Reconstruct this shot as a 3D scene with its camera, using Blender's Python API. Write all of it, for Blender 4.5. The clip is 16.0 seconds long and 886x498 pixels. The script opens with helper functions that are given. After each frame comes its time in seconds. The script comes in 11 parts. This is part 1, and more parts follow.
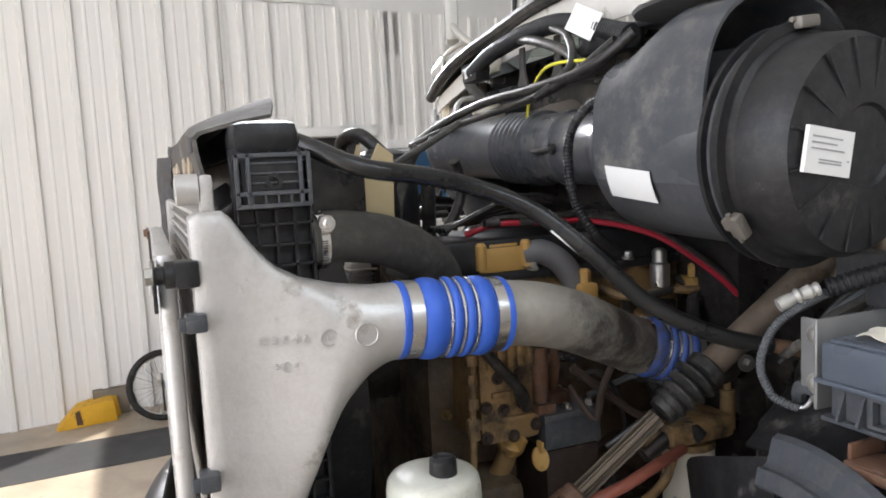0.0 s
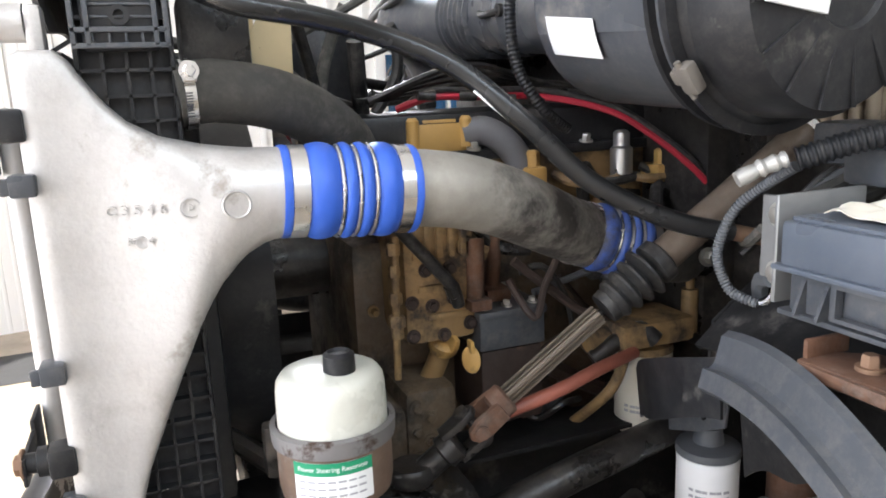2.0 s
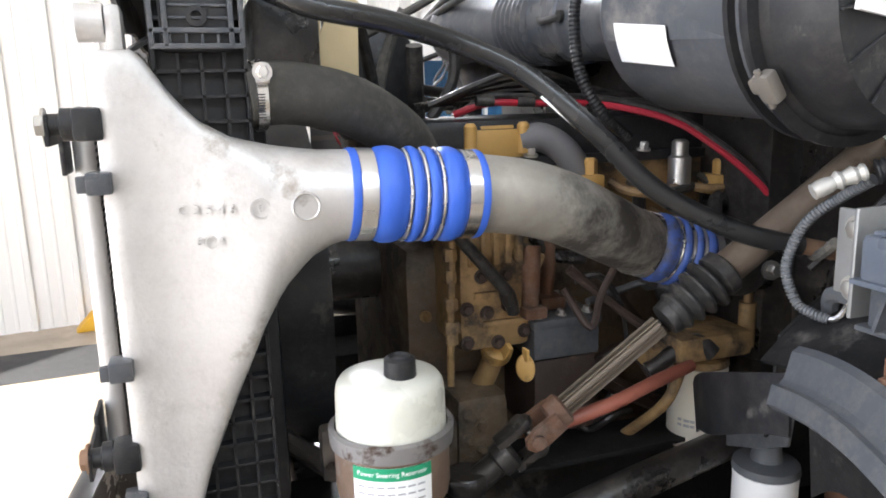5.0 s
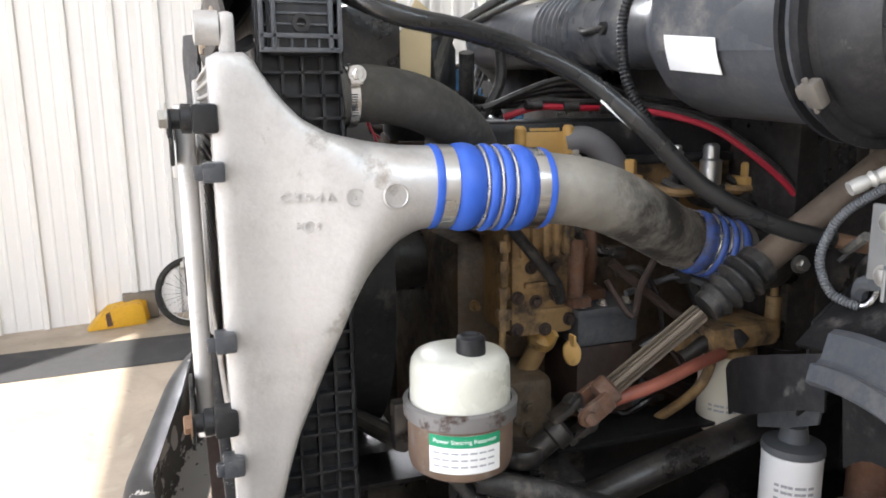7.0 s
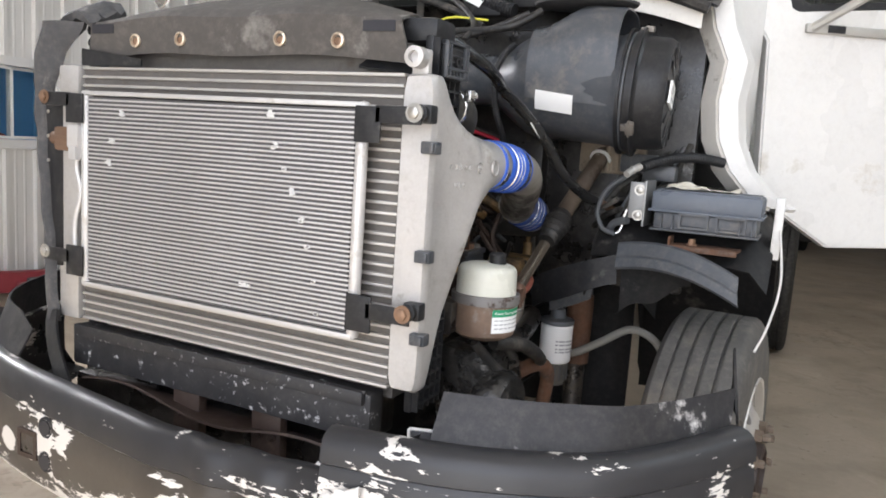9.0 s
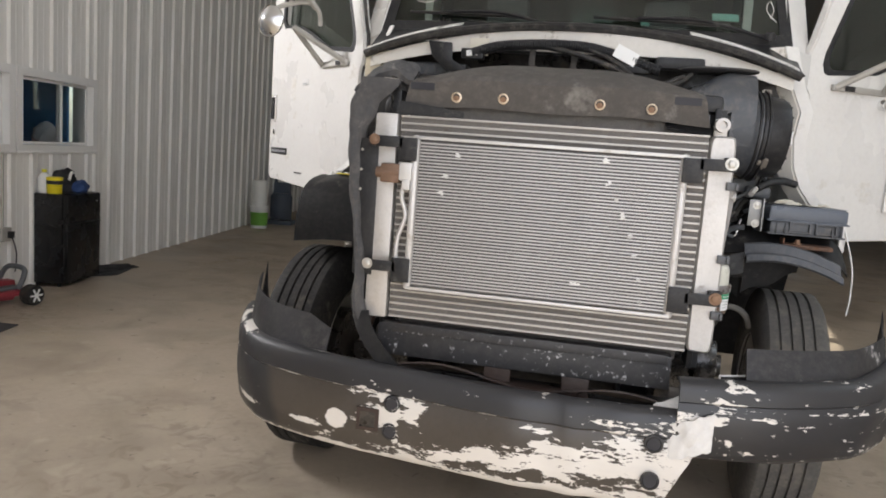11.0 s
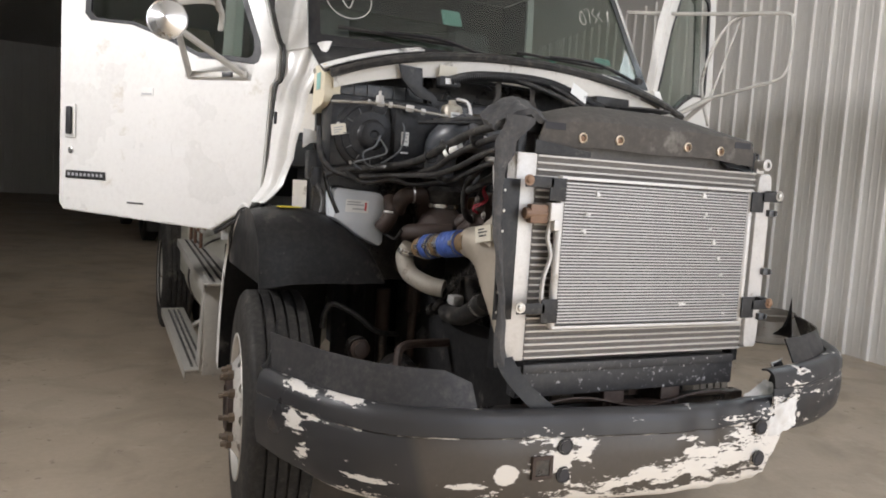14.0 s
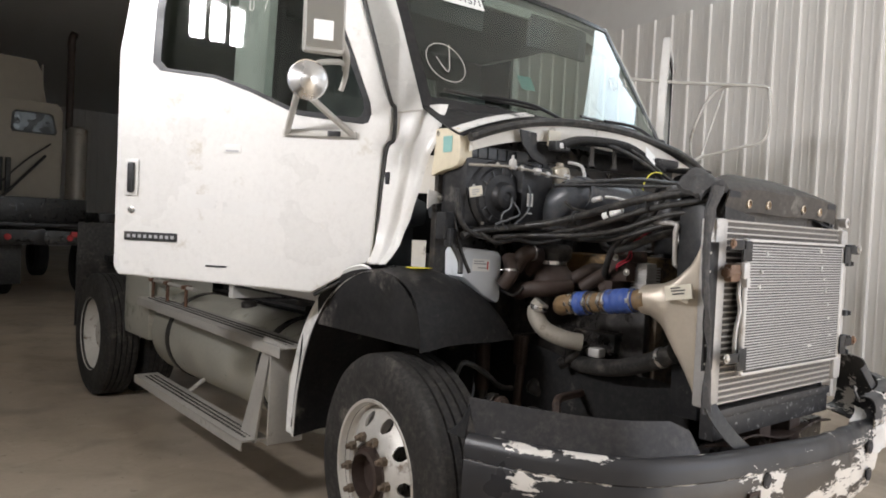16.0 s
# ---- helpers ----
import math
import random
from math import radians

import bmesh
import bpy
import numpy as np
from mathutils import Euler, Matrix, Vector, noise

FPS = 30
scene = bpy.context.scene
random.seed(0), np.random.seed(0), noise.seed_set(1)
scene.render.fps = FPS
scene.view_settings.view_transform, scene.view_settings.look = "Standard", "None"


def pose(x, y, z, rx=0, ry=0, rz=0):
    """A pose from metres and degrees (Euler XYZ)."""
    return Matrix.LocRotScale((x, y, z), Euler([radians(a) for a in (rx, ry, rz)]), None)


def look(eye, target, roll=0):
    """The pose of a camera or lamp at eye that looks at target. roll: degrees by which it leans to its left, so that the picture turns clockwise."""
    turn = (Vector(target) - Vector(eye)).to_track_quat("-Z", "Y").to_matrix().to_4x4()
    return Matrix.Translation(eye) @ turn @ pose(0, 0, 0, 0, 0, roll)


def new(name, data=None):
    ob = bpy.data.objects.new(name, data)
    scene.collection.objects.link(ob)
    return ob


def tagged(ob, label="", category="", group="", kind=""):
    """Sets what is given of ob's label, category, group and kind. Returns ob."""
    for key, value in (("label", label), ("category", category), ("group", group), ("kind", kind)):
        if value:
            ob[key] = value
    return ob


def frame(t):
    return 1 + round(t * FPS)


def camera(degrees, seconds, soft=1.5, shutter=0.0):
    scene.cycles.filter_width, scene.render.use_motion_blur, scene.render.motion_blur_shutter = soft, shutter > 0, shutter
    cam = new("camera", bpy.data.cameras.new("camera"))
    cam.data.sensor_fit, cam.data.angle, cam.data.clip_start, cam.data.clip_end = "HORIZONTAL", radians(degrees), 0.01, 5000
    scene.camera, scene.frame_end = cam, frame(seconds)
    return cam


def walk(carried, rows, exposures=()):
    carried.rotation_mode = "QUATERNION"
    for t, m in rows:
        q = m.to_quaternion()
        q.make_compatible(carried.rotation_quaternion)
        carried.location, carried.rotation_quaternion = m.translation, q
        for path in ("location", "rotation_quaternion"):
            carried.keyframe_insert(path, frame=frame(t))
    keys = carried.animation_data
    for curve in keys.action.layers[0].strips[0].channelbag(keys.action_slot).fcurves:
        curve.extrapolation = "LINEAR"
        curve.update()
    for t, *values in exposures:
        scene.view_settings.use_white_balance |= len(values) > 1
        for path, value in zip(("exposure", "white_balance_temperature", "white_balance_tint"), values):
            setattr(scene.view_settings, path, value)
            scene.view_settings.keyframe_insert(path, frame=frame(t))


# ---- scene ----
cam = camera(61.9, 16.0, soft=1.8)
PATH = [
    (0, (1.627, -0.041, 1.665), (-0.221, 0.695, 1.46), -3.0),
    (0.5, (1.592, -0.017, 1.657), (-0.255, 0.699, 1.379), -3.1),
    (1, (1.534, 0.099, 1.625), (-0.29, 0.817, 1.227), -2.9),
    (1.5, (1.523, 0.152, 1.603), (-0.298, 0.861, 1.176), -2.7),
    (2, (1.523, 0.152, 1.565), (-0.303, 0.85, 1.144), -2.4),
    (2.5, (1.522, 0.13, 1.567), (-0.307, 0.821, 1.148), -2.2),
    (3, (1.513, 0.114, 1.564), (-0.32, 0.798, 1.146), -2.0),
    (3.5, (1.506, 0.109, 1.562), (-0.332, 0.778, 1.147), -1.9),
    (4, (1.499, 0.111, 1.563), (-0.345, 0.768, 1.15), -1.8),
    (6.5, (1.515, 0.094, 1.565), (-0.353, 0.692, 1.176), -1.2),
    (7, (1.557, -0.027, 1.558), (-0.296, 0.622, 1.176), -0.7),
    (7.5, (1.653, -0.315, 1.527), (-0.042, 0.684, 1.168), 1.1),
    (8, (1.569, -0.615, 1.459), (0.096, 0.695, 1.121), 2.3),
    (8.2, (1.506, -0.744, 1.442), (0.141, 0.681, 1.118), 2.7),
    (10.3, (0.695, -2.24, 1.567), (0.337, -0.287, 1.321), 4.5),
    (10.5, (0.556, -2.32, 1.556), (0.192, -0.37, 1.305), 4.4),
    (11, (0.154, -2.381, 1.52), (-0.226, -0.435, 1.258), 4.3),
    (11.5, (-0.209, -2.442, 1.502), (-0.613, -0.502, 1.232), 4.0),
    (12, (-0.543, -2.312, 1.495), (-0.877, -0.358, 1.232), 3.9),
    (12.5, (-0.85, -2.267, 1.502), (-0.807, -0.28, 1.276), 4.1),
    (13, (-1.169, -2.304, 1.504), (-0.759, -0.355, 1.32), 4.3),
    (13.5, (-1.476, -2.185, 1.51), (-0.715, -0.344, 1.343), 4.0),
    (14, (-1.786, -2.053, 1.515), (-0.939, -0.249, 1.338), 3.6),
    (14.5, (-2.053, -1.919, 1.516), (-1.215, -0.112, 1.329), 3.3),
    (15, (-2.312, -1.625, 1.502), (-1.274, 0.076, 1.329), 3.2),
    (15.5, (-2.632, -1.454, 1.529), (-1.432, 0.138, 1.375), 3.0),
    (16, (-3.024, -1.378, 1.54), (-1.734, 0.15, 1.489), 2.8),
]
walk(cam, [(t, look(eye, target, roll)) for t, eye, target, roll in PATH],
     [(0, 0.92, 6200, 10), (0.6, 1.06, 6200, 10), (1.1, 1.33, 6150, 10), (1.6, 1.52, 6100, 10), (2.4, 1.66, 6100, 10), (6.4, 1.54, 6100, 10), (7.4, 1.36, 6150, 10), (8.2, 1.3, 6100, 10), (10.3, 0.28, 6450, 10), (11.2, 0.45, 6420, 10), (12, 0.52, 6400, 10), (16, 0.46, 6400, 10)])

# ---- world, sun and sky light ----
world = bpy.data.worlds.new("sky")
scene.world = world
world.use_nodes = True
wn = world.node_tree.nodes
sky = wn.new("ShaderNodeTexSky")
sky.sky_type = "NISHITA"
sky.sun_disc = False
SUN_DIR = Vector((0.66, -0.75, 1.15)).normalized()      # towards the sun
sky.sun_elevation = math.asin(SUN_DIR.z)
sky.sun_rotation = math.atan2(SUN_DIR.x, SUN_DIR.y)
world.node_tree.links.new(sky.outputs["Color"], wn["Background"].inputs["Color"])
wn["Background"].inputs["Strength"].default_value = 0.12

sun = new("sun", bpy.data.lights.new("sun", "SUN"))
sun.data.energy, sun.data.angle, sun.data.color = 5.0, radians(0.6), (1.0, 0.93, 0.82)
sun.matrix_world = look(SUN_DIR * 30, (0, 0, 0))

# The building stands turned against the truck.
TURN = 7.6
BUILD = pose(0, 0, 0, 0, 0, TURN)
WEST, SOUTH, NORTH, EAVES = -4.37, -3.9, 34.0, 6.2
# front wall angled for the sun patch, east wall to fit the camera's view
FRONT = pose(0, 0, 0, 0, 0, -1.0)
EAST_WALL = pose(5.27, 2.7, 0, 0, 0, -9.0)


def area_light(name, m, sx, sy, watts, color=(1, 1, 1)):
    """Daylight standing in an opening of the building."""
    lamp = new(name, bpy.data.lights.new(name, "AREA"))
    lamp.data.shape, lamp.data.size, lamp.data.size_y = "RECTANGLE", sx, sy
    lamp.data.energy, lamp.data.color = watts, color
    lamp.matrix_world = m
    return lamp


DOOR_L, DOOR_R, DOOR_H = -0.80, 4.0, 5.62               # the open overhead door in the south wall
area_light("door_skylight", FRONT @ look(((DOOR_L + DOOR_R) / 2, SOUTH + 0.12, DOOR_H / 2), ((DOOR_L + DOOR_R) / 2, 6, DOOR_H / 2 - 0.4)),
           DOOR_R - DOOR_L - 0.1, DOOR_H - 0.1, 127, (1.0, 0.955, 0.955))
# the bank of high windows in the east wall; y runs along the wall, x outwards
EZ0, EZ1, EA, EB = 4.54, 5.70, -3.55, 0.85
area_light("window_skylight", EAST_WALL @ look((-0.06, (EA + EB) / 2, (EZ0 + EZ1) / 2), (-4, (EA + EB) / 2, 2.6)), EB - EA - 0.1, EZ1 - EZ0 - 0.1, 44, (0.84, 0.94, 1.0))
# high window in the west wall
WEST_WINS = [(1.16, 2.10, 3.15, 3.60)]
for (y0, y1, z0, z1), watts in zip(WEST_WINS, (165,)):
    area_light("window_skylight", BUILD @ look((WEST - 0.08, (y0 + y1) / 2, (z0 + z1) / 2), (WEST + 4, (y0 + y1) / 2, (z0 + z1) / 2 - 1.2)), y1 - y0 - 0.1, z1 - z0 - 0.1, watts, (1.0, 0.97, 0.98))

# ---- materials ----
def material(name, color, rough=0.6, metal=0.0, vary=0.12, scale=6.0, fine=60.0, bump=0.05, dirt=None, dirt_amount=0.0,
             dirt_scale=3.0, spec=0.5, coat=0.0, per_object=0.0, stretch=None, rough_vary=0.15, dust=None):
    """A painted, plastic or metal surface with uneven tone at two scales, fine relief and stains of another colour."""
    m = bpy.data.materials.new(name)
    m.use_nodes = True
    t = m.node_tree
    n, link = t.nodes, t.links.new
    b = n["Principled BSDF"]
    b.inputs["Metallic"].default_value = metal
    b.inputs["Specular IOR Level"].default_value = spec
    b.inputs["Coat Weight"].default_value = coat
    co = n.new("ShaderNodeTexCoord")
    vec = co.outputs["Object"]
    if stretch:
        mp = n.new("ShaderNodeMapping")
        mp.inputs["Scale"].default_value = stretch
        link(vec, mp.inputs["Vector"])
        vec = mp.outputs["Vector"]

    def noise_at(s, detail=4.0, rgh=0.6):
        x = n.new("ShaderNodeTexNoise")
        x.inputs["Scale"].default_value, x.inputs["Detail"].default_value, x.inputs["Roughness"].default_value = s, detail, rgh
        link(vec, x.inputs["Vector"])
        return x.outputs["Fac"]

    def ramp(fac, lo, hi, a, c):
        r = n.new("ShaderNodeMapRange")
        r.inputs["From Min"].default_value, r.inputs["From Max"].default_value = lo, hi
        r.inputs["To Min"].default_value, r.inputs["To Max"].default_value = a, c
        link(fac, r.inputs["Value"])
        return r.outputs["Result"]

    def mix(fac, a, c):
        x = n.new("ShaderNodeMix")
        x.data_type = "RGBA"
        for socket, value in ((x.inputs[0], fac), (x.inputs[6], a), (x.inputs[7], c)):
            if isinstance(value, (tuple, float)):
                socket.default_value = value
            else:
                link(value, socket)
        return x.outputs[2]

    large, small = noise_at(scale), noise_at(fine, 3.0)
    lo = tuple(c * (1 - vary) for c in color) + (1.0,)
    hi = tuple(min(1.0, c * (1 + vary)) for c in color) + (1.0,)
    out = mix(ramp(large, 0.3, 0.7, 0.0, 1.0), lo, hi)
    grain = mix(ramp(small, 0.25, 0.75, 0.0, 1.0), tuple(c * (1 - vary * 0.6) for c in color) + (1.0,), hi)
    out = mix(0.4, out, grain)
    if per_object:
        info = n.new("ShaderNodeObjectInfo")
        out = mix(ramp(info.outputs["Random"], 0.0, 1.0, 0.0, per_object), out, tuple(c * 0.45 for c in color) + (1.0,))
    wear = None
    if dirt:
        d = noise_at(dirt_scale, 8.0, 0.68)
        wear = ramp(d, 0.62 - dirt_amount * 0.3, 0.70 - dirt_amount * 0.2, 0.0, 1.0)
        out = mix(wear, out, tuple(dirt) + (1.0,))
    if dust is None:
        dust = 0.20 if dirt and max(color) < 0.2 else 0.10 if dirt else 0.0
    if dust:
        # fine dry dust in speckles and streaks
        d2, d3 = noise_at(38.0, 10.0, 0.78), noise_at(9.0, 6.0, 0.7)
        both = n.new("ShaderNodeMath")
        both.operation = "MULTIPLY"
        link(ramp(d2, 0.45, 0.70, 0.0, 1.0), both.inputs[0])
        link(ramp(d3, 0.35, 0.65, 0.05, dust * 1.7), both.inputs[1])
        out = mix(both.outputs[0], out, (0.30, 0.27, 0.235, 1.0) if max(color) < 0.25 else (0.20, 0.17, 0.14, 1.0))
    link(out, b.inputs["Base Color"])
    rr = ramp(large, 0.3, 0.7, max(0.03, rough - rough_vary), min(1.0, rough + rough_vary))
    if wear is not None:
        mr = n.new("ShaderNodeMix")
        link(wear, mr.inputs[0])
        link(rr, mr.inputs[2])
        mr.inputs[3].default_value = 0.85
        rr = mr.outputs[0]
        if metal > 0.3:
            mm = ramp(wear, 0.0, 1.0, metal, 0.1)
            link(mm, b.inputs["Metallic"])
    link(rr, b.inputs["Roughness"])
    if bump:
        bp = n.new("ShaderNodeBump")
        bp.inputs["Strength"].default_value, bp.inputs["Distance"].default_value = bump * 4, 0.004
        link(small, bp.inputs["Height"])
        link(bp.outputs["Normal"], b.inputs["Normal"])
    return m


WHITE_PAINT = material("white_truck_paint", (0.70, 0.688, 0.66), 0.32, vary=0.03, scale=2, bump=0.004, coat=0.3, dirt=(0.55, 0.52, 0.46), dirt_amount=0.025, dirt_scale=5)
CAB_INNER = material("worn_white_paint", (0.72, 0.69, 0.63), 0.5, vary=0.06, bump=0.01, dirt=(0.30, 0.26, 0.21), dirt_amount=0.1, dirt_scale=9)
BUMPER = material("scuffed_black_plastic", (0.026, 0.026, 0.028), 0.5, dust=0.10, spec=0.3, vary=0.25, scale=5, bump=0.02, dirt=(0.62, 0.60, 0.58), dirt_amount=0.03, dirt_scale=7)
BLACK_PLASTIC = material("black_plastic", (0.013, 0.0135, 0.015), 0.45, dust=0.06, spec=0.35, vary=0.2, bump=0.02, dirt=(0.10, 0.095, 0.085), dirt_amount=0.06, dirt_scale=8)
# dusty plastic, its base lifted and blued for the sky's sheen
GREY_PLASTIC = material("dusty_dark_grey_plastic", (0.062, 0.067, 0.075), 0.36, spec=0.4, vary=0.18, scale=3, bump=0.012, dirt=(0.16, 0.15, 0.14), dirt_amount=0.05, dirt_scale=6)
LINER = material("black_fender_liner", (0.010, 0.010, 0.0105), 0.6, dust=0.03, spec=0.25, vary=0.3, bump=0.04, dirt=(0.11, 0.10, 0.09), dirt_amount=0.1, dirt_scale=4)
RUBBER = material("black_rubber_hose", (0.015, 0.0145, 0.014), 0.45, spec=0.4, vary=0.2, bump=0.03, dirt=(0.09, 0.08, 0.07), dirt_amount=0.08, dirt_scale=10)
DUSTY_RUBBER = material("dusty_rubber_hose", (0.045, 0.043, 0.037), 0.8, vary=0.25, bump=0.05, dirt=(0.13, 0.115, 0.095), dirt_amount=0.15, dirt_scale=9)
TYRE = material("tyre_rubber", (0.019, 0.018, 0.017), 0.75, dust=0.13, spec=0.3, vary=0.25, bump=0.05, dirt=(0.09, 0.082, 0.07), dirt_amount=0.12, dirt_scale=6)
DUSTY_TYRE = material("dusty_tyre_rubber", (0.10, 0.096, 0.089), 0.8, dust=0.30, spec=0.3, vary=0.3, bump=0.05, dirt=(0.16, 0.145, 0.125), dirt_amount=0.3, dirt_scale=6)
SEAL = material("grey_foam_seal", (0.055, 0.055, 0.057), 0.85, vary=0.25, bump=0.05, dirt=(0.2, 0.19, 0.18), dirt_amount=0.08, dirt_scale=9)
SHROUD = material("grey_plastic_shroud", (0.080, 0.074, 0.068), 0.8, spec=0.2, vary=0.12, scale=3, bump=0.02, dirt=(0.19, 0.18, 0.165), dirt_amount=0.03, dirt_scale=5)
ALUMINIUM = material("cast_aluminium", (0.52, 0.505, 0.485), 0.5, metal=0.55, dust=0.22, vary=0.10, scale=5, fine=140, bump=0.045, dirt=(0.30, 0.27, 0.23), dirt_amount=0.03, dirt_scale=8)
BRIGHT_ALU = material("bright_aluminium", (0.57, 0.56, 0.545), 0.5, metal=0.5, vary=0.06, scale=9, bump=0.01, dirt=(0.45, 0.42, 0.38), dirt_amount=0.04, dirt_scale=12)
TUBE_ALU = material("condenser_tube_metal", (0.55, 0.54, 0.53), 0.5, metal=0.45, vary=0.04, scale=14, bump=0.02, per_object=0.18)
DUSTY_ALU = material("dusty_cooler_tubes", (0.53, 0.505, 0.47), 0.5, metal=0.45, vary=0.06, scale=14, bump=0.03, per_object=0.3)
FIN = material("cooler_fins", (0.13, 0.12, 0.11), 0.6, metal=0.4, vary=0.2, scale=30, fine=300, bump=0.1, dirt=(0.10, 0.085, 0.07), dirt_amount=0.12, dirt_scale=14)
# condenser fins coloured dark for the shade deep between the tubes
COND_FIN = material("condenser_fins", (0.095, 0.092, 0.092), 0.6, metal=0.3, vary=0.1, scale=20, fine=260, bump=0.08)
DIRTY_PIPE = material("sooty_aluminium_pipe", (0.34, 0.32, 0.28), 0.5, metal=0.45, vary=0.35, scale=4, bump=0.03, dirt=(0.045, 0.04, 0.035), dirt_amount=0.45, dirt_scale=3.6)
BLUE = material("blue_silicone_hose", (0.035, 0.11, 0.52), 0.42, vary=0.1, scale=14, bump=0.02)
STEEL = material("stainless_band", (0.62, 0.61, 0.59), 0.28, metal=0.95, vary=0.08, scale=10, bump=0.006)
ENGINE = material("yellow_engine_paint", (0.25, 0.158, 0.066), 0.55, vary=0.35, scale=8, bump=0.05, dirt=(0.04, 0.03, 0.022), dirt_amount=0.42, dirt_scale=6)
YELLOW_PAINT = material("yellow_enamel", (0.47, 0.285, 0.085), 0.5, vary=0.12, bump=0.02, dirt=(0.16, 0.105, 0.05), dirt_amount=0.1, dirt_scale=8)
# darker brown copy of the engine colour for its lower parts
ENGINE_DARK = material("oil_soaked_engine", (0.085, 0.058, 0.032), 0.5, vary=0.4, scale=8, bump=0.07, dirt=(0.022, 0.018, 0.014), dirt_amount=0.5, dirt_scale=6)
GRIME = material("oily_black_metal", (0.013, 0.0115, 0.0105), 0.33, spec=0.5, dust=0.09, vary=0.4, scale=9, bump=0.08, dirt=(0.065, 0.054, 0.042), dirt_amount=0.2, dirt_scale=10)
RUST = material("rusty_steel", (0.105, 0.05, 0.027), 0.85, vary=0.4, scale=14, bump=0.1, dirt=(0.055, 0.033, 0.022), dirt_amount=0.25, dirt_scale=9)
BROWN_METAL = material("brown_coated_metal", (0.034, 0.020, 0.0145), 0.65, dust=0.03, vary=0.3, bump=0.06, dirt=(0.12, 0.08, 0.055), dirt_amount=0.1, dirt_scale=8)
SHAFT = material("brown_steel_shaft", (0.15, 0.115, 0.085), 0.55, metal=0.4, vary=0.3, scale=16, bump=0.05, dirt=(0.07, 0.045, 0.03), dirt_amount=0.2, dirt_scale=10)
RED = material("red_cable", (0.38, 0.017, 0.035), 0.45, vary=0.1, bump=0.01)
RED_HOSE = material("dull_red_hose", (0.27, 0.085, 0.055), 0.6, vary=0.2, bump=0.03)
YELLOW_WIRE = material("yellow_wire", (0.75, 0.70, 0.06), 0.45, vary=0.05, bump=0.0)
WHITE_PLASTIC = material("milky_plastic", (0.64, 0.635, 0.55), 0.38, vary=0.05, scale=8, bump=0.006, dirt=(0.50, 0.47, 0.36), dirt_amount=0.04, dirt_scale=10)
WASHER = material("translucent_white_plastic", (0.62, 0.65, 0.68), 0.4, vary=0.06, bump=0.006)
PAPER = material("white_paper_label", (0.82, 0.82, 0.80), 0.6, vary=0.03, bump=0.0)
BEIGE_PAPER = material("beige_paper_label", (0.66, 0.62, 0.52), 0.6, vary=0.05, bump=0.0)
INK = material("black_ink", (0.02, 0.02, 0.025), 0.6, vary=0.02, bump=0.0)
GREY_INK = material("grey_ink", (0.36, 0.36, 0.37), 0.6, vary=0.02, bump=0.0)
GREEN_INK = material("green_print", (0.02, 0.28, 0.13), 0.5, vary=0.04, bump=0.0)
BLUE_INK = material("blue_print", (0.035, 0.10, 0.36), 0.5, vary=0.04, bump=0.0)
RED_INK = material("red_print", (0.55, 0.04, 0.04), 0.5, vary=0.05, bump=0.0)
CHALK = material("white_chalk", (0.80, 0.80, 0.74), 0.8, vary=0.05, bump=0.0)
CHROME = material("chrome", (0.80, 0.80, 0.80), 0.12, metal=1.0, vary=0.03, bump=0.0, rough_vary=0.04)
MIRROR = material("mirror_glass", (0.88, 0.89, 0.89), 0.04, metal=1.0, vary=0.02, bump=0.0, rough_vary=0.01)
BOLT = material("zinc_bolt", (0.52, 0.50, 0.46), 0.4, metal=0.8, vary=0.15, bump=0.02, per_object=0.4)
COPPER = material("rusted_bolt", (0.22, 0.135, 0.085), 0.6, metal=0.4, vary=0.25, bump=0.03)
WHEEL = material("painted_steel_wheel", (0.62, 0.60, 0.55), 0.5, metal=0.1, vary=0.08, bump=0.02, dirt=(0.16, 0.10, 0.06), dirt_amount=0.12, dirt_scale=10)
WHEEL_ALU = material("dull_silver_wheel", (0.60, 0.58, 0.54), 0.42, metal=0.5, vary=0.10, scale=6, bump=0.015, dirt=(0.20, 0.15, 0.11), dirt_amount=0.10, dirt_scale=9)
STEP_ALU = material("weathered_tread_plate", (0.46, 0.445, 0.41), 0.55, metal=0.45, vary=0.14, bump=0.04, dirt=(0.21, 0.19, 0.155), dirt_amount=0.12, dirt_scale=6)
TANK = material("dull_aluminium_tank", (0.44, 0.43, 0.37), 0.48, metal=0.5, vary=0.16, scale=3, bump=0.02, dirt=(0.22, 0.215, 0.16), dirt_amount=0.12, dirt_scale=4)
GREY_HOSE = material("grey_ribbed_conduit", (0.10, 0.105, 0.11), 0.6, vary=0.2, bump=0.03)
FRIDGE = material("black_enamel", (0.010, 0.010, 0.011), 0.25, vary=0.2, bump=0.008)
INTERIOR = material("dark_cab_trim", (0.035, 0.034, 0.034), 0.8, vary=0.2, bump=0.04)
SEAT = material("grey_cloth_seat", (0.10, 0.10, 0.105), 0.9, vary=0.2, bump=0.06)
TEAL = material("teal_paper", (0.25, 0.46, 0.42), 0.7, vary=0.1, bump=0.0)
BIKE_BLUE = material("blue_bike_enamel", (0.015, 0.14, 0.45), 0.3, vary=0.08, bump=0.0, coat=0.4)
TRIKE_RED = material("red_plastic", (0.27, 0.04, 0.05), 0.45, vary=0.12, bump=0.01)
CHOCK = material("yellow_wheel_chock", (0.66, 0.36, 0.015), 0.55, vary=0.15, bump=0.03, dirt=(0.20, 0.13, 0.05), dirt_amount=0.12, dirt_scale=12)
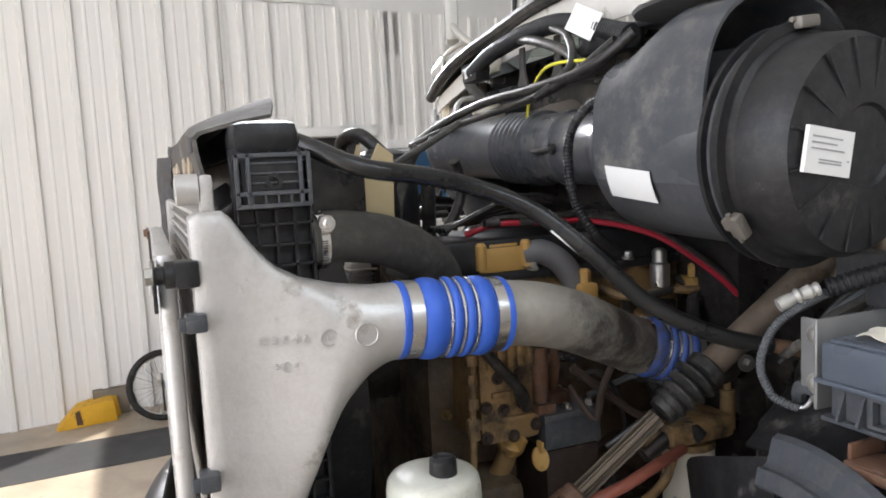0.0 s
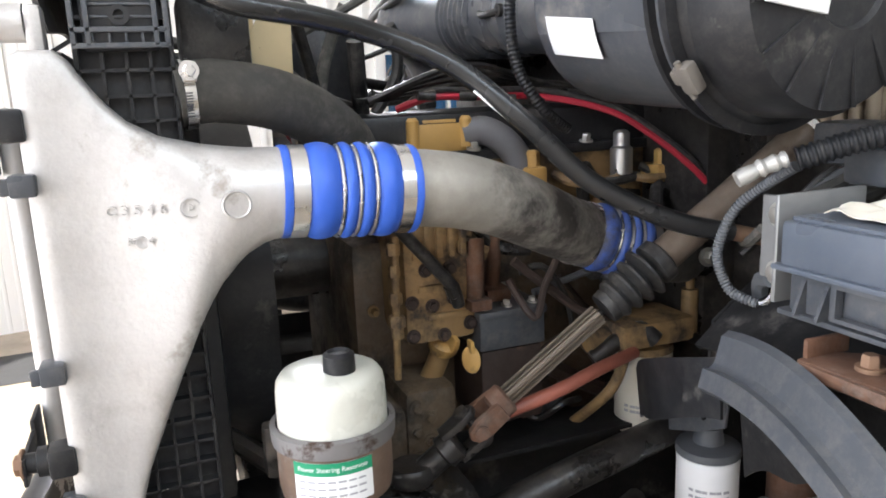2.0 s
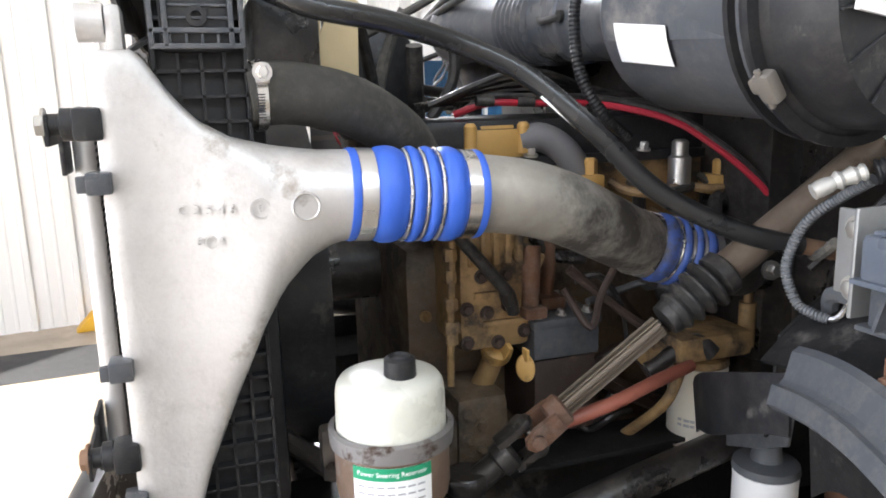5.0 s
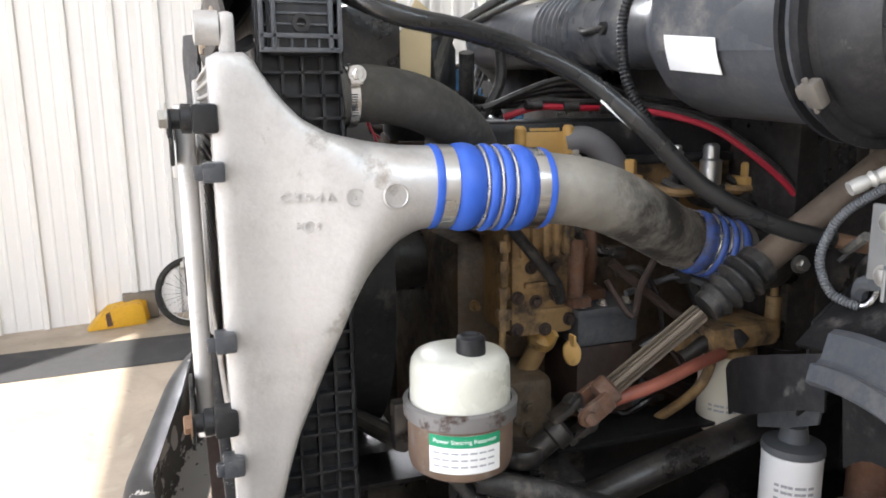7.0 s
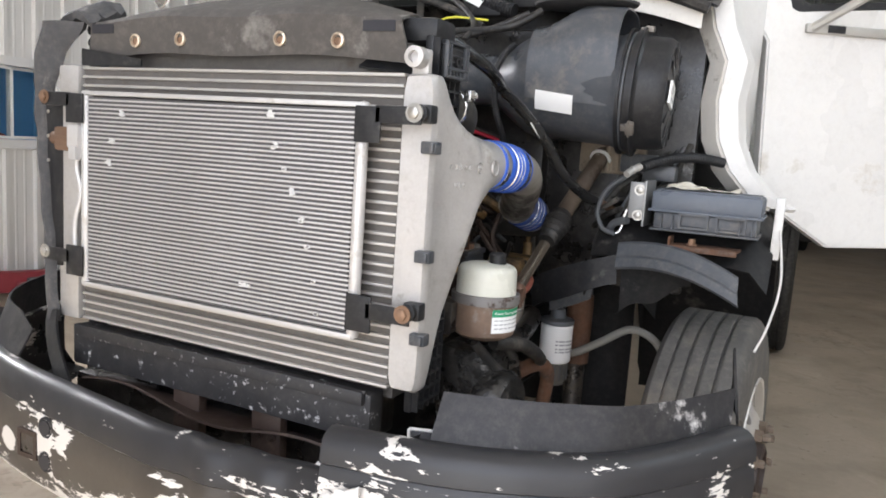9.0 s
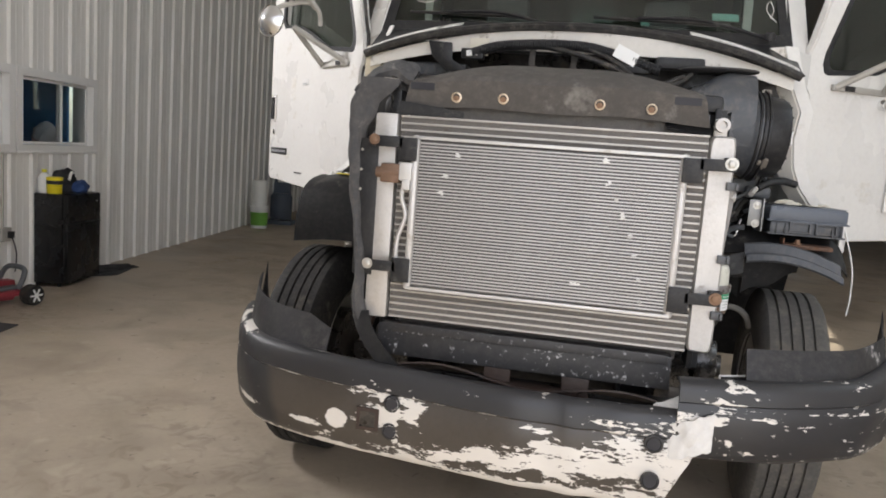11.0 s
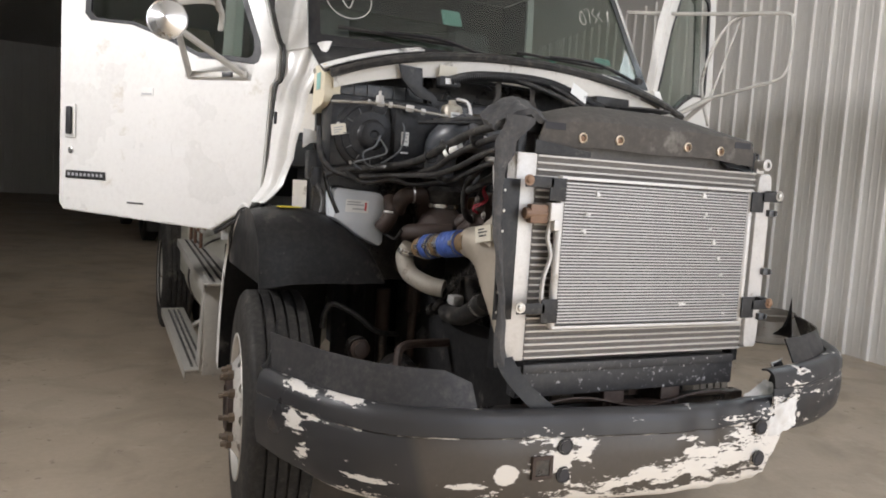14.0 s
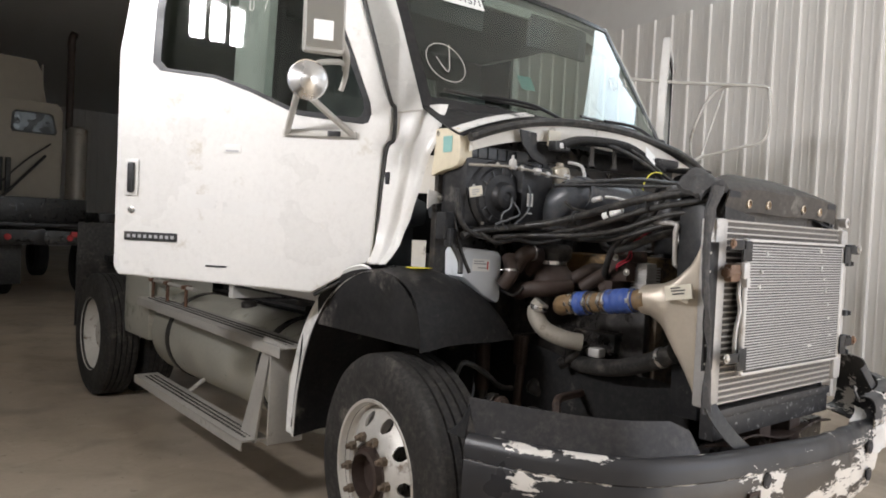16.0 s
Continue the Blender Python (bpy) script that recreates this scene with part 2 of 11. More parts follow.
BUCKET_GREEN = material("green_print_bucket", (0.16, 0.40, 0.06), 0.5, vary=0.15, bump=0.0)
OUTSIDE = material("pale_gravel_yard", (0.50, 0.48, 0.44), 0.95, vary=0.15, scale=2, fine=30, bump=0.1)
WALL_PAINT = material("white_metal_cladding", (0.80, 0.78, 0.745), 0.45, vary=0.05, scale=1.5, fine=40, bump=0.004, stretch=(1, 1, 0.25), per_object=0.05)
CEIL_PAINT = material("white_ceiling_sheet", (0.76, 0.75, 0.725), 0.6, vary=0.05, bump=0.006)
# no lamp inside: the blue is brightened and the dark walls give the shade
OFFICE_BLUE = material("blue_office_wall", (0.12, 0.36, 0.68), 0.7, vary=0.06, bump=0.01)
OFFICE_SHADE = material("dark_office_wall", (0.06, 0.05, 0.045), 0.8, vary=0.15, bump=0.01)
VINYL = material("white_window_vinyl", (0.80, 0.79, 0.77), 0.4, vary=0.04, bump=0.004)
RIM_GREY = material("grey_bare_rim", (0.22, 0.20, 0.175), 0.5, metal=0.5, vary=0.2, bump=0.03, dirt=(0.12, 0.08, 0.05), dirt_amount=0.15, dirt_scale=6)
FAR_TRUCK = material("faded_cream_paint", (0.36, 0.32, 0.26), 0.5, vary=0.08, bump=0.01)
# serves the timber block and the floor strip that stands in for shade
SHADE_TIMBER_BROWN = material("dark_floor_mat", (0.20, 0.168, 0.13), 0.9, vary=0.2, bump=0.08)


def glass(name, tint, rough=0.02):
    m = bpy.data.materials.new(name)
    m.use_nodes = True
    b = m.node_tree.nodes["Principled BSDF"]
    b.inputs["Base Color"].default_value = (*tint, 1)
    b.inputs["Transmission Weight"].default_value = 1.0
    b.inputs["Roughness"].default_value, b.inputs["IOR"].default_value = rough, 1.45
    return m


CAB_GLASS = glass("tinted_cab_glass", (0.40, 0.48, 0.43))
PANE_GLASS = glass("window_glass", (0.8, 0.84, 0.84))


def concrete():
    """Worn brown concrete: mottled, with smears of dry mud and darker traffic stains."""
    m = material("worn_concrete_floor", (0.42, 0.352, 0.272), 0.5, vary=0.16, scale=0.9, fine=26, bump=0.02,
                 dirt=(0.50, 0.43, 0.33), dirt_amount=0.12, dirt_scale=1.3)
    t = m.node_tree
    n, link = t.nodes, t.links.new
    b = n["Principled BSDF"]
    old = b.inputs["Base Color"].links[0].from_socket
    co = n.new("ShaderNodeTexCoord")
    for scale, lo, hi, color, amount in ((0.45, 0.5, 0.75, (0.19, 0.15, 0.105, 1), 0.6), (5.5, 0.60, 0.72, (0.52, 0.46, 0.37, 1), 0.4), (2.2, 0.46, 0.70, (0.20, 0.16, 0.115, 1), 0.5), (1.1, 0.48, 0.70, (0.46, 0.40, 0.32, 1), 0.3), (14, 0.66, 0.72, (0.09, 0.07, 0.05, 1), 0.5)):
        x, r, mx = n.new("ShaderNodeTexNoise"), n.new("ShaderNodeMapRange"), n.new("ShaderNodeMix")
        x.inputs["Scale"].default_value, x.inputs["Detail"].default_value, x.inputs["Distortion"].default_value = scale, 7, 0.6
        link(co.outputs["Object"], x.inputs["Vector"])
        r.inputs["From Min"].default_value, r.inputs["From Max"].default_value, r.inputs["To Max"].default_value = lo, hi, amount
        link(x.outputs["Fac"], r.inputs["Value"])
        mx.data_type = "RGBA"
        link(r.outputs["Result"], mx.inputs[0])
        link(old, mx.inputs[6])
        mx.inputs[7].default_value = color
        old = mx.outputs[2]
    # crumbs of dry mud in loose drifts
    field, crumb, both, mud = n.new("ShaderNodeTexNoise"), n.new("ShaderNodeTexNoise"), n.new("ShaderNodeMath"), n.new("ShaderNodeMix")
    field.inputs["Scale"].default_value, field.inputs["Detail"].default_value = 0.55, 2
    crumb.inputs["Scale"].default_value, crumb.inputs["Detail"].default_value, crumb.inputs["Distortion"].default_value = 7.5, 9, 1.6
    masks = []
    for node, lo, hi in ((field, 0.53, 0.68), (crumb, 0.50, 0.64)):
        r = n.new("ShaderNodeMapRange")
        r.inputs["From Min"].default_value, r.inputs["From Max"].default_value, r.inputs["To Max"].default_value = lo, hi, 0.75
        link(co.outputs["Object"], node.inputs["Vector"])
        link(node.outputs["Fac"], r.inputs["Value"])
        masks.append(r.outputs["Result"])
    both.operation = "MULTIPLY"
    link(masks[0], both.inputs[0])
    link(masks[1], both.inputs[1])
    mud.data_type = "RGBA"
    link(both.outputs[0], mud.inputs[0])
    link(old, mud.inputs[6])
    mud.inputs[7].default_value = (0.20, 0.155, 0.11, 1)
    link(mud.outputs[2], b.inputs["Base Color"])
    return m


CONCRETE = concrete()


MAIN_SPOTS = ((-0.452, 0.655, 0.115, 0.095), (-0.54, 0.718, 0.05, 0.02), (-0.341, 0.68, 0.045, 0.08), (-0.748, 0.578, 0.08, 0.02), (-0.117, 0.588, 0.09, 0.045), (-0.687, 0.825, 0.06, 0.03), (-1.055, 0.82, 0.09, 0.025),
              (-1.137, 0.732, 0.05, 0.02), (-1.165, 0.608, 0.022, 0.06), (-1.014, 0.583, 0.06, 0.018), (-1.038, 0.734, 0.05, 0.009), (-1.159, 0.815, 0.05, 0.03), (0.09, 0.595, 0.22, 0.085), (0.28, 0.62, 0.22, 0.15),
              (0.33, 0.68, 0.13, 0.06), (0.06, 0.704, 0.09, 0.022), (0.47, 0.68, 0.16, 0.12), (0.44, 0.58, 0.1, 0.1), (-0.22, 0.565, 0.22, 0.035), (-0.02, 0.575, 0.26, 0.05), (0.16, 0.615, 0.1, 0.06), (0.37, 0.64, 0.15, 0.13), (-0.46, 0.715, 0.10, 0.05), (-0.395, 0.65, 0.025, 0.12), (-1.185, 0.70, 0.03, 0.09))
END_SPOTS = ((0.62, 0.905, 0.07, 0.03), (0.56, 0.86, 0.07, 0.025), (0.52, 0.80, 0.12, 0.025), (0.72, 0.815, 0.12, 0.012), (1.12, 0.69, 0.08, 0.06), (1.18, 0.78, 0.03, 0.10), (0.95, 0.655, 0.25, 0.015))


def peeling(name, color, spots, top, oval_at, line_at):
    """Black bumper paint chipped down to white primer in ragged patches; top: the height above which the paint is black."""
    m = material(name, color, 0.4, spec=0.45, vary=0.2, scale=4, bump=0.01)
    t = m.node_tree
    n, link = t.nodes, t.links.new
    b = n["Principled BSDF"]
    old = b.inputs["Base Color"].links[0].from_socket
    co, mp, xyz = n.new("ShaderNodeTexCoord"), n.new("ShaderNodeMapping"), n.new("ShaderNodeSeparateXYZ")
    mp.inputs["Scale"].default_value = (0.8, 0.8, 2.6)
    link(co.outputs["Object"], mp.inputs["Vector"])
    link(co.outputs["Object"], xyz.inputs["Vector"])

    def remap(value, a, c, d, e):
        r = n.new("ShaderNodeMapRange")
        for key, v in (("From Min", a), ("From Max", c), ("To Min", d), ("To Max", e)):
            r.inputs[key].default_value = v
        link(value, r.inputs["Value"])
        return r.outputs["Result"]

    def calc(kind, p, q):
        x = n.new("ShaderNodeMath")
        x.operation = kind
        for socket, v in zip(x.inputs, (p, q)):
            if isinstance(v, float):
                socket.default_value = v
            else:
                link(v, socket)
        return x.outputs[0]

    def patch(x, z, rx, rz):
        """1 in the middle of one worn spot, 0 at its rim and less outside."""
        dx = calc("MULTIPLY", calc("SUBTRACT", xyz.outputs["X"], x), 1.0 / rx)
        dz = calc("MULTIPLY", calc("SUBTRACT", xyz.outputs["Z"], z), 1.0 / rz)
        return calc("SUBTRACT", 1.0, calc("SQRT", calc("ADD", calc("MULTIPLY", dx, dx), calc("MULTIPLY", dz, dz)), 0.0))

    tilted = calc("ADD", xyz.outputs["Z"], calc("MULTIPLY", xyz.outputs["X"], 0.01))
    band = n.new("ShaderNodeMix")
    band.data_type = "RGBA"
    link(calc("MAXIMUM", remap(tilted, top - 0.003, top + 0.002, 0.0, 1.0), remap(calc("ADD", xyz.outputs["X"], calc("MULTIPLY", tilted, 0.25)), -0.74, -0.70, 1.0, 0.0)), band.inputs[0])
    link(old, band.inputs[6])
    band.inputs[7].default_value = (0.026, 0.026, 0.028, 1)
    old = band.outputs[2]

    def noise_at(scale, seed, detail=9, rough=0.66, vec=None):
        x = n.new("ShaderNodeTexNoise")
        x.noise_dimensions = "4D"
        x.inputs["W"].default_value = seed
        x.inputs["Scale"].default_value, x.inputs["Detail"].default_value, x.inputs["Roughness"].default_value = scale, detail, rough
        link(vec or mp.outputs["Vector"], x.inputs["Vector"])
        return x.outputs["Fac"]

    # the lower edge is worn most towards the torn end
    low = calc("SUBTRACT", remap(tilted, 0.500, 0.575, 1.45, 0.0), remap(xyz.outputs["X"], -1.1, 0.3, 0.75, 0.0))
    for spot in spots:
        low = calc("MAXIMUM", low, patch(*spot))
    # the thin bright line along the groove
    low = calc("MAXIMUM", low, calc("SUBTRACT", remap(calc("ABSOLUTE", calc("SUBTRACT", tilted, line_at), 0.0), 0.0, 0.006, 1.0, 0.0), remap(xyz.outputs["X"], -0.9, 0.2, 0.45, 0.52)))
    ragged = calc("MULTIPLY", calc("SUBTRACT", noise_at(9.0, 0.0), 0.5), 4.2)
    fine = calc("MULTIPLY", calc("SUBTRACT", noise_at(40.0, 4.0, 4, 0.6), 0.5), 2.2)
    chip = remap(calc("ADD", low, calc("ADD", ragged, fine)), 0.50, 0.56, 0.0, 1.0)
    oval = remap(calc("ADD", patch(*oval_at, 0.046, 0.040), calc("MULTIPLY", calc("SUBTRACT", noise_at(22.0, 2.0), 0.5), 0.8)), 0.10, 0.16, 0.0, 1.0)
    specks = remap(noise_at(34.0, 7.0, 3, 0.5), 0.735, 0.75, 0.0, 0.9)
    primer = n.new("ShaderNodeMix")
    primer.data_type = "RGBA"
    link(noise_at(5.0, 11.0), primer.inputs[0])
    primer.inputs[6].default_value, primer.inputs[7].default_value = (0.78, 0.75, 0.70, 1), (0.56, 0.53, 0.49, 1)
    for mask in (chip, oval, specks):
        mx = n.new("ShaderNodeMix")
        mx.data_type = "RGBA"
        link(mask, mx.inputs[0])
        link(old, mx.inputs[6])
        link(primer.outputs[2], mx.inputs[7])
        old = mx.outputs[2]
    link(old, b.inputs["Base Color"])
    return m


# the brown lower face puts the floor's reflection into the paint colour
CHIPPED = peeling("chipped_black_bumper_paint", (0.056, 0.048, 0.040), MAIN_SPOTS, 0.725, (-0.609, 0.614), 0.723)
SCUFFED = peeling("scuffed_black_bumper_end", (0.026, 0.026, 0.028), END_SPOTS, 0.30, (9.0, 9.0), 0.845)


# ---- mesh tools ----
def link_mesh(name, bm, mat, parent=None, label="", smooth=True):
    me = bpy.data.meshes.new(name)
    bmesh.ops.recalc_face_normals(bm, faces=bm.faces)
    bm.to_mesh(me)
    bm.free()
    for m in (mat if isinstance(mat, (list, tuple)) else [mat]):
        me.materials.append(m)
    if smooth:
        me.polygons.foreach_set("use_smooth", [True] * len(me.polygons))
        me.set_sharp_from_angle(angle=radians(38))
    ob = new(name, me)
    if parent:
        ob.parent = parent
    if label:
        tagged(ob, label)
    return ob


def part(name, bm, mat, parent, label=""):
    """One mesh object under a thing or under a part."""
    return link_mesh(name, bm, mat, parent, label)


def thing(name, label, category, group="", m=None, kind=""):
    ob = new(name)
    ob.empty_display_size = 0.05
    if m:
        ob.matrix_world = m
    return tagged(ob, label, category, group, kind)


def B():
    return bmesh.new()


def grow(bm, geom, m):
    bmesh.ops.transform(bm, matrix=m, verts=geom)


def box(bm, lo, hi, bevel=0.0, m=None, seg=2):
    """A box between two corners, with rounded edges."""
    lo, hi = Vector(lo), Vector(hi)
    made = bmesh.ops.create_cube(bm, size=1)["verts"]
    size = hi - lo
    grow(bm, made, Matrix.Translation((lo + hi) / 2) @ Matrix.Diagonal((*size, 1)))
    if bevel > 0:
        edges = list({e for v in made for e in v.link_edges})
        out = bmesh.ops.bevel(bm, geom=edges, offset=min(bevel, min(abs(s) for s in size) * 0.45), segments=seg, affect="EDGES", profile=0.6)
        made = list({v for v in made if v.is_valid} | {v for f in out["faces"] for v in f.verts})
    if m:
        grow(bm, made, m)
    return bm


def toward(a, b):
    """The pose at a whose z axis points to b."""
    a, b = Vector(a), Vector(b)
    return Matrix.Translation(a) @ (b - a).to_track_quat("Z", "Y").to_matrix().to_4x4()


def lathe(bm, profile, m=None, seg=32, closed=True):
    """Turns (radius, height) pairs about the z axis of m."""
    rings = []
    for r, h in profile:
        ring = []
        for k in range(seg):
            a = 2 * math.pi * k / seg
            co = Vector((r * math.cos(a), r * math.sin(a), h))
            ring.append(bm.verts.new(m @ co if m else co))
        rings.append(ring)
    for a, b in zip(rings, rings[1:]):
        for k in range(seg):
            bm.faces.new((a[k], a[(k + 1) % seg], b[(k + 1) % seg], b[k]))
    if closed:
        for ring, (r, _) in ((rings[0], profile[0]), (rings[-1], profile[-1])):
            if r > 1e-5:
                bm.faces.new(ring)
    return bm


def rod(bm, a, b, r, r2=None, seg=12):
    d = (Vector(b) - Vector(a)).length
    return lathe(bm, [(r, 0), (r if r2 is None else r2, d)], toward(a, b), seg)


def curve_points(points, n=8):
    """Points of a smooth line through the given ones."""
    p = [Vector(q) for q in points]
    if len(p) < 3:
        return [p[0].lerp(p[1], k / n) for k in range(n + 1)]
    out = []
    for i in range(len(p) - 1):
        p0, p1, p2, p3 = p[max(i - 1, 0)], p[i], p[i + 1], p[min(i + 2, len(p) - 1)]
        for k in range(n):
            t = k / n
            out.append(0.5 * ((2 * p1) + (p2 - p0) * t + (2 * p0 - 5 * p1 + 4 * p2 - p3) * t * t + (3 * p1 - p0 - 3 * p2 + p3) * t ** 3))
    return out + [p[-1]]


def tube(bm, points, r, seg=10, n=8, radii=None, smooth=True):
    """A hose, pipe or cable along a smooth line; radii: a function of the share of its length."""
    line = curve_points(points, n) if smooth else [Vector(q) for q in points]
    up = Vector((0, 0, 1))
    rings, side = [], None
    for i, q in enumerate(line):
        d = (line[min(i + 1, len(line) - 1)] - line[max(i - 1, 0)]).normalized()
        if side is None:
            side = d.cross(up if abs(d.z) < 0.9 else Vector((1, 0, 0))).normalized()
        side = (side - d * side.dot(d)).normalized()
        other = d.cross(side)
        rr = radii(i / (len(line) - 1)) if radii else r
        rings.append([bm.verts.new(q + rr * (math.cos(2 * math.pi * k / seg) * side + math.sin(2 * math.pi * k / seg) * other)) for k in range(seg)])
    for a, b in zip(rings, rings[1:]):
        for k in range(seg):
            bm.faces.new((a[k], a[(k + 1) % seg], b[(k + 1) % seg], b[k]))
    bm.faces.new(rings[0])
    bm.faces.new(rings[-1])
    return bm


def corrugated(bm, points, r, ridge, pitch, seg=10):
    """A ribbed conduit."""
    line = curve_points(points, 24)
    total = sum((b - a).length for a, b in zip(line, line[1:]))
    count = max(4, int(total / pitch)) * 4
    step, out, left, i = total / count, [line[0]], 0.0, 0
    want = step
    run = 0.0
    for a, b in zip(line, line[1:]):
        d = (b - a).length
        while run + d >= want - 1e-9 and len(out) < count:
            out.append(a.lerp(b, (want - run) / d))
            want += step
        run += d
    out.append(line[-1])
    k = len(out) - 1
    return tube(bm, out, r, seg, radii=lambda s: r + (ridge if int(round(s * k)) % 4 in (0, 1) else 0.0), smooth=False)


def prism(bm, outline, depth, m=None, bevel=0.0):
    """An outline in x and y, thickened along z from 0 to depth."""
    lo = [bm.verts.new((x, y, 0)) for x, y in outline]
    face = bm.faces.new(lo)
    out = bmesh.ops.extrude_face_region(bm, geom=[face])
    hi = [v for v in out["geom"] if isinstance(v, bmesh.types.BMVert)]
    bmesh.ops.translate(bm, verts=hi, vec=(0, 0, depth))
    every = lo + hi
    if bevel:
        edges = list({e for v in every for e in v.link_edges})
        res = bmesh.ops.bevel(bm, geom=edges, offset=bevel, segments=2, affect="EDGES", profile=0.6)
        every = list({v for v in every if v.is_valid} | {v for f in res["faces"] for v in f.verts})
    if m:
        grow(bm, every, m)
    return bm


def sheet(bm, fn, nu, nv, thick=0.0):
    """A curved sheet fn(u, v) over 0..1, thickened along its normal."""
    grid = [[bm.verts.new(fn(i / nu, j / nv)) for j in range(nv + 1)] for i in range(nu + 1)]
    faces = [bm.faces.new((grid[i][j], grid[i + 1][j], grid[i + 1][j + 1], grid[i][j + 1])) for i in range(nu) for j in range(nv)]
    if thick:
        bmesh.ops.recalc_face_normals(bm, faces=faces)
        bmesh.ops.solidify(bm, geom=faces, thickness=thick)
    return bm


def frame_plate(bm, outer, inner, depth, m):
    """A flat plate with a hole: two outlines with as many corners."""
    k = len(outer)
    v = [[bm.verts.new(m @ Vector((x, y, z))) for x, y in line] for line, z in ((outer, 0), (inner, 0), (outer, depth), (inner, depth))]
    for i in range(k):
        j = (i + 1) % k
        bm.faces.new((v[0][i], v[0][j], v[1][j], v[1][i]))
        bm.faces.new((v[2][i], v[3][i], v[3][j], v[2][j]))
        bm.faces.new((v[0][i], v[2][i], v[2][j], v[0][j]))
        bm.faces.new((v[1][i], v[1][j], v[3][j], v[3][i]))
    return bm


def bolt(bm, at, axis, r=0.011, h=0.009, washer=1.5):
    """A hexagon bolt head on a washer."""
    m = toward(at, Vector(at) + Vector(axis))
    lathe(bm, [(r * washer, 0), (r * washer, h * 0.3)], m, 16)
    lathe(bm, [(r, h * 0.3), (r, h), (r * 0.8, h * 1.15)], m, 6)
    return bm


def text_mesh(name, body, size, m, mat, parent=None, depth=0.0006, align="CENTER", bold=0.0):
    """Raised letters in the built-in font, turned into a mesh."""
    cu = bpy.data.curves.new(name, "FONT")
    cu.body, cu.size, cu.extrude, cu.align_x, cu.align_y = body, size, depth, align, "CENTER"
    cu.offset = bold
    tmp = bpy.data.objects.new(name, cu)
    me = bpy.data.meshes.new_from_object(tmp)
    bpy.data.objects.remove(tmp)
    bpy.data.curves.remove(cu)
    me.transform(m)
    me.materials.append(mat)
    ob = new(name, me)
    if parent:
        ob.parent = parent
    return ob


def bars(bm, rows, m, h=0.004):
    """Unreadable print: small bars (x, y, width) in the plane of m."""
    for x, y, w in rows:
        box(bm, (x, y - h / 2, 0), (x + w, y + h / 2, 0.0006), 0, m)
    return bm


# ---- the building ----
def rib_panel(width, height):
    """A sheet of cladding: ribs 0.305 m apart with two low stiffening ribs between, in x and z, proud along y."""
    bm = B()
    prof = []
    for k in range(int(round(width / 0.305))):
        x0 = k * 0.305
        prof += [(x0, 0.0), (x0 + 0.004, 0.0), (x0 + 0.013, 0.029), (x0 + 0.047, 0.029), (x0 + 0.058, 0.0)]
        for c in (0.135, 0.225):
            prof += [(x0 + c - 0.015, 0.0), (x0 + c - 0.007, 0.0032), (x0 + c + 0.007, 0.0032), (x0 + c + 0.015, 0.0)]
    prof.append((width, 0.0))
    pts = [(x, y) for x, y in prof] + [(width, -0.006), (0, -0.006)]
    lo = [bm.verts.new((x, y, 0)) for x, y in pts]
    hi = [bm.verts.new((x, y, height)) for x, y in pts]
    for i in range(len(pts)):
        j = (i + 1) % len(pts)
        bm.faces.new((lo[i], lo[j], hi[j], hi[i]))
    bm.faces.new(hi)
    return bm


def clad(wall, name, m, length, z0, z1, start=0.0):
    """Rows of cladding sheets on a wall; m puts x along the wall and y into the room."""
    mesh, x = {}, start
    while x < start + length - 1e-3:
        w = min(0.915, start + length - x)
        w = max(0.305, round(w / 0.305) * 0.305)
        key = round(w, 3)
        if key not in mesh:
            ob = link_mesh(name, rib_panel(w, z1 - z0), WALL_PAINT, wall, smooth=False)
            mesh[key] = ob.data
        else:
            ob = new(name, mesh[key])
            ob.parent = wall
        ob.matrix_world = m @ Matrix.Translation((x, 0, z0))
        x += w


def slab(name, lo, hi, mat, label, category="wall", m=BUILD):
    bm = B()
    box(bm, lo, hi)
    ob = link_mesh(name, bm, mat, smooth=False)
    ob.matrix_world = m
    return tagged(ob, label, category, kind="structure")


TH = 0.2
# floor and yard
bm = B()
box(bm, (WEST - TH, SOUTH - 1.2, -0.15), (14.5, NORTH + TH, 0))
floor = link_mesh("floor", bm, CONCRETE, smooth=False)
floor.matrix_world = BUILD
tagged(floor, "brown worn concrete floor with dry mud smears", "floor", kind="structure")
bm = B()
box(bm, (-300, -600, -0.2), (300, SOUTH - 1.202, -0.02))
ground = link_mesh("ground", bm, OUTSIDE, smooth=False)
ground.matrix_world = BUILD
tagged(ground, "pale sunlit gravel yard outside the open door", "ground", kind="structure")

# west wall, with an office doorway and two office windows
WINS = [(1.56, 2.44), (2.62, 3.80), (3.93, 5.13)]
DOORWAY_H = 2.04
WZ0, WZ1 = 1.275, 1.93
TOP_ = 3.15
wall_w = slab("wall_west", (WEST - TH, SOUTH + 0.44, 0), (WEST, WINS[0][0], TOP_), CEIL_PAINT, "white ribbed metal wall of the workshop")
for a, b in ((WINS[0][1], WINS[1][0]), (WINS[1][1], WINS[2][0]), (WINS[2][1], NORTH)):
    bm = B()
    box(bm, (WEST - TH, a, 0), (WEST, b, TOP_))
    part("pier", bm, CEIL_PAINT, wall_w)
for a, b in WINS:
    for z0, z1 in ((0, WZ0), (WZ1, TOP_)) if a > 2 else ((DOORWAY_H, TOP_),):
        bm = B()
        box(bm, (WEST - TH, a, z0), (WEST, b, z1))
        part("wall_block", bm, CEIL_PAINT, wall_w)
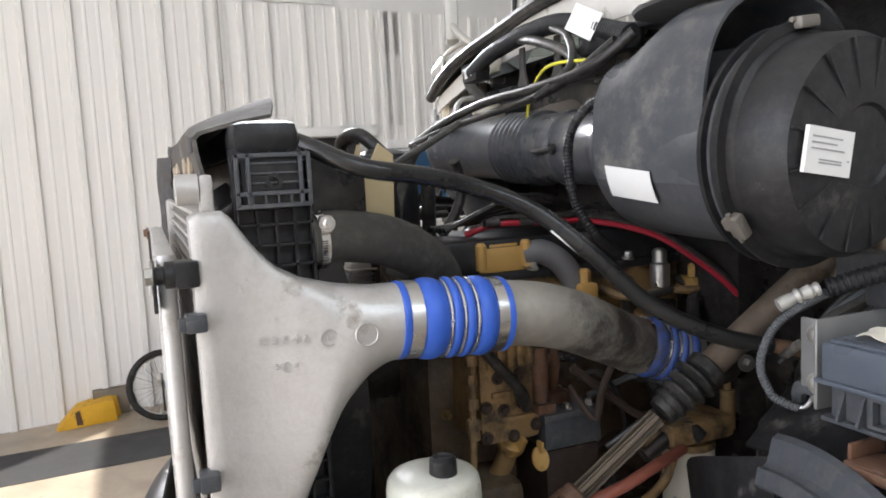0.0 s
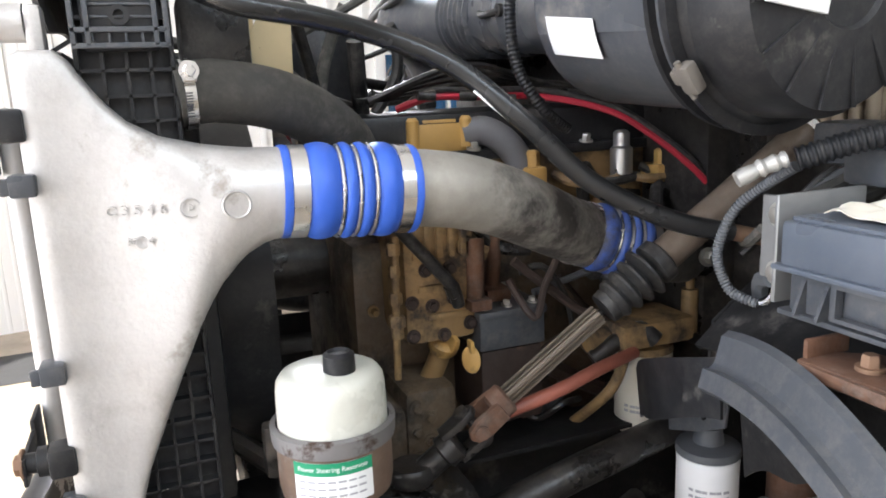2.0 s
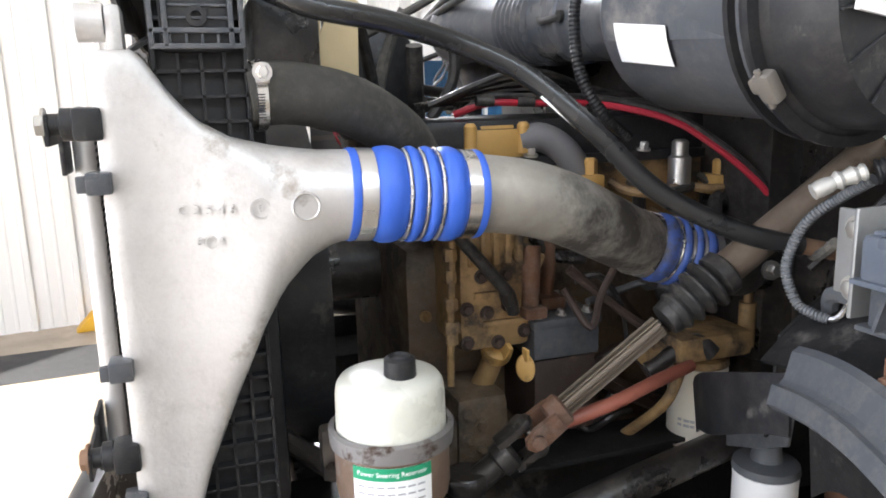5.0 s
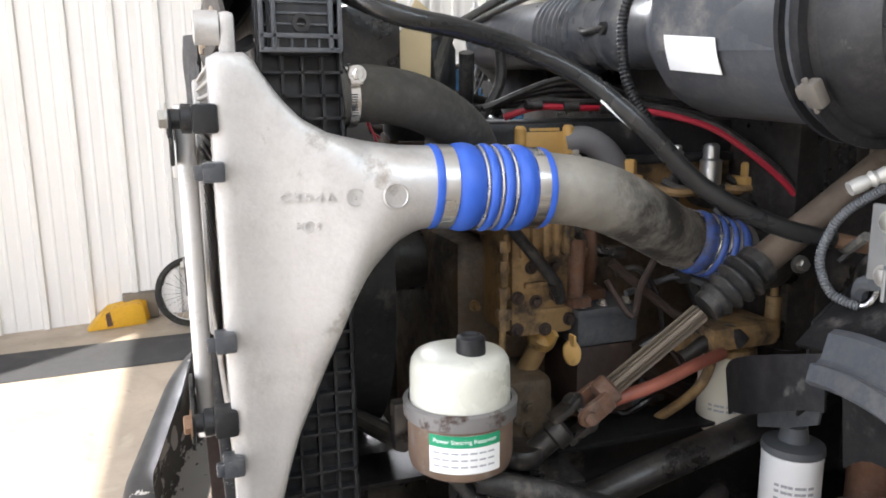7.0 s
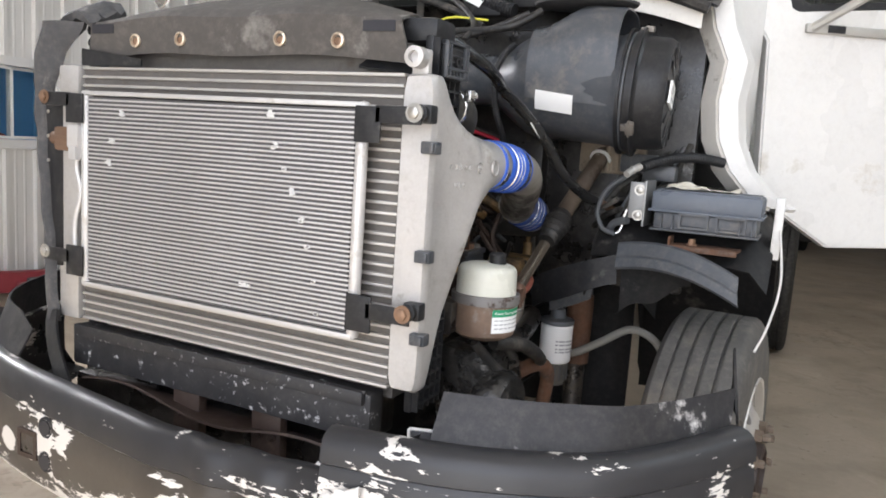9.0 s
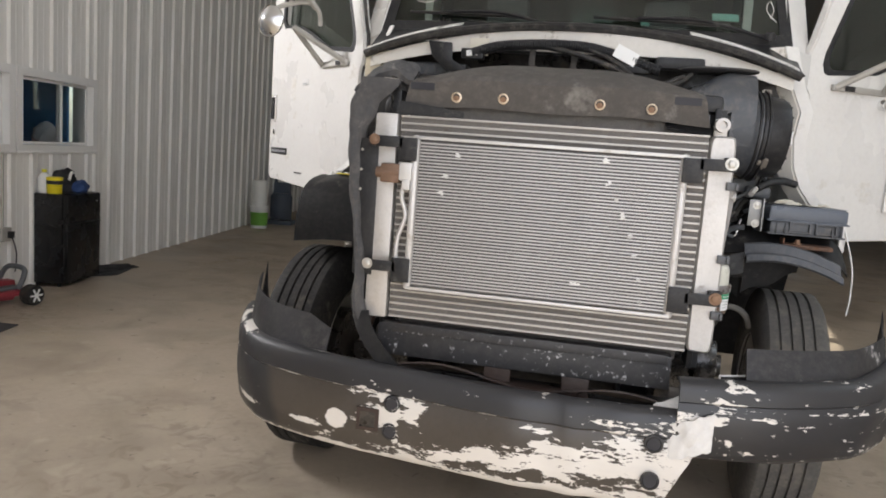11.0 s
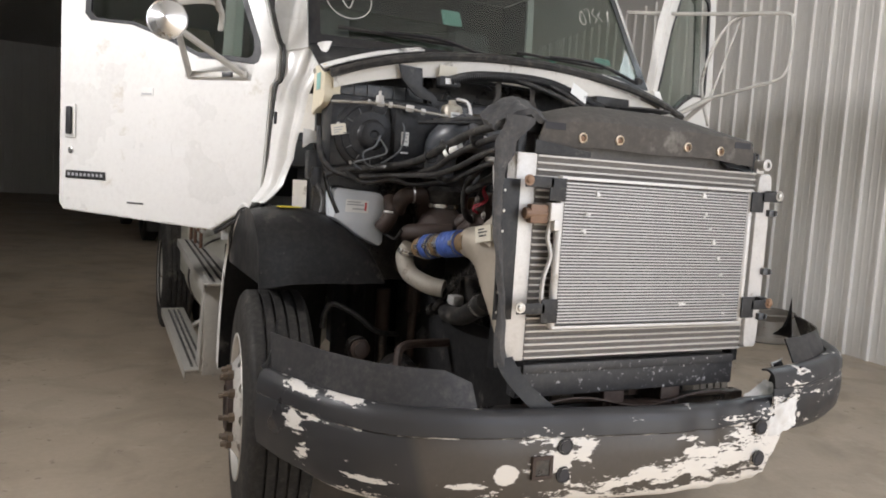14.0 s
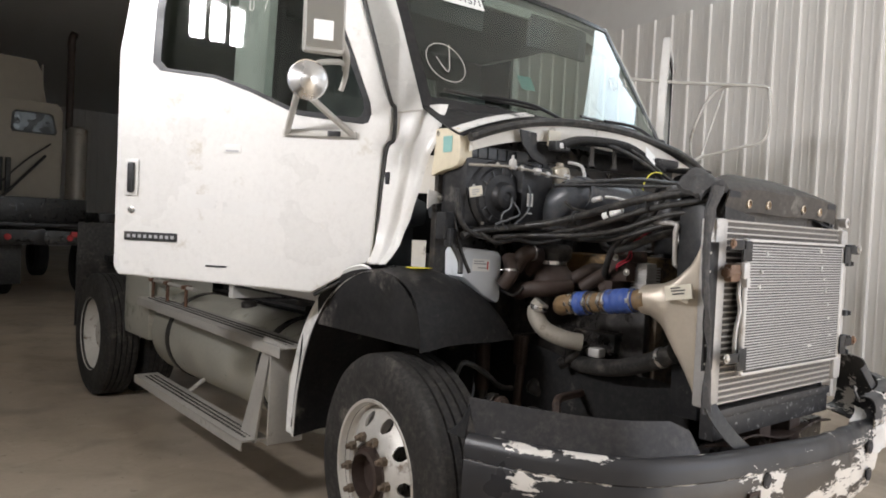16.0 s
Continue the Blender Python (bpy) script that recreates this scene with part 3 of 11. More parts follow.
for lo, hi in (((SOUTH + 0.44, TOP_), (WEST_WINS[0][0], EAVES)), ((WEST_WINS[0][0], WEST_WINS[0][3]), (WEST_WINS[0][1], EAVES)), ((WEST_WINS[0][1], TOP_), (NORTH, EAVES))):
    bm = B()
    box(bm, (WEST - TH, *lo), (WEST, *hi))
    part("wall_block", bm, CEIL_PAINT, wall_w)
for k, (y0, y1, z0, z1) in enumerate(WEST_WINS):
    win = thing(f"window_{k + 5}", "white three-pane high window in the wall", "window", "high windows", kind="structure")
    win.matrix_world = BUILD
    bm = B()
    rect = lambda i: [(y0 + i, z0 + i), (y1 - i, z0 + i), (y1 - i, z1 - i), (y0 + i, z1 - i)]
    frame_plate(bm, rect(-0.04), rect(0.05), 0.10, Matrix(((0, 0, 1, WEST - 0.07), (1, 0, 0, 0), (0, 1, 0, 0), (0, 0, 0, 1))))
    part("window_frame", bm, VINYL, win)
    for j in (1, 2):
        bm = B()
        y = y0 + (y1 - y0) * j / 3
        box(bm, (WEST - 0.05, y - 0.035, z0), (WEST + 0.04, y + 0.035, z1), 0.004)
        part("mullion", bm, VINYL, win)
WM = BUILD @ Matrix(((0, 1, 0, WEST + 0.007), (1, 0, 0, 0), (0, 0, 1, 0), (0, 0, 0, 1)))
clad(wall_w, "cladding_sheet", WM, WINS[0][0] - SOUTH - 0.72, 0.0, TOP_ - 0.06, SOUTH + 0.66)
clad(wall_w, "cladding_sheet", WM, 2.52, 0.0, WZ0 - 0.05, 2.56)
clad(wall_w, "cladding_sheet", WM, 2.52, WZ1 + 0.05, TOP_ - 0.06, 2.56)
clad(wall_w, "cladding_sheet", WM, 1.0, DOORWAY_H + 0.07, TOP_ - 0.06, 1.54)
clad(wall_w, "cladding_sheet", WM, NORTH - WINS[2][1] - 0.2, 0.0, 4.22, WINS[2][1] + 0.02)

# the room's light and shade are put into its wall colours
office = thing("office_room", "dim office behind the windows with a blue wall", "room", kind="structure")
office.matrix_world = BUILD
for name, lo, hi, mat in (("office_back", (WEST - 2.4, 0.6, 0.4), (WEST - 2.3, 6.0, 2.8), OFFICE_SHADE),
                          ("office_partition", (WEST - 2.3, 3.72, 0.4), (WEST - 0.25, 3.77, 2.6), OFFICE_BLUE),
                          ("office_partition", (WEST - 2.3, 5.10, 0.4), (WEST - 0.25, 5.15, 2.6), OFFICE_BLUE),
                          ("office_ceiling", (WEST - 2.3, 0.6, 2.75), (WEST - TH, 6.0, 2.8), OFFICE_SHADE),
                          ("office_floor", (WEST - 2.3, 0.6, 0.36), (WEST - TH, 6.0, 0.4), OFFICE_SHADE)):
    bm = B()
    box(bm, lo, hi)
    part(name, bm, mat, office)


def office_window(index, a, b):
    win = thing(f"window_{index}", "white vinyl sliding window into a dark office", "window", "office windows", kind="structure")
    win.matrix_world = BUILD
    bm = B()
    rect = lambda i: [(a + i, WZ0 + i), (b - i, WZ0 + i), (b - i, WZ1 - i), (a + i, WZ1 - i)]
    frame_plate(bm, rect(-0.05), rect(0.025), 0.09, Matrix(((0, 0, 1, WEST - 0.05), (1, 0, 0, 0), (0, 1, 0, 0), (0, 0, 0, 1))))
    part("window_frame", bm, VINYL, win)
    mid = (a + b) / 2 + 0.07
    for k, (c, d) in enumerate(((a + 0.03, mid + 0.012), (mid - 0.012, b - 0.03))):
        bm = B()
        o = [(c, WZ0 + 0.03), (d, WZ0 + 0.03), (d, WZ1 - 0.03), (c, WZ1 - 0.03)]
        s = 0.024
        n_ = [(c + s, WZ0 + 0.03 + s), (d - s, WZ0 + 0.03 + s), (d - s, WZ1 - 0.03 - s), (c + s, WZ1 - 0.03 - s)]
        frame_plate(bm, o, n_, 0.025, Matrix(((0, 0, 1, WEST - 0.02 - 0.03 * k), (1, 0, 0, 0), (0, 1, 0, 0), (0, 0, 0, 1))))
        sash = part("sash", bm, VINYL, win)
        bm = B()
        box(bm, (WEST - 0.012 - 0.03 * k, c + s, WZ0 + 0.03 + s), (WEST - 0.008 - 0.03 * k, d - s, WZ1 - 0.03 - s))
        part("pane", bm, PANE_GLASS, sash)
    bm = B()
    box(bm, (WEST - 0.02, a - 0.06, WZ0 - 0.052), (WEST + 0.05, b + 0.06, WZ0 - 0.03), 0.006)
    part("window_sill", bm, VINYL, win)
    return win


for k, (a, b) in enumerate(WINS[1:]):
    office_window(k + 1, a, b)
doorway = thing("door_1", "dark office doorway with a white metal frame", "doorway", kind="structure")
doorway.matrix_world = BUILD
a, b = WINS[0]
for name, lo, hi in (("jamb", (WEST - TH, a - 0.02, 0), (WEST + 0.03, a + 0.03, DOORWAY_H)), ("jamb", (WEST - TH, b - 0.03, 0), (WEST + 0.03, b + 0.02, DOORWAY_H)), ("header", (WEST - TH, a - 0.05, DOORWAY_H - 0.02), (WEST + 0.05, b + 0.05, DOORWAY_H + 0.05))):
    bm = B()
    box(bm, lo, hi, 0.006)
    part(name, bm, VINYL, doorway)
# dark sheet across the opening stands in for the unlit room behind
bm = B()
box(bm, (WEST - TH - 0.06, a, 0.0), (WEST - TH - 0.01, b, DOORWAY_H), 0.004)
part("door_leaf", bm, INTERIOR, doorway)
junction = thing("junction_box", "small grey electrical box on the ribbed wall", "junction box")
junction.matrix_world = BUILD
bm = B()
box(bm, (WEST + 0.03, 1.12, 1.50), (WEST + 0.10, 1.25, 1.67), 0.008)
body = part("box_body", bm, GREY_HOSE, junction)
bm = B()
box(bm, (WEST + 0.098, 1.13, 1.51), (WEST + 0.108, 1.24, 1.66), 0.004)
part("cover", bm, SHROUD, body)
bm = B()
rod(bm, (WEST + 0.06, 1.18, 1.66), (WEST + 0.06, 1.18, 3.1), 0.011)
part("conduit", bm, STEP_ALU, junction)

# east wall with its high windows; an unseen overhang is added to trim the sun
EN, ES = 33.0, -6.98
wall_e = slab("wall_east", (0, ES, 0), (TH, EN, EZ0), CEIL_PAINT, "white ribbed metal wall beside the truck", m=EAST_WALL)
blocks = [((0, ES, EZ0), (TH, EA, EAVES)), ((0, EB, EZ0), (TH, EN, EAVES)), ((0, EA, EZ1), (TH, EB, EAVES))]
blocks += [((0, EA + 1.467 * k - 0.035, EZ0), (TH, EA + 1.467 * k + 0.035, EZ1)) for k in (1, 2)]
for lo, hi in blocks:
    bm = B()
    box(bm, lo, hi)
    part("wall_block", bm, CEIL_PAINT, wall_e)
# added out of view, so only a narrow strip of sun passes the windows
bm = B()
box(bm, (TH, ES, 5.94), (TH + 0.42, EN, 6.06))
part("roof_overhang", bm, CEIL_PAINT, wall_e)
EM = EAST_WALL @ Matrix(((0, -1, 0, -0.007), (1, 0, 0, 0), (0, 0, 1, 0), (0, 0, 0, 1)))
clad(wall_e, "cladding_sheet", EM, EN - ES, 0.0, EZ0 - 0.03, ES)

# north wall, far and dim, with two plain doors
wall_n = slab("wall_north", (WEST - TH, NORTH, 0), (14.5, NORTH + TH, EAVES), CEIL_PAINT, "far ribbed metal end wall in shade")
NM = BUILD @ Matrix(((1, 0, 0, 0), (0, -1, 0, NORTH - 0.007), (0, 0, 1, 0), (0, 0, 0, 1)))
clad(wall_n, "cladding_sheet", NM, 18.3, 0.0, EAVES, WEST + 0.1)

# south wall with the open overhead door
wall_s = slab("wall_south", (-4.06, SOUTH - TH, 0), (DOOR_L, SOUTH, EAVES), CEIL_PAINT, "front wall round the open overhead door", m=FRONT)
for lo, hi in (((DOOR_R, SOUTH - TH, 0), (4.44, SOUTH, EAVES)), ((DOOR_L, SOUTH - TH, DOOR_H), (DOOR_R, SOUTH, EAVES))):
    bm = B()
    box(bm, lo, hi)
    part("wall_block", bm, CEIL_PAINT, wall_s)

bm = B()
prism(bm, [(-4.07, -4.03), (4.39, -4.18), (10.7, 35.9), (-9.05, 33.3)], 0.15, Matrix.Translation((0, 0, EAVES)))
tagged(link_mesh("ceiling", bm, CEIL_PAINT, smooth=False), "white sheet metal ceiling", "ceiling", kind="structure")


# ---- the truck ----
truck = thing("truck", "white conventional truck with its hood removed, parked on a concrete floor", "truck")


def arch_line(t, cy, cz, ry, rz):
    """A point of a wheel arch: t = 0 in front, 1 behind."""
    a = math.pi * (1 - t)
    return cy - ry * math.cos(math.pi - a), cz + rz * math.sin(a)


# frame rails and cross members
for s in (-1, 1):
    bm = B()
    prism(bm, [(0.30, 0), (0.30, 0.26), (0.32, 0.27), (0.43, 0.27), (0.43, 0.262), (0.335, 0.262), (0.31, 0.25), (0.31, 0.02), (0.335, 0.008), (0.43, 0.008), (0.43, 0)], 7.4,
          Matrix(((s, 0, 0, 0), (0, 0, 1, 0.12), (0, 1, 0, 0.66), (0, 0, 0, 1))))
    part("frame_rail", bm, LINER, truck)
for y in (0.25, 2.2, 4.4, 6.2):
    bm = B()
    box(bm, (-0.32, y, 0.70), (0.32, y + 0.12, 0.86), 0.01)
    part("crossmember", bm, GRIME, truck)
bm = B()
box(bm, (-0.95, 1.1, 0.42), (0.95, 1.22, 0.54), 0.02)
part("front_axle", bm, GRIME, truck)
bm = B()
box(bm, (-0.9, 5.25, 0.44), (0.9, 5.45, 0.62), 0.05)
lathe(bm, [(0.02, -0.2), (0.2, -0.15), (0.24, 0), (0.2, 0.15), (0.02, 0.2)], toward((0, 5.35, 0.53), (0, 6, 0.53)), 24)
part("rear_axle", bm, GRIME, truck)
for s in (-1, 1):
    bm = B()
    for k in range(4):
        tube(bm, [(s * 0.48, 0.42, 0.70 - 0.015 * k), (s * 0.48, 1.16, 0.57 - 0.015 * k), (s * 0.48, 1.9, 0.68 - 0.015 * k)], 0.03, 4)
    part("leaf_spring", bm, GRIME, truck)


def tyre_mesh(R, w, tread=True):
    """A truck tyre about the x axis, with straight ribs cut by grooves."""
    bm = B()
    prof = [(0.29, -w * 0.40), (0.31, -w * 0.49), (0.36, -w * 0.5), (R - 0.07, -w * 0.49), (R - 0.025, -w * 0.45), (R - 0.006, -w * 0.40)]
    ribs = 5
    rw = w * 0.78 / ribs
    for k in range(ribs):
        a = -w * 0.39 + k * rw
        prof += [(R, a + 0.003), (R, a + rw - 0.008)]
        if k < ribs - 1:
            prof += [(R - 0.014, a + rw - 0.007), (R - 0.014, a + rw + 0.002)]
    prof += [(R - 0.006, w * 0.40), (R - 0.025, w * 0.45), (R - 0.07, w * 0.49), (0.36, w * 0.5), (0.31, w * 0.49), (0.29, w * 0.40)]
    lathe(bm, prof, Matrix.Rotation(radians(90), 4, "Y"), 64, closed=False)
    return bm


def front_wheel(x, y, z, outward, turn=0.0):
    m = pose(x, y, z, 0, 0, turn + (0 if outward > 0 else 180))
    bm = tyre_mesh(0.504, 0.28)
    bmesh.ops.transform(bm, matrix=m, verts=bm.verts)
    tyre = part("front_wheel", bm, TYRE if outward < 0 else DUSTY_TYRE, truck, "black ribbed tyre on a silver steel wheel" if outward < 0 else "dust-grey ribbed tyre on a silver steel wheel")
    # rim disc with hand holes: built as a ring of bridged plates
    bm = B()
    ax = m @ Matrix.Rotation(radians(90), 4, "Y")
    lathe(bm, [(0.286, -0.13), (0.296, -0.12), (0.30, 0.10), (0.318, 0.128), (0.312, 0.142), (0.300, 0.140), (0.290, 0.11), (0.280, 0.080), (0.270, 0.074)], ax, 64, closed=False)
    part("rim", bm, WHEEL_ALU, tyre)
    bm = B()
    n, inner, outer = 10, 0.135, 0.276
    for k in range(n):
        a0 = 2 * math.pi * k / n
        rows = []
        steps = 18
        for i in range(steps + 1):
            a = a0 + 2 * math.pi / n * i / steps
            u = abs(i / steps - 0.5) * 2          # 0 in the middle of a hole
            half = 0.030 * math.sqrt(max(0.0, 1 - (u / 0.43) ** 2)) if u < 0.43 else 0.0
            rc = 0.222
            high = lambda r: 0.146 - 0.70 * max(0.0, r - 0.172)
            rows.append([(r, high(r)) for r in (inner, 0.178, rc - half, rc + half, outer)])
            rows[-1] = [ax @ Vector((r * math.cos(a), r * math.sin(a), h)) for r, h in rows[-1]] + [half]
        for p, q in zip(rows, rows[1:]):
            for j in (0, 1, 3):
                vs = [bm.verts.new(c) for c in (p[j], q[j], q[j + 1], p[j + 1])]
                bm.faces.new(vs)
            if p[5] == 0 and q[5] == 0:
                continue
    bmesh.ops.remove_doubles(bm, verts=bm.verts, dist=0.0004)
    bmesh.ops.solidify(bm, geom=bm.faces, thickness=0.012)
    part("wheel_disc", bm, WHEEL_ALU, tyre)
    bm = B()
    lathe(bm, [(0.136, 0.11), (0.13, 0.150), (0.112, 0.156), (0.106, 0.180), (0.092, 0.186), (0.086, 0.13), (0.0, 0.11)], ax, 32, closed=False)
    part("hub", bm, BROWN_METAL, tyre)
    for k in range(10):
        a = 2 * math.pi * (k + 0.5) / 10
        bm = B()
        mm = ax @ Matrix.Translation((0.157 * math.cos(a), 0.157 * math.sin(a), 0.144))
        lathe(bm, [(0.027, 0), (0.027, 0.006), (0.021, 0.008), (0.021, 0.034), (0.013, 0.036), (0.013, 0.052), (0.010, 0.056)], mm, 6)
        part("wheel_nut", bm, SHAFT, tyre)
    bm = B()
    lathe(bm, [(0.20, -0.13), (0.20, -0.02), (0.18, 0.0)], ax, 32)
    part("brake_drum", bm, GRIME, tyre)
    return tyre


front_wheel(-1.095, 1.12, 0.502, -1, -5)
front_wheel(1.06, 1.16, 0.502, 1, -4)


def rear_wheels(s):
    for k, x in enumerate((1.12, 0.80)):
        bm = tyre_mesh(0.515, 0.27)
        bmesh.ops.transform(bm, matrix=pose(s * x, 5.32, 0.515), verts=bm.verts)
        tyre = part("rear_wheel", bm, TYRE, truck, "dusty black rear tyre on a cream wheel")
        ax = pose(s * x, 5.32, 0.515, 0, 0, 0 if s > 0 else 180) @ Matrix.Rotation(radians(90), 4, "Y")
        bm = B()
        lathe(bm, [(0.29, -0.12), (0.30, 0.10), (0.315, 0.128), (0.305, 0.13), (0.29, 0.08), (0.27, -0.02), (0.17, -0.06), (0.15, -0.05), (0.14, 0.04), (0.10, 0.06), (0, 0.06)], ax, 40, closed=False)
        part("rim", bm, WHEEL, tyre)


rear_wheels(-1)
rear_wheels(1)


# bumper: a moulded bar that sweeps back at both ends
def bumper_plan(x):
    a = abs(x)
    if x < 0:
        return -0.156 + 0.131 * a + 0.345 * max(0.0, a - 0.5) ** 2 + 4.24 * max(0.0, a - 0.85) ** 2.5
    return -0.156 + 0.075 * a + 0.62 * max(0.0, a - 0.62) ** 1.9 + 1.6 * max(0.0, a - 0.98) ** 1.5


BUMP_SEC = [(0.022, 0.802), (0.0, 0.808), (-0.018, 0.804), (-0.033, 0.790), (-0.041, 0.765), (-0.044, 0.728), (-0.037, 0.721), (-0.041, 0.713), (-0.046, 0.66), (-0.045, 0.60), (-0.036, 0.53), (-0.02, 0.503), (0.01, 0.490), (0.07, 0.486), (0.07, 0.497), (0.012, 0.50), (-0.012, 0.512), (-0.027, 0.535), (-0.036, 0.60), (-0.037, 0.70), (-0.033, 0.755), (-0.024, 0.782), (-0.012, 0.795), (0.0, 0.799), (0.020, 0.793)]


def bumper_span(x0, x1, n, lift=lambda x: 0.0, push=lambda x: 0.0):
    bm = B()
    rings = []
    for i in range(n + 1):
        x = x0 + (x1 - x0) * i / n
        y = bumper_plan(x) + push(x)
        e = 0.01
        d = Vector((e * 2, bumper_plan(x + e) - bumper_plan(x - e), 0)).normalized()
        nrm = Vector((d.y, -d.x, 0))
        rings.append([bm.verts.new(Vector((x, y, 0)) - nrm * o + Vector((0, 0, z + lift(x)))) for o, z in BUMP_SEC])
    k = len(BUMP_SEC)
    for a, b in zip(rings, rings[1:]):
        for j in range(k):
            bm.faces.new((a[j], a[(j + 1) % k], b[(j + 1) % k], b[j]))
    bm.faces.new(rings[0])
    bm.faces.new(rings[-1])
    return bm


dent = lambda x: -0.018 * math.exp(-((x - 0.44) / 0.2) ** 2) + 0.02 * noise.noise((x * 9, 0, 0)) * (x > 0.1)
bm = bumper_span(-1.225, 0.62, 64, lambda x: -0.01 * x, dent)
for v in bm.verts:
    v.co.z = max(v.co.z, 0.475 + 2.2 * max(0.0, v.co.x - 0.43) + 0.235 * max(0.0, -v.co.x - 0.92)) + 0.05 * max(0.0, v.co.x - 0.35)
bumper = part("bumper", bm, CHIPPED, truck, "black bumper with paint chipped to white primer")
bm = bumper_span(0.46, 1.20, 30, lambda x: 0.105 + 0.04 * (x - 0.6), lambda x: -0.02)
for v in bm.verts:
    top = 0.917 + 0.04 * (v.co.x - 0.6)
    v.co.z = top - (top - v.co.z) * (0.80 - 0.06 * abs(v.co.x - 0.75))
part("bumper_end", bm, SCUFFED, bumper, "scuffed black bumper end torn loose and pushed up")


def upper_trim(x0, x1, n, dz, rise):
    """The thin raised lip that stands on the bumper beside the grille opening."""
    def fn(u, v):
        x = x0 + (x1 - x0) * u
        lean = 0.012 + 0.05 * v
        return Vector((x, bumper_plan(x) + lean, 0.80 + dz - 0.01 * min(x, 0.0) + rise(u) * v))
    bm = B()
    sheet(bm, fn, n, 4, 0.006)
    return bm


part("bumper_lip", upper_trim(-0.685, -1.215, 24, 0.0, lambda u: 0.075 + 0.035 * min(1.0, u * 6) + 0.02 * u), BUMPER, bumper)
part("bumper_lip", upper_trim(0.66, 1.18, 24, 0.11, lambda u: 0.085 + 0.01 * u), BUMPER, bumper)
for s, dz in ((-1, 0.0), (1, 0.1)):
    bm = B()
    x = 1.215 if s < 0 else 1.19
    y = bumper_plan(s * x)
    sheet(bm, lambda u, v: Vector((s * (x + 0.008 - 0.03 * v), y + 0.06 + 0.11 * u * (1 - 0.8 * v), 0.79 + dz + (0.20 - 0.14 * u) * v)), 6, 6, 0.006)
    part("bumper_tip", bm, BLACK_PLASTIC, bumper)
# crumpled metal where the end has torn away
TORN = material("bare_white_primer", (0.66, 0.65, 0.63), 0.6, vary=0.1, bump=0.05, dirt=(0.05, 0.05, 0.05), dirt_amount=0.1, dirt_scale=14)
bm = B()
sheet(bm, lambda u, v: Vector((0.40 + 0.16 * u, -0.15 + 0.05 * u + 0.05 * v - 0.02 * math.sin(u * 3), 0.785 + 0.045 * u ** 1.5 + 0.035 * v * math.sin(0.4 + u * 2.4) + 0.008 * noise.noise((u * 8, v * 5, 4)))), 16, 6, 0.004)
part("torn_edge", bm, TORN, bumper, "curled white torn metal tongue")
bm = B()
sheet(bm, lambda u, v: Vector((0.603 + 0.11 * u - 0.012 * v, -0.08 + 0.05 * u + 0.03 * v, 0.805 + 0.095 * v + 0.03 * u * (1 - v) + 0.006 * noise.noise((u * 5, v * 5, 1)))), 10, 8, 0.004)
fold = part("torn_fold", bm, BUMPER, bumper, "folded black sheet with bare white edge")
for a, b in (((0.599, -0.082, 0.805), (0.590, -0.051, 0.902)), ((0.590, -0.051, 0.902), (0.70, -0.005, 0.904))):
    bm = B()
    tube(bm, [a, Vector(a).lerp(Vector(b), 0.5) + Vector((0.004, -0.003, 0)), b], 0.0035, 6)
    part("bare_edge", bm, TORN, fold)
bm = B()
sheet(bm, lambda u, v: Vector((0.44 + 0.125 * u, -0.176 - 0.035 * math.sin(u * 2.2) * (1 - 0.3 * v) + 0.01 * noise.noise((u * 6, v * 5, 8)), 0.66 + 0.11 * v + 0.055 * u + 0.012 * noise.noise((u * 7, v * 4, 2)))), 16, 10, 0.005)
part("bent_flange", bm, TORN, bumper, "bent white primed flange")
# a dark sheet stands in for the shade in the torn notch
bm = B()
sheet(bm, lambda u, v: Vector((0.42 + 0.09 * u * (1 - 0.5 * v), -0.150 + 0.04 * u, 0.665 - 0.10 * v + 0.02 * u)), 8, 6, 0.004)
part("torn_gap", bm, GRIME, bumper)
# towing holes; a flat dark fill stands in for the shadow inside each
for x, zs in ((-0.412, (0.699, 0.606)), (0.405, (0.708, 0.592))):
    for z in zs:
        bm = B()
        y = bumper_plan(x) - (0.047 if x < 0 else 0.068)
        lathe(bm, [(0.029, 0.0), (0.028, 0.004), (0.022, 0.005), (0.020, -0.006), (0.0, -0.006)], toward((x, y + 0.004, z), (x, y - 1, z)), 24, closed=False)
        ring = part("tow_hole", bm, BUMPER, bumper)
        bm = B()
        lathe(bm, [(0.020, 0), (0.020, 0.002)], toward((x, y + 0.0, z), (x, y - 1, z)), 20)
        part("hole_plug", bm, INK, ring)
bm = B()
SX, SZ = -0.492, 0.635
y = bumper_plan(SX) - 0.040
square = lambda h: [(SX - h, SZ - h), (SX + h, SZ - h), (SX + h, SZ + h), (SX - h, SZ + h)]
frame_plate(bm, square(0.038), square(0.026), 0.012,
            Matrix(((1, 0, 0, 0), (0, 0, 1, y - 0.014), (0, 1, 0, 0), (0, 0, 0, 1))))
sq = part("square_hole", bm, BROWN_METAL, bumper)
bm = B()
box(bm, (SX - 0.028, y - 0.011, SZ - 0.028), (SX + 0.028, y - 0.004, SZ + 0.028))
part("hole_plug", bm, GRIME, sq)


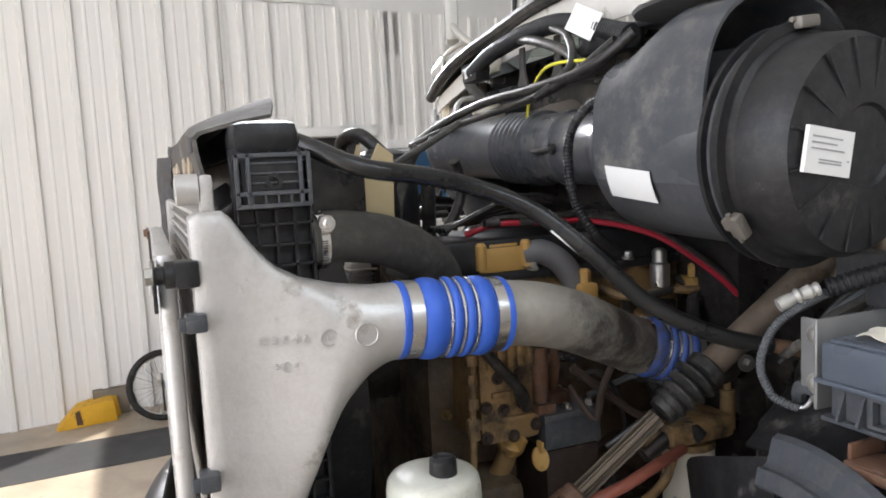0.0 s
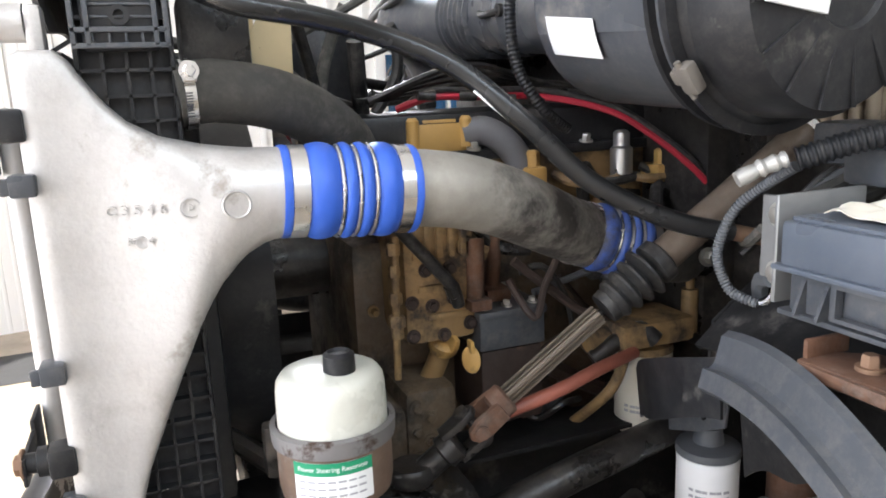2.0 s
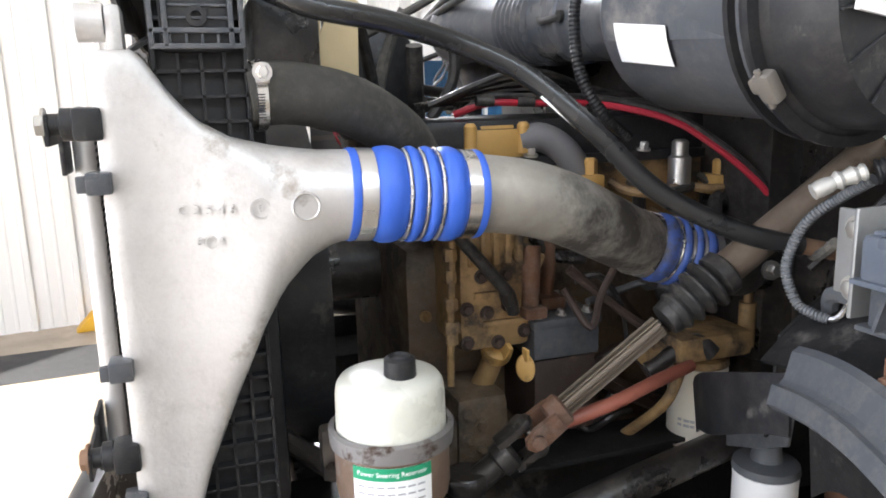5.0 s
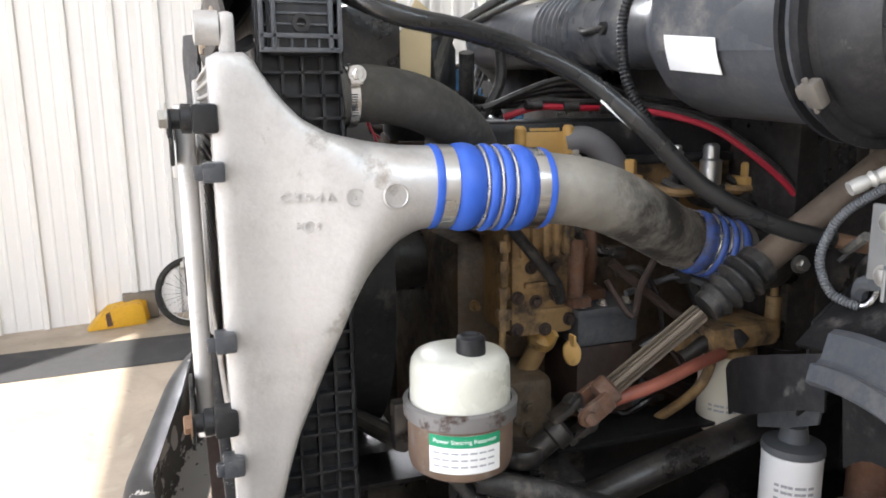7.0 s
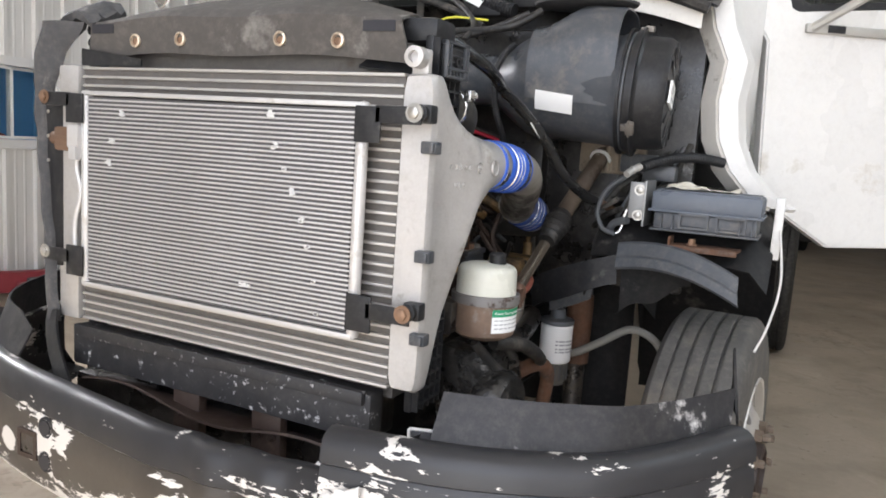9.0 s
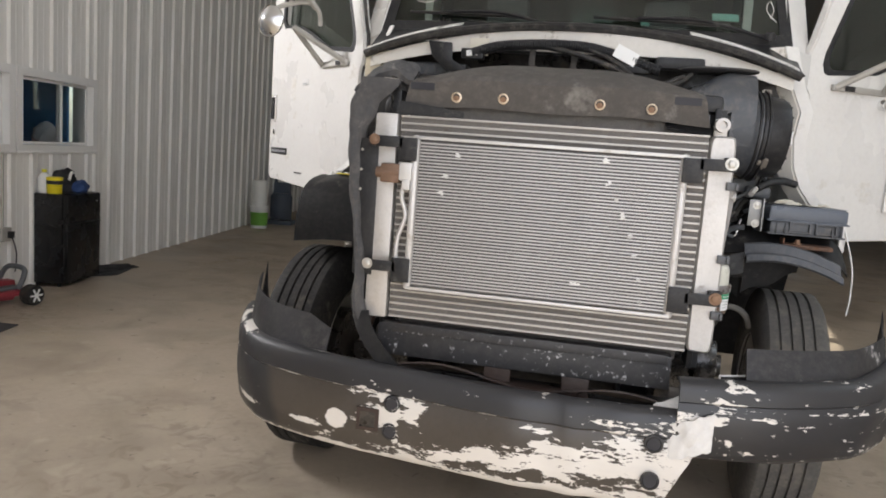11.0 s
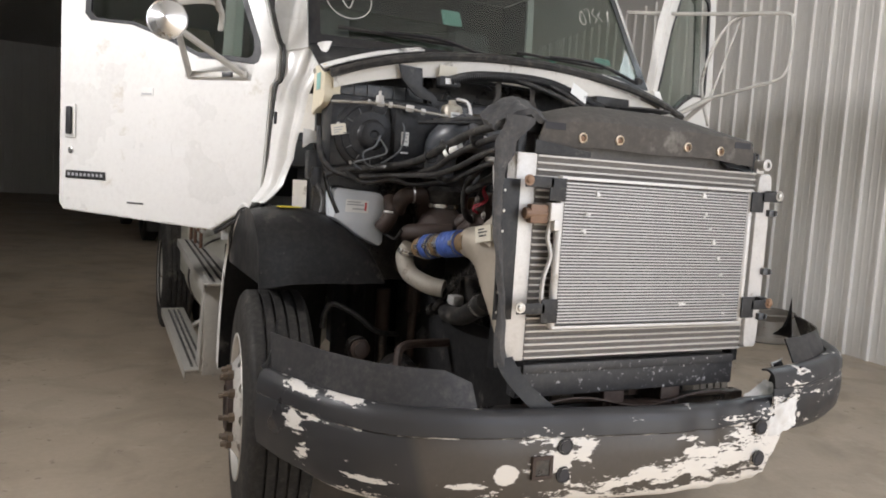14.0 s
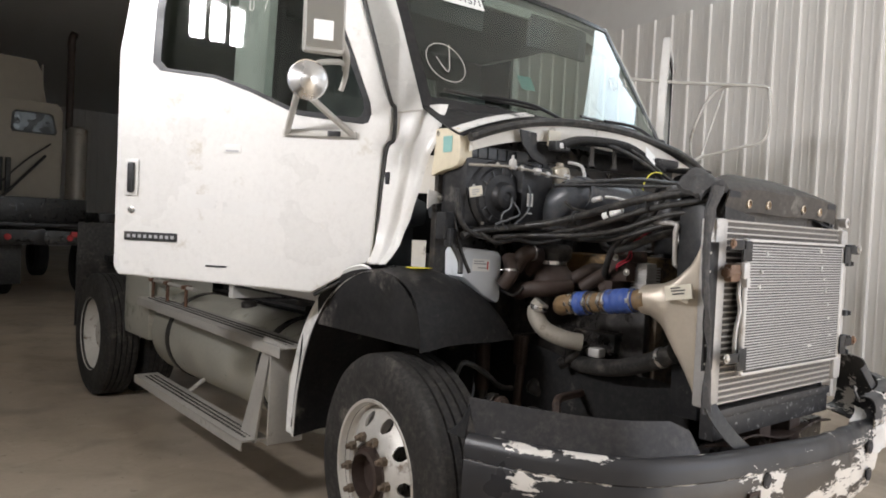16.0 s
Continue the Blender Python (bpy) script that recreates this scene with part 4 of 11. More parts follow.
# fender liners over the front wheels
def liner():
    bm = B()

    def fn(u, v):
        y, z = arch_line(0.30 + 0.70 * u, 1.24, 0.50, 0.66, 0.85)
        x = 0.70 + 0.50 * v
        z += 0.02 * math.sin(v * math.pi) - 0.05 * (v > 0.9)
        return Vector((x, y, z + 0.006 * noise.noise((u * 7, v * 5, 1))))
    sheet(bm, fn, 36, 10, 0.006)

    def inner(u, v):
        y, z = arch_line(0.32 + 0.66 * u, 1.24, 0.50, 0.66, 0.85)
        return Vector((0.70 - 0.015 * v, y, z + (0.70 - z) * 0.315 * v))
    sheet(bm, inner, 30, 5, 0.005)
    return bm


DOME = [(1.86, 0.50), (1.84, 0.72), (1.77, 0.95), (1.66, 1.14), (1.50, 1.29), (1.34, 1.355), (1.20, 1.372), (1.08, 1.36), (0.99, 1.325), (0.93, 1.26), (0.895, 1.17), (0.885, 1.07)]


def dome_liner():
    """The moulded wheel cover: arched over the tyre and rounded off towards the engine."""
    line = curve_points([(0, y, z) for y, z in DOME], 4)

    def fn(u, v):
        k = u * (len(line) - 1)
        i = min(int(k), len(line) - 2)
        p = line[i].lerp(line[i + 1], k - i)
        x = -1.205 + 0.545 * math.sin(v * math.pi / 2) ** 0.85
        w = min(1.0, max(0.0, (x + 1.03) / 0.372))
        z = p.z if p.z < 1.07 else 1.07 + (p.z - 1.07) * math.sqrt(max(0.0, 1 - w * w))
        edge = 0.02 * max(0.0, 1 - v * 8)
        return Vector((x, p.y + 0.02 * v, z - edge + 0.005 * noise.noise((u * 7, v * 5, 1))))
    bm = B()
    sheet(bm, fn, 44, 22, 0.006)
    top = lambda y: 1.07 + 0.30 * math.sqrt(max(0.0, 1 - ((y - 1.22) / (0.34 if y < 1.22 else 0.52)) ** 2))
    sheet(bm, lambda u, v: Vector((-1.203 + 0.01 * v, 0.886 + 0.80 * u, top(0.886 + 0.80 * u) - 0.012 - (top(0.886 + 0.80 * u) - 1.075) * v)), 20, 5, 0.005)
    sheet(bm, lambda u, v: Vector((-0.66, 1.16 + 0.60 * u, 1.06 - 0.42 * v)), 8, 4, 0.005)
    return bm


lin = part("fender_liner", dome_liner(), LINER, truck, "black plastic inner fender liner")
part("fender_liner", liner(), LINER, truck, "black plastic inner fender liner, broken in front")
for k in range(3):
    bm = B()
    tube(bm, [(-1.10 + 0.16 * k, 1.62, 1.185 - 0.03 * k), (-1.10 + 0.16 * k, 1.44, 1.325 - 0.03 * k), (-1.10 + 0.16 * k, 1.22, 1.372 - 0.035 * k)], 0.006, 6)
    part("liner_rib", bm, LINER, lin)
bm = B()
box(bm, (-1.09, 1.10, 1.370), (-0.99, 1.155, 1.374), 0.001, None)
part("yellow_tag", bm, material("yellow_tag", (0.75, 0.62, 0.03), 0.5, vary=0.05, bump=0), lin)
# dark sheets added at the cab end to hide the bright floor behind
for s in (-1, 1):
    bm = B()
    a, b = sorted((s * 0.30, s * 0.74))
    sheet(bm, lambda u, v: Vector((a + (b - a) * u, 1.42 + 0.02 * math.sin(u * 9), 0.50 + 0.85 * v)), 10, 6, 0.008)
    part("splash_wall", bm, LINER, truck)
bm = B()
box(bm, (-0.28, 1.22, 0.60), (0.28, 2.6, 1.08), 0.08)
gearbox = part("gearbox", bm, GRIME, truck, "oily dark gearbox under the cab")
for k in range(5):
    bm = B()
    box(bm, (-0.30, 1.4 + 0.22 * k, 0.62), (0.30, 1.43 + 0.22 * k, 1.06), 0.02)
    part("gearbox_rib", bm, GRIME, gearbox)
# white fender flare left standing behind the wheel
bm = B()


def flare(u, v):
    y, z = arch_line(0.52 + 0.50 * u, 1.24, 0.50, 0.67, 0.86)
    if u > 0.95:
        z = 0.50 - 0.02 * (u - 0.95) * 20
    return Vector((-1.205 + 0.012 * math.sin(v * 3), y + 0.09 * (v - 0.5) * (1 - 0.35 * u), z + 0.015 * (v - 0.5)))


sheet(bm, flare, 26, 4, 0.012)
part("fender_flare", bm, WHITE_PAINT, truck, "white strip of fender flare")
bm = B()
sheet(bm, lambda u, v: Vector((-1.20 + 0.45 * v, 1.80 + 0.10 * u - 0.03 * v, 0.52 + 0.62 * (1 - u) + 0.02 * noise.noise((u * 5, v * 5, 2)))), 10, 8, 0.006)
part("splash_panel", bm, LINER, truck)
bm = B()
tube(bm, [(1.20, 1.02, 1.36), (1.23, 0.92, 1.18), (1.215, 0.84, 1.06), (1.19, 0.78, 0.99)], 0.0035, 6)
box(bm, (1.19, 0.99, 1.22), (1.215, 1.04, 1.40), 0.004)
part("flare_remnant", bm, WHITE_PAINT, truck, "bent white strip of torn fender")

# step, fuel tank and side box on the passenger side
for s in (-1,):
    bm = B()
    m = toward((s * 0.86, 2.0, 0.70), (s * 0.86, 4.1, 0.70))
    lathe(bm, [(0.02, -0.03), (0.22, -0.02), (0.285, 0.0), (0.30, 0.03), (0.30, 2.07), (0.285, 2.1), (0.22, 2.12), (0.02, 2.13)], m, 40)
    tank = part("fuel_tank", bm, TANK, truck, "dull aluminium cylinder fuel tank")
    for y in (2.35, 3.75):
        bm = B()
        lathe(bm, [(0.300, -0.03), (0.308, -0.03), (0.308, 0.03), (0.300, 0.03)], toward((s * 0.86, y, 0.70), (s * 0.86, y + 1, 0.70)), 40, closed=False)
        part("tank_strap", bm, GRIME, tank)
    bm = B()
    lathe(bm, [(0.05, 0), (0.05, 0.03), (0.04, 0.035)], toward((s * 0.92, 3.0, 0.992), (s * 0.93, 3.0, 1.1)), 20)
    part("tank_cap", bm, GRIME, tank)


def step(name, p, q, w, parent):
    """A tread: a folded plank with rows of punched teeth."""
    p, q = Vector(p), Vector(q)
    d = (q - p).length
    bm = B()
    m = Matrix.Translation(p) @ (q - p).to_track_quat("Y", "Z").to_matrix().to_4x4()
    box(bm, (0, 0, -0.012), (w, d, 0), 0.004, m)
    box(bm, (0, 0, -0.055), (0.006, d, 0), 0.002, m)
    box(bm, (w - 0.006, 0, -0.05), (w, d, 0), 0.002, m)
    st = part(name, bm, STEP_ALU, parent)
    n = int(d / 0.032)
    bm = B()
    for r in (0.3, 0.5, 0.7):
        for k in range(n):
            lathe(bm, [(0.010, 0), (0.0075, 0.004), (0.005, 0.004), (0.004, 0.0)], m @ Matrix.Translation((w * r, 0.06 + k * (d - 0.12) / n, 0)), 8, closed=False)
    part("tread_teeth", bm, GRIME, st)
    return st


side_step = part("step_bracket", prism(B(), [(1.83, 0.93), (2.03, 0.88), (2.17, 0.375), (2.35, 0.365), (2.12, 0.86), (2.15, 0.90), (2.1, 0.95)][::-1], 0.012,
                 Matrix(((0, 0, 1, -1.262), (1, 0, 0, 0), (0, 1, 0, 0), (0, 0, 0, 1)))), STEP_ALU, truck, "aluminium side steps below the door")
bm = B()
box(bm, (-1.262, 2.02, 0.40), (-1.06, 2.034, 0.90), 0.004)
part("bracket_web", bm, STEP_ALU, side_step)
step("upper_step", (-1.29, 1.88, 0.925), (-1.20, 4.3, 0.93), 0.20, side_step)
step("lower_step", (-1.34, 2.16, 0.40), (-1.34, 3.86, 0.44), 0.16, side_step)
bm = B()
tube(bm, [(-1.05, 3.3, 0.50), (-1.2, 3.3, 0.40), (-1.33, 3.3, 0.41)], 0.016, 8)
part("step_arm", bm, STEP_ALU, side_step)
bm = B()
box(bm, (-1.12, 4.28, 0.60), (-0.62, 4.86, 1.12), 0.02)
box(bm, (-1.125, 4.25, 1.06), (-0.60, 4.88, 1.13), 0.01)
side_box = part("side_box", bm, TANK, truck, "grey metal box ahead of the rear wheel")
for y in (3.6, 3.95, 4.25):
    bm = B()
    rod(bm, (-1.1, y, 1.06), (-1.1, y, 0.93), 0.012)
    box(bm, (-1.13, y - 0.025, 1.05), (-1.07, y + 0.025, 1.075), 0.005)
    part("clamp_bolt", bm, RUST, side_box)
bm = B()
rod(bm, (-1.1, 3.45, 1.06), (-1.1, 4.4, 1.06), 0.014)
part("rail", bm, STEP_ALU, side_box)
bm = B()
box(bm, (-1.0, 4.9, 1.10), (1.0, 5.9, 1.16), 0.02)
box(bm, (-0.5, 4.6, 1.16), (0.5, 6.0, 1.26), 0.02)
part("fifth_wheel_plate", bm, GRIME, truck)
bm = B()
box(bm, (-1.22, 5.95, 0.5), (-0.66, 5.97, 1.45), 0.004)
part("mud_flap", bm, RUBBER, truck)


# ---- the cab ----
def quad(bm, corners, thick):
    v = [bm.verts.new(c) for c in corners]
    f = bm.faces.new(v)
    bmesh.ops.recalc_face_normals(bm, faces=[f])
    bmesh.ops.solidify(bm, geom=[f], thickness=thick)
    return bm


def strip(bm, a, b, thick):
    """A panel between two edge lines with as many points."""
    va, vb = [bm.verts.new(p) for p in a], [bm.verts.new(p) for p in b]
    faces = [bm.faces.new((va[i], va[i + 1], vb[i + 1], vb[i])) for i in range(len(a) - 1)]
    bmesh.ops.recalc_face_normals(bm, faces=faces)
    bmesh.ops.solidify(bm, geom=faces, thickness=thick)
    return bm


BACK, TOP = 3.05, 2.98
bm = B()
sheet(bm, lambda u, v: Vector(((-1.0 + 2.0 * u), 1.72 + (BACK - 1.72) * v, TOP - 0.05 - 0.10 * abs(2 * u - 1) ** 4 + 0.10 * math.sin(v * math.pi * 0.8) - 0.06 * (1 - v) ** 4)), 16, 10, 0.05)
cab = part("cab", bm, WHITE_PAINT, truck, "white cab with both doors open")
bm = B()
frame_plate(bm, [(-1.04, 1.05), (1.04, 1.05), (1.0, 2.95), (-1.0, 2.95)], [(-0.55, 2.15), (0.55, 2.15), (0.52, 2.68), (-0.52, 2.68)], 0.06, Matrix(((1, 0, 0, 0), (0, 0, 1, BACK - 0.06), (0, 1, 0, 0), (0, 0, 0, 1))))
part("back_wall", bm, WHITE_PAINT, cab)
# dark panels added over the white inner walls to make the cab look unlit
bm = B()
frame_plate(bm, [(-0.98, 1.36), (0.98, 1.36), (0.95, 2.86), (-0.95, 2.86)], [(-0.53, 2.17), (0.53, 2.17), (0.50, 2.66), (-0.50, 2.66)], 0.02, Matrix(((1, 0, 0, 0), (0, 0, 1, BACK - 0.085), (0, 1, 0, 0), (0, 0, 0, 1))))
part("rear_trim", bm, INTERIOR, cab, "dark padded rear cab trim")
for s in (-1, 1):
    bm = B()
    quad(bm, [(s * 0.985, 2.64, 1.34), (s * 0.985, BACK - 0.09, 1.34), (s * 0.935, BACK - 0.09, 2.84), (s * 0.935, 2.64, 2.84)], 0.02)
    part("side_trim", bm, INTERIOR, cab)
bm = B()
box(bm, (-0.55, BACK - 0.035, 2.15), (0.55, BACK - 0.030, 2.68))
part("back_window", bm, CAB_GLASS, cab)
bm = B()
box(bm, (-1.03, 1.35, 1.12), (1.03, BACK, 1.20), 0.01)
part("cab_floor", bm, INTERIOR, cab)
for s in (-1, 1):
    bm = B()
    # rear pillar, sill and roof rail round the door opening
    quad(bm, [(s * 1.05, 2.62, 1.15), (s * 1.05, BACK, 1.15), (s * 1.0, BACK, 2.92), (s * 1.0, 2.62, 2.92)], 0.05)
    quad(bm, [(s * 1.05, 1.38, 1.15), (s * 1.05, 2.62, 1.15), (s * 1.05, 2.62, 1.32), (s * 1.05, 1.38, 1.32)], 0.05)
    part("side_panel", bm, WHITE_PAINT, cab)
    # windscreen pillar
    bm = B()
    strip(bm, [(s * 0.955, 1.26, 2.08), (s * 0.93, 1.49, 2.52), (s * 0.90, 1.72, 2.92)], [(s * 1.08, 1.40, 2.06), (s * 1.04, 1.60, 2.52), (s * 0.99, 1.80, 2.93)], 0.035)
    part("pillar", bm, WHITE_PAINT, cab)
    # stepped side panel between firewall and door
    bm = B()
    if s < 0:
        continue
    zs = [2.08, 2.00, 1.90, 1.80, 1.68, 1.56, 1.47, 1.40, 1.36]
    fx = [0.915, 0.93, 0.955, 1.0, 0.985, 1.0, 1.04, 1.10, 1.17]
    fy = [1.17, 1.14, 1.12, 1.12, 1.12, 1.12, 1.13, 1.15, 1.17]
    front = [(s * x, y, z) for x, y, z in zip(fx, fy, zs)]
    ridge = [(s * (x + 0.055), y + 0.015, z) for x, y, z in zip(fx, fy, zs)]
    step_in = [(s * (x + 0.075), y + 0.07, z) for x, y, z in zip(fx, fy, zs)]
    rear = [(s * 1.075, 1.36, z) for z in zs[:-2]] + [(s * 1.09, 1.37, 1.39), (s * 1.17, 1.33, 1.355)]
    strip(bm, front, ridge, 0.012)
    strip(bm, ridge, step_in, 0.012)
    strip(bm, step_in, rear, 0.012)
    sp = part("cowl_side_panel", bm, WHITE_PAINT, cab, "white stepped cowl side with bare flange")
    bm = B()
    strip(bm, front, [(s * (x - 0.05), y + 0.05, z) for x, y, z in zip(fx, fy, zs)], 0.01)
    part("inner_flange", bm, CAB_INNER, sp)

# passenger side: pressed panel with a ridge, a groove and a torn front flange
SIDE_Z = [2.105, 2.07, 2.02, 1.97, 1.92, 1.87, 1.82, 1.76, 1.70, 1.64, 1.58, 1.52, 1.46, 1.41, 1.375]


def along(z, pairs):
    """A smooth value at height z between (z, value) pairs that fall in z."""
    for (z0, a), (z1, b) in zip(pairs, pairs[1:]):
        if z >= z1:
            k = min(1.0, max(0.0, (z0 - z) / (z0 - z1)))
            return a + (b - a) * k * k * (3 - 2 * k)
    return pairs[-1][1]


def side_line(xs, ys):
    return [(-along(z, xs), along(z, ys), z) for z in SIDE_Z]


rear_edge = side_line([(2.11, 1.068), (1.60, 1.078), (1.45, 1.10), (1.37, 1.165)], [(2.11, 1.40), (1.45, 1.375), (1.37, 1.325)])
back_of_ridge = side_line([(2.11, 0.985), (2.0, 1.005), (1.87, 1.045), (1.60, 1.065), (1.45, 1.09), (1.37, 1.16)], [(2.11, 1.33), (1.87, 1.335), (1.45, 1.355), (1.37, 1.315)])
ridge_top = side_line([(2.11, 0.945), (2.0, 0.978), (1.87, 1.028), (1.60, 1.052), (1.45, 1.078), (1.37, 1.15)], [(2.11, 1.28), (1.87, 1.295), (1.45, 1.335), (1.37, 1.30)])
groove = side_line([(2.11, 0.91), (2.0, 0.935), (1.87, 0.985), (1.60, 1.01), (1.45, 1.05), (1.37, 1.135)], [(2.11, 1.275), (1.87, 1.285), (1.45, 1.325), (1.37, 1.295)])
flange_back = side_line([(2.11, 0.89), (2.0, 0.933), (1.87, 0.978), (1.60, 1.012), (1.45, 1.05), (1.37, 1.13)], [(2.11, 1.215), (1.95, 1.19), (1.80, 1.235), (1.45, 1.30), (1.37, 1.28)])
flange_front = side_line([(2.11, 0.865), (2.0, 0.915), (1.87, 0.957), (1.60, 0.995), (1.45, 1.035), (1.37, 1.12)], [(2.11, 1.19), (1.95, 1.165), (1.80, 1.215), (1.45, 1.28), (1.37, 1.265)])
across = [curve_points([Vector(line[k]) for line in (rear_edge, back_of_ridge, ridge_top, groove, flange_back, flange_front)], 4) for k in range(len(SIDE_Z))]
bm = B()
grid = [[bm.verts.new(p + Vector((0, 0, 0.008 * noise.noise((p.z * 9, j * 0.7, 4)) if k == len(across) - 1 else 0))) for j, p in enumerate(row)] for k, row in enumerate(across)]
faces = [bm.faces.new((a[j], a[j + 1], b[j + 1], b[j])) for a, b in zip(grid, grid[1:]) for j in range(len(a) - 1)]
bmesh.ops.recalc_face_normals(bm, faces=faces)
bmesh.ops.solidify(bm, geom=faces, thickness=0.006)
side_panel = part("cowl_side_panel", bm, WHITE_PAINT, cab, "white pressed cowl side with a torn flange")
bm = B()
strip(bm, rear_edge, [(x + 0.05, y + 0.10, z) for x, y, z in rear_edge], 0.01)
part("door_jamb", bm, CAB_INNER, side_panel)
bm = B()
box(bm, (-1.072, 1.342, 1.735), (-1.062, 1.368, 1.79), 0.003)
part("hinge_slot", bm, INK, side_panel)
bm = B()
strip(bm, flange_front[5:9], [(-0.905, 1.175, z) for x, y, z in flange_front[5:9]], 0.008)
part("inner_flange", bm, CAB_INNER, side_panel, "dull white inner plate")
bm = B()
prism(bm, [(-0.985, 1.715), (-0.945, 1.712), (-0.905, 1.698), (-0.895, 1.678), (-0.905, 1.660), (-0.95, 1.655), (-0.985, 1.63)], 0.006, Matrix(((1, 0, 0, 0), (0, 0, 1, 1.157), (0, 1, 0, 0), (0, 0, 0, 1))), 0.002)
hinge = part("hinge_tab", bm, WHITE_PAINT, side_panel)
for at in ((-0.916, 1.150, 1.682), (-0.890, 1.155, 1.685), (-0.94, 1.155, 1.965)):
    bm = B()
    bolt(bm, at, (0, -1, 0), 0.010)
    part("bracket_bolt", bm, BOLT, hinge)
bm = B()
sheet(bm, lambda u, v: Vector((-1.0 + 0.055 * u, 1.235 - 0.03 * u, 1.37 + 0.12 * v)), 6, 4, 0.008)
part("lower_post", bm, CAB_INNER, side_panel, "dull white lower post")

# windscreen with its black border


def screen(u, v):
    x = (-0.95 + 1.92 * u) * (1 - 0.07 * v)
    bow = 0.10 * (1 - (2 * u - 1) ** 2)
    return Vector((x, 1.28 - bow + 0.44 * v, 2.105 - 0.01 * (1 - (2 * u - 1) ** 2) + 0.80 * v))


bm = B()
sheet(bm, screen, 24, 10, 0.006)
glass_ob = part("windscreen", bm, CAB_GLASS, cab, "dusty windscreen with chalk marks")
glass_ob.visible_shadow = False
bm = B()
for f0, f1, g0, g1 in ((0, 1, -0.01, 0.055), (0, 1, 0.96, 1.0), (0, 0.028, 0, 1), (0.972, 1, 0, 1)):
    sheet(bm, lambda u, v: screen(f0 + (f1 - f0) * u, g0 + (g1 - g0) * v) + Vector((0, -0.006, 0.003)), 20, 4, 0.004)
part("windscreen_seal", bm, BLACK_PLASTIC, glass_ob)

# chalk marks and the lot sticker on the windscreen
def on_screen(u, v, lift=0.008):
    p = screen(u, v)
    x = (screen(u + 0.01, v) - p).normalized()
    y = (screen(u, v + 0.01) - p).normalized()
    z = x.cross(y).normalized()
    if z.y > 0:
        z = -z
    m = Matrix((x, y, z)).transposed().to_4x4()
    m.translation = p + z * lift
    return m


for line, r in (([(0.10 + 0.055 * math.cos(k * math.pi / 8), 0.30 + 0.125 * math.sin(k * math.pi / 8)) for k in range(17)], 0.0018), ([(0.075, 0.33), (0.10, 0.24), (0.125, 0.43)], 0.0022),
                ([(0.965, 0.13), (0.945, 0.20), (0.955, 0.26), (0.962, 0.20), (0.95, 0.15)], 0.0014), ([(0.80, 0.42), (0.815, 0.50), (0.825, 0.43), (0.81, 0.40), (0.80, 0.43)], 0.0014), ([(0.83, 0.52), (0.85, 0.52), (0.84, 0.42)], 0.0014),
                ([(0.875, 0.54), (0.86, 0.50), (0.875, 0.47), (0.86, 0.43)], 0.0014), ([(0.90, 0.53), (0.885, 0.49), (0.90, 0.45)], 0.0014), ([(0.92, 0.47), (0.935, 0.55), (0.925, 0.47)], 0.0014)):
    bm = B()
    tube(bm, [on_screen(u, v).translation for u, v in line], r, 5, 4)
    part("chalk_mark", bm, CHALK, glass_ob)
bm = B()
box(bm, (-0.13, -0.045, 0), (0.13, 0.045, 0.0015), 0, on_screen(0.22, 0.80))
sticker = part("lot_sticker", bm, PAPER, glass_ob, "white numbered lot sticker")
text_mesh("sticker_number", "55791571", 0.062, on_screen(0.22, 0.80, 0.0102), INK, sticker)
# the last teal patch stands in for a window's reflection in the screen
for u, v, w, h in ((0.85, 0.16, 0.06, 0.02), (0.66, 0.10, 0.02, 0.012), (0.37, 0.29, 0.05, 0.045)):
    bm = B()
    box(bm, (-w, -h, 0), (w, h, 0.001), 0.0, on_screen(u, v, -0.012))
    part("teal_sticker", bm, TEAL, glass_ob)

# cowl: white front panel, rubber seal, black grille
def cowl_z(x):
    return 2.105 - 0.155 * (abs(x) / 0.93) ** 2.4


bm = B()
sheet(bm, lambda u, v: Vector((-0.91 + 1.84 * u, 0.985 + 0.015 * math.sin(u * 9), (cowl_z(-0.91 + 1.84 * u) - 0.03) * v + (cowl_z(-0.91 + 1.84 * u) - 0.125 + 0.05 * abs(2 * u - 1)) * (1 - v))), 30, 6, 0.008)
cowl = part("cowl_panel", bm, CAB_INNER, cab, "dirty white cowl panel")
bm = B()
tube(bm, [(-0.93 + 1.88 * k / 16, 0.96 - 0.012 * math.sin(k), cowl_z(-0.93 + 1.88 * k / 16) - 0.012) for k in range(17)], 0.019, 8, 4)
part("cowl_seal", bm, RUBBER, cowl, "black rubber hood seal")
bm = B()
sheet(bm, lambda u, v: Vector((-0.95 + 1.92 * u, 0.985 + (0.30 - 0.10 * (1 - (2 * u - 1) ** 2)) * v, cowl_z((-0.95 + 1.92 * u) * 0.98) + 0.012 * math.sin(v * 3) + (2.105 - cowl_z((-0.95 + 1.92 * u) * 0.98)) * v ** 1.5)), 30, 8, 0.008)
part("cowl_top", bm, BLACK_PLASTIC, cowl, "black plastic cowl grille under the windscreen")
for s in (-1, 1):
    bm = B()
    sheet(bm, lambda u, v: Vector((s * (0.50 + 0.45 * u), 1.0 + 0.06 * v, cowl_z(0.50 + 0.45 * u) + 0.022 + 0.02 * v)), 12, 4, 0.004)
    part("bare_edge", bm, material("flaking_white_paint", (0.74, 0.73, 0.70), 0.5, vary=0.05, bump=0.01, dirt=(0.03, 0.03, 0.03), dirt_amount=0.35, dirt_scale=9), cowl)
